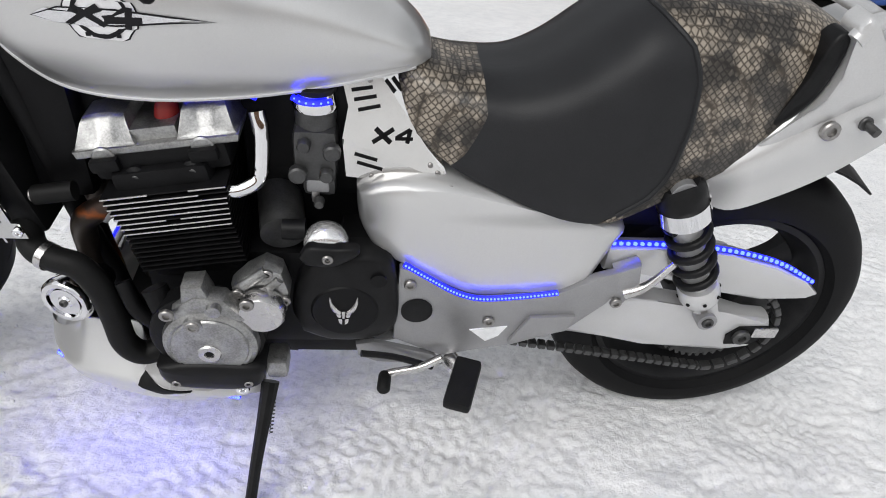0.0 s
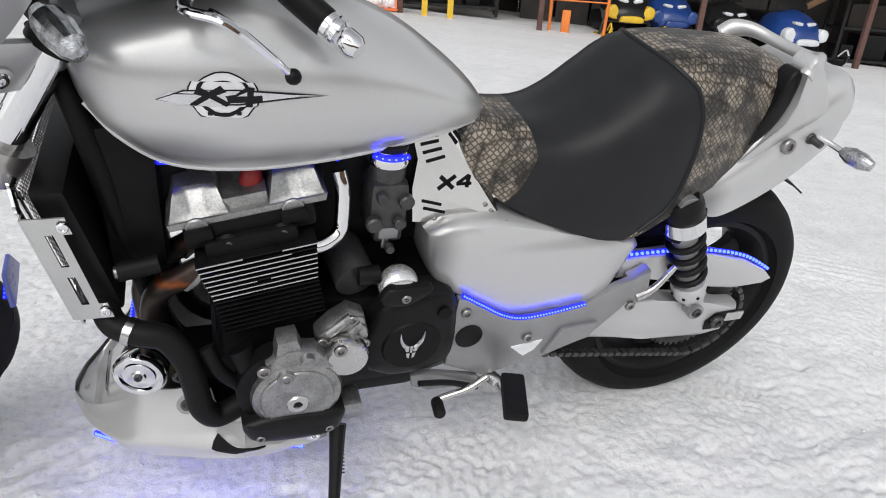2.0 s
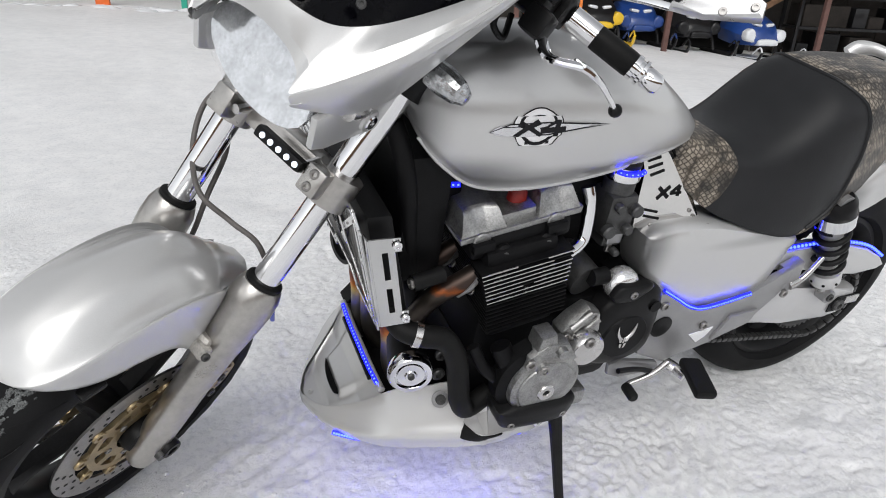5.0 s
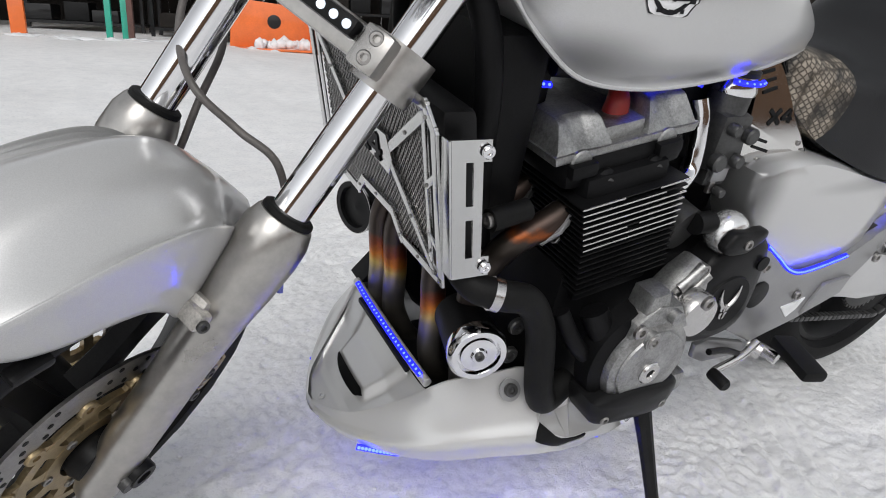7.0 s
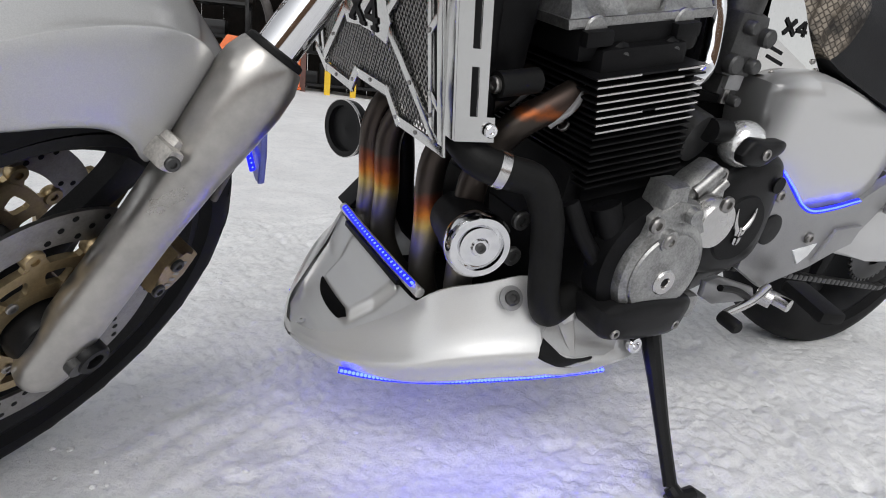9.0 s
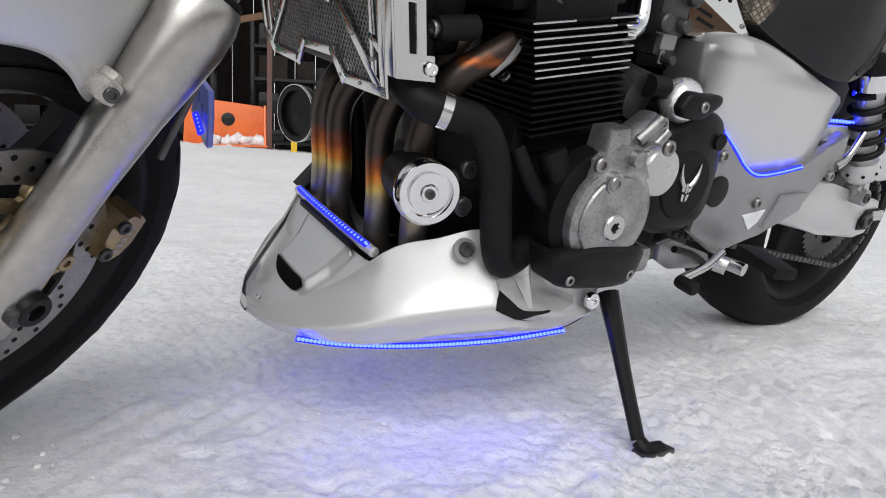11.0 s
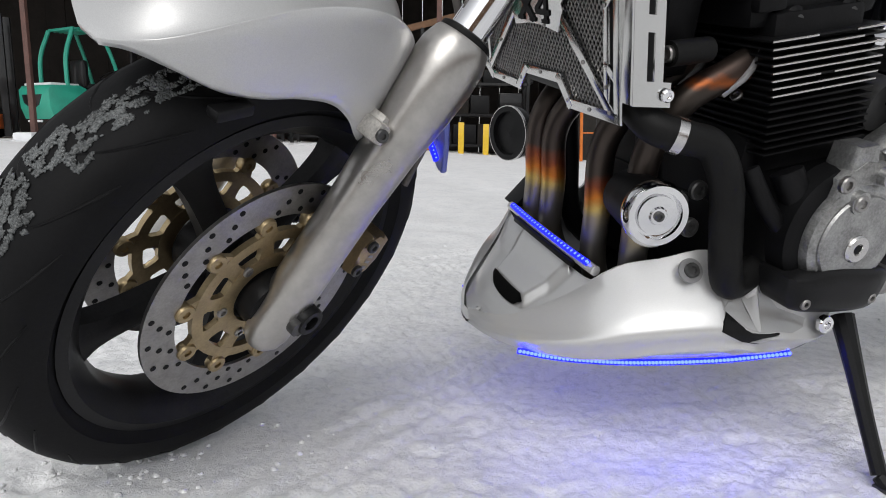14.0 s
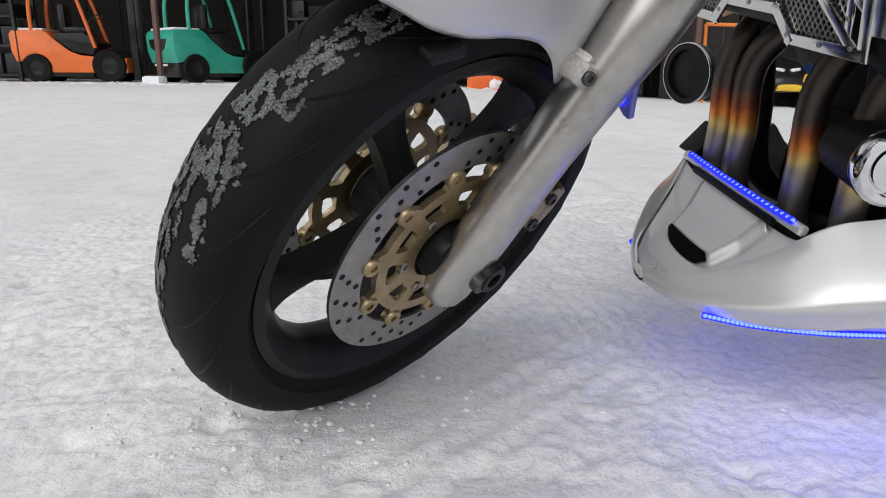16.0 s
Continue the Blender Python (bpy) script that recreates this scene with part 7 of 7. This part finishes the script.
for k in range(9):
    x = 3.4 + 0.75 * k
    ob = part("panel", box(B(), (0, 0, 1.5), (0.7, 0.03, 3.2), 0.004), GREY_BOARD, None)
    ob.matrix_basis = shed_at(x, 3.4)
    tagged(ob, "weathered grey-brown wall panel", "panel", "panels of the shed", "structure")


def forklift(m, paint, label):
    f = thing("forklift", label, "forklift", m)
    bm = slab(B(), [(-0.22, 0.40), (-0.30, 0.62), (-0.31, 0.95), (-0.25, 1.03), (0.30, 1.05), (0.42, 1.00), (0.55, 0.84), (0.80, 0.60), (1.0, 0.52), (1.9, 0.50), (1.9, 0.20), (0.42, 0.20), (0.40, 0.42), (0.28, 0.55), (0.02, 0.55), (-0.10, 0.42)], -0.54, 0.54, 0.03, "x")
    body = part("body", bm, paint, f, "", 50)
    part("cab_panel", slab(B(), [(0.48, 0.98), (0.60, 0.83), (0.86, 0.62), (1.25, 0.56), (1.35, 0.80), (1.10, 1.0)], -0.50, 0.50, 0.02, "x"), SLED_BLACK, f, "black plastic cab panel")
    part("snow_cover", box(B(), (0, 0.05, 1.055), (0.95, 0.55, 0.05), 0.02), LOOSE_SNOW, body)
    part("grille", slab(B(), [(-0.42, 0.86), (0.30, 0.86), (0.16, 0.66), (-0.08, 0.58), (-0.36, 0.70)], -0.315, -0.28, 0.01), SLED_BLACK, body, "black grille")
    part("marking", box(B(), (-0.02, -0.30, 0.36), (0.5, 0.02, 0.04)), SLED_WHITE, body, "pale bar of a marking")
    part("disc_mark", lathe(B(), [(0, 0), (0.07, 0), (0.07, 0.012), (0, 0.012)], (0.40, -0.285, 0.68), (0, -1, 0), 20), SLED_WHITE, body, "round pale mark")
    part("skirt", box(B(), (0, 0.5, 0.27), (0.92, 1.4, 0.30), 0.03), SLED_BLACK, f)
    for sx in (-1, 1):
        part("rear_post", tube(B(), [(sx * 0.46, 0.10, 1.0), (sx * 0.45, 0.12, 1.6), (sx * 0.42, 0.30, 2.12)], 0.042, 8), paint, f)
        part("front_post", tube(B(), [(sx * 0.50, 1.30, 0.7), (sx * 0.47, 1.05, 1.6), (sx * 0.42, 0.85, 2.12)], 0.038, 8), paint, f)
        for y, r in ((0.15, 0.29), (1.55, 0.34)):
            t = part("tyre", lathe(B(), [(r * 0.5, -0.1), (r * 0.9, -0.11), (r, -0.07), (r, 0.07), (r * 0.9, 0.11), (r * 0.5, 0.1)], (sx * 0.47, y, r), (1, 0, 0), 28, True), TYRE, f)
            part("rim", lathe(B(), [(0, -0.07), (r * 0.52, -0.08), (r * 0.52, 0.08), (0, 0.07)], (sx * 0.47, y, r), (1, 0, 0), 24), SLED_BLACK, t)
        part("mast_rail", box(B(), (sx * 0.28, 2.02, 1.25), (0.09, 0.13, 2.4), 0.01), SLED_BLACK, f)
    for y in np.linspace(0.32, 0.84, 6):
        part("roof_bar", box(B(), (0, y, 2.13), (0.86, 0.05, 0.05), 0.01), paint, f)
    part("seat", box(B(), (0, 0.62, 1.30), (0.46, 0.14, 0.55), 0.06), SLED_BLACK, f)
    part("seat_base", box(B(), (0, 0.85, 1.06), (0.46, 0.45, 0.12), 0.04), SLED_BLACK, f)
    part("steering_wheel", lathe(B(), [(0.16, -0.012), (0.185, -0.012), (0.185, 0.012), (0.16, 0.012)], (0, 1.22, 1.32), (0, -0.6, 1), 24, True), SLED_BLACK, f)
    return f


forklift(shed_at(-6.83, 1.65, -32), GREEN, "green forklift truck with snow on its counterweight")
forklift(shed_at(-9.99, 1.74, -72), ORANGE, "orange forklift truck parked in the shed")


def snowmobile(m, hood, accent, label):
    s = thing("snowmobile", label, "snowmobile", m, "snowmobiles in the shed")
    secs = []
    for y, w, z0, z1 in ((-0.42, 0.20, 0.34, 0.46), (-0.36, 0.34, 0.30, 0.56), (-0.15, 0.44, 0.28, 0.74), (0.15, 0.45, 0.28, 0.88), (0.5, 0.36, 0.30, 0.86), (0.7, 0.30, 0.32, 0.76)):
        h = z1 - z0
        secs.append([(-w * 0.8, y, z0), (-w, y, z0 + 0.4 * h), (-w * 0.72, y, z0 + 0.82 * h), (0, y, z1), (w * 0.72, y, z0 + 0.82 * h), (w, y, z0 + 0.4 * h), (w * 0.8, y, z0), (0, y, z0 - 0.02)])
    hd = part("hood", ring_loft(B(), secs, 1, 1), hood, s)
    for sx in (-1, 1):
        part("headlight", puff(B(), [(sx * 0.05, 0.60), (sx * 0.20, 0.63), (sx * 0.19, 0.68), (sx * 0.05, 0.66)], -0.18, -0.26, 0.03), LENS_FAR, hd, "clear headlight")
        part("side_panel", puff(B(), [(sx * 0.22, 0.33), (sx * 0.40, 0.38), (sx * 0.42, 0.52), (sx * 0.30, 0.58), (sx * 0.22, 0.48)], -0.25, -0.36, 0.04), accent, hd)
        ski = part("ski", tube(B(), [(sx * 0.46, -0.95, 0.22), (sx * 0.46, -0.82, 0.06), (sx * 0.46, -0.3, 0.03), (sx * 0.46, 0.25, 0.035)], [0.05, 0.075, 0.075, 0.05], 8, 4, 0.4), accent if accent is YELLOW else SLED_BLACK, s)
        part("ski_loop", tube(B(), [(sx * 0.46, -0.95, 0.22), (sx * 0.46, -0.86, 0.30), (sx * 0.46, -0.70, 0.18)], 0.014, 8), accent, ski)
        part("ski_leg", tube(B(), [(sx * 0.46, -0.2, 0.06), (sx * 0.40, -0.15, 0.30), (sx * 0.2, -0.1, 0.42)], 0.03, 8), SLED_BLACK, s)
        part("handlebar_grip", tube(B(), [(0, 0.42, 1.02), (sx * 0.3, 0.48, 1.06)], 0.017, 8), SLED_BLACK, s)
    part("bumper", puff(B(), [(-0.20, 0.30), (0.20, 0.30), (0.16, 0.40), (-0.16, 0.40)], -0.38, -0.45, 0.04), accent, s)
    scr = []
    for y, w, z in ((0.12, 0.30, 0.84), (0.22, 0.28, 1.0), (0.34, 0.20, 1.14)):
        scr.append([(-w, y + 0.06, z), (0, y, z + 0.02), (w, y + 0.06, z), (w, y + 0.075, z), (0, y + 0.015, z + 0.02), (-w, y + 0.075, z)])
    part("windscreen", ring_loft(B(), scr, 3, 1), SLED_BLACK, s)
    part("seat", box(B(), (0, 1.2, 0.66), (0.36, 1.1, 0.24), 0.06), SLED_BLACK, s)
    part("track", box(B(), (0, 1.2, 0.2), (0.38, 1.7, 0.36), 0.12), RUBBER, s)
    return s


LENS_FAR = surface("lamp_lens", (0.7, 0.72, 0.75), 0.15, 0.3, 0.1, 10, 60, 0.1, 0.5)
snowmobile(shed_at(4.70, 1.05, 2), SLED_BLACK, YELLOW, "black and yellow snowmobile facing the yard")
snowmobile(shed_at(5.62, 1.5, 4), SLED_BLUE, SLED_BLUE, "dark blue snowmobile facing the yard")
snowmobile(shed_at(6.65, 1.3, 6), SLED_BLACK, SLED_BLACK, "black snowmobile in the shed's shade")
snowmobile(shed_at(7.75, 0.95, 10), SLED_BLUE, SLED_WHITE, "white and blue snowmobile facing the yard")
# orange gate frame
gate = thing("gate_frame", "orange steel gate frame leaning upright", "frame", shed_at(3.72, 0.25, -6))
for a, b, r in (((-0.46, 0, 0.0), (-0.50, 0.05, 1.30), 0.028), ((0.46, 0, 0.0), (0.50, 0.05, 1.25), 0.028), ((-0.50, 0.05, 1.30), (0.50, 0.05, 1.25), 0.030), ((-0.47, 0.03, 0.55), (0.47, 0.03, 0.55), 0.012)):
    part("bar", tube(B(), [a, b], r, 8), FRAME_ORANGE, gate)
for x in (-0.22, 0.05, 0.28):
    part("thin_bar", tube(B(), [(x, 0.04, 0.55), (x, 0.05, 1.28)], 0.008, 6), DARK_STEEL, gate)
part("base", box(B(), (-0.2, 0, 0.2), (0.14, 0.12, 0.4), 0.02), FRAME_ORANGE, gate)
# orange loader bucket with snow in it
bucket = thing("loader_bucket", "orange-red steel loader bucket with snow inside", "bucket", shed_at(0.0, 0.25, 2))
part("shell", slab(B(), [(-0.66, 0.02), (0.66, 0.0), (0.70, 0.55), (0.60, 0.68), (0.2, 0.72), (-0.50, 0.78), (-0.62, 0.60)], -0.06, 0.02, 0.012), ORANGE, bucket)
part("side_plate", slab(B(), [(-0.35, 0.0), (0.0, 0.0), (0.0, 0.6), (-0.1, 0.7)], 0.62, 0.66, 0.006, "x"), ORANGE, bucket)
part("lip", box(B(), (0, -0.30, 0.03), (1.36, 0.5, 0.03), 0.008), ORANGE, bucket)
rr = random.Random(2)
part_of = [Matrix.Translation((rr.uniform(-0.2, 0.6), rr.uniform(-0.28, -0.1), rr.uniform(0.05, 0.13))) @ Matrix.Scale(rr.uniform(0.05, 0.11), 4) for k in range(40)]
pebbles("snow_heap", part_of, LOOSE_SNOW, bucket, "", 0.2, 4)["kind"] = "stuff"
part("dark_stain", lathe(B(), [(0, 0), (0.11, 0), (0.10, 0.004), (0, 0.004)], (0.05, -0.062, 0.45), (0, -1, 0), 14), SLED_BLACK, bucket)


def stake(x, y, h, mat, label, wd=0.10):
    s = part("stake", box(B(), (0, 0, h / 2), (wd, 0.06, h), 0.008), mat, None)
    s.matrix_basis = shed_at(x, y)
    return tagged(s, label, "stake")


stake(-3.75, 0.1, 0.62, ORANGE, "short orange upright in the snow", 0.22)
stake(-2.42, 0.0, 0.70, GREEN, "short green upright in the snow", 0.09)
stake(-2.20, 0.05, 0.66, GREEN, "short green upright in the snow", 0.09)
stake(1.12, 0.1, 0.55, YELLOW, "short yellow upright in the snow", 0.10)
stake(1.55, 0.1, 0.55, YELLOW, "short yellow upright in the snow", 0.10)


# made-up racks and crates stand in for the shed's dark, indistinct clutter
def rack(x, y, w, h, n):
    r = thing("storage_rack", "dark steel rack with black crates, standing in for indistinct clutter", "rack", shed_at(x, y), "racks in the shed")
    for sx in (-w / 2, w / 2):
        for sy in (0, 0.6):
            part("upright", box(B(), (sx, sy, h / 2), (0.06, 0.06, h)), SLED_BLACK, r)
    rr = random.Random(int(x * 100))
    for k in range(n):
        z = 0.15 + k * h / n
        part("shelf", box(B(), (0, 0.3, z), (w, 0.66, 0.05)), SLED_BLACK, r)
        xx = -w / 2 + 0.1
        while xx < w / 2 - 0.35:
            bw, bh = rr.uniform(0.25, 0.55), rr.uniform(0.2, h / n - 0.12)
            part("crate", box(B(), (xx + bw / 2, 0.3, z + 0.025 + bh / 2), (bw * 0.94, 0.5, bh), 0.02), rr.choice((SLED_BLACK, PLASTIC, SLED_BLACK, DARK_WALL)), r)
            xx += bw + rr.uniform(0.0, 0.2)
    return r


for x, y, w in ((-11.2, 1.2, 2.4), (-3.6, 2.4, 2.2), (-1.2, 1.4, 1.8), (1.4, 1.3, 2.0), (10.2, 1.5, 2.6)):
    rack(x, y, w, 2.3, 4)
# plain boarded wall closing the yard, added unseen for chrome and paint to reflect
bm = B()
for k in range(80):
    box(bm, (-20 + 0.5 * k, -10.0 + 0.02 * (k % 2), 1.2), (0.485, 0.06, 2.8))
wf = part("wall_front", bm, RAFTER, None)
tagged(wf, "plain brown boarded wall added unseen to close the yard for reflections", "wall", kind="structure")
# ridge of pushed-up snow along the shed's mouth
rr = random.Random(5)
places = []
for k in range(900):
    x, r = rr.uniform(-13, 13), rr.uniform(0.03, 0.14)
    places.append(SHED @ Matrix.Translation((x, rr.gauss(-0.35, 0.28), fall(x) - 0.02)) @ Matrix.Rotation(rr.uniform(0, 6), 4, "Z") @ Matrix.Diagonal((1.7 * r, 1.1 * r, 0.5 * r, 1)))
tagged(pebbles("snow_ridge", places, LOOSE_SNOW, None, "", 0.2, 3), "low ridge of pushed-up snow lumps", "snow", kind="stuff")
places = []
for k in range(260):
    x, y, r = rr.uniform(-2.0, 2.4), rr.uniform(-0.95, 1.9), rr.uniform(0.0015, 0.0045)
    if noise.noise((x * 2.5, y * 2.5, 2.0)) < -0.05:
        continue
    places.append(Matrix.Translation((x, y, height(x, y) + 0.3 * r)) @ Matrix.Rotation(rr.uniform(0, 6), 4, "Z") @ Matrix.Diagonal((1.5 * r, 1.1 * r, 0.7 * r, 1)))
for k in range(110):
    x, y, r = rr.gauss(-1.02, 0.14), rr.gauss(-0.01, 0.07), rr.uniform(0.0015, 0.005)
    places.append(Matrix.Translation((x, y, height(x, y) + 0.2 * r)) @ Matrix.Rotation(rr.uniform(0, 6), 4, "Z") @ Matrix.Diagonal((1.3 * r, 1.1 * r, 0.75 * r, 1)))
tagged(pebbles("snow_crumbs", places, bpy.data.materials["packed_snow"], None, "", 0.3, 8), "loose crumbs of snow on the packed yard", "snow", kind="stuff")
ob = part("snow_lump", box(B(), (0, 0, 0.06), (0.34, 0.3, 0.2), 0.06), LOOSE_SNOW, None)
ob.matrix_basis = shed_at(-6.15, -0.3)
tagged(ob, "grey block of frozen snow by the post", "snow block")
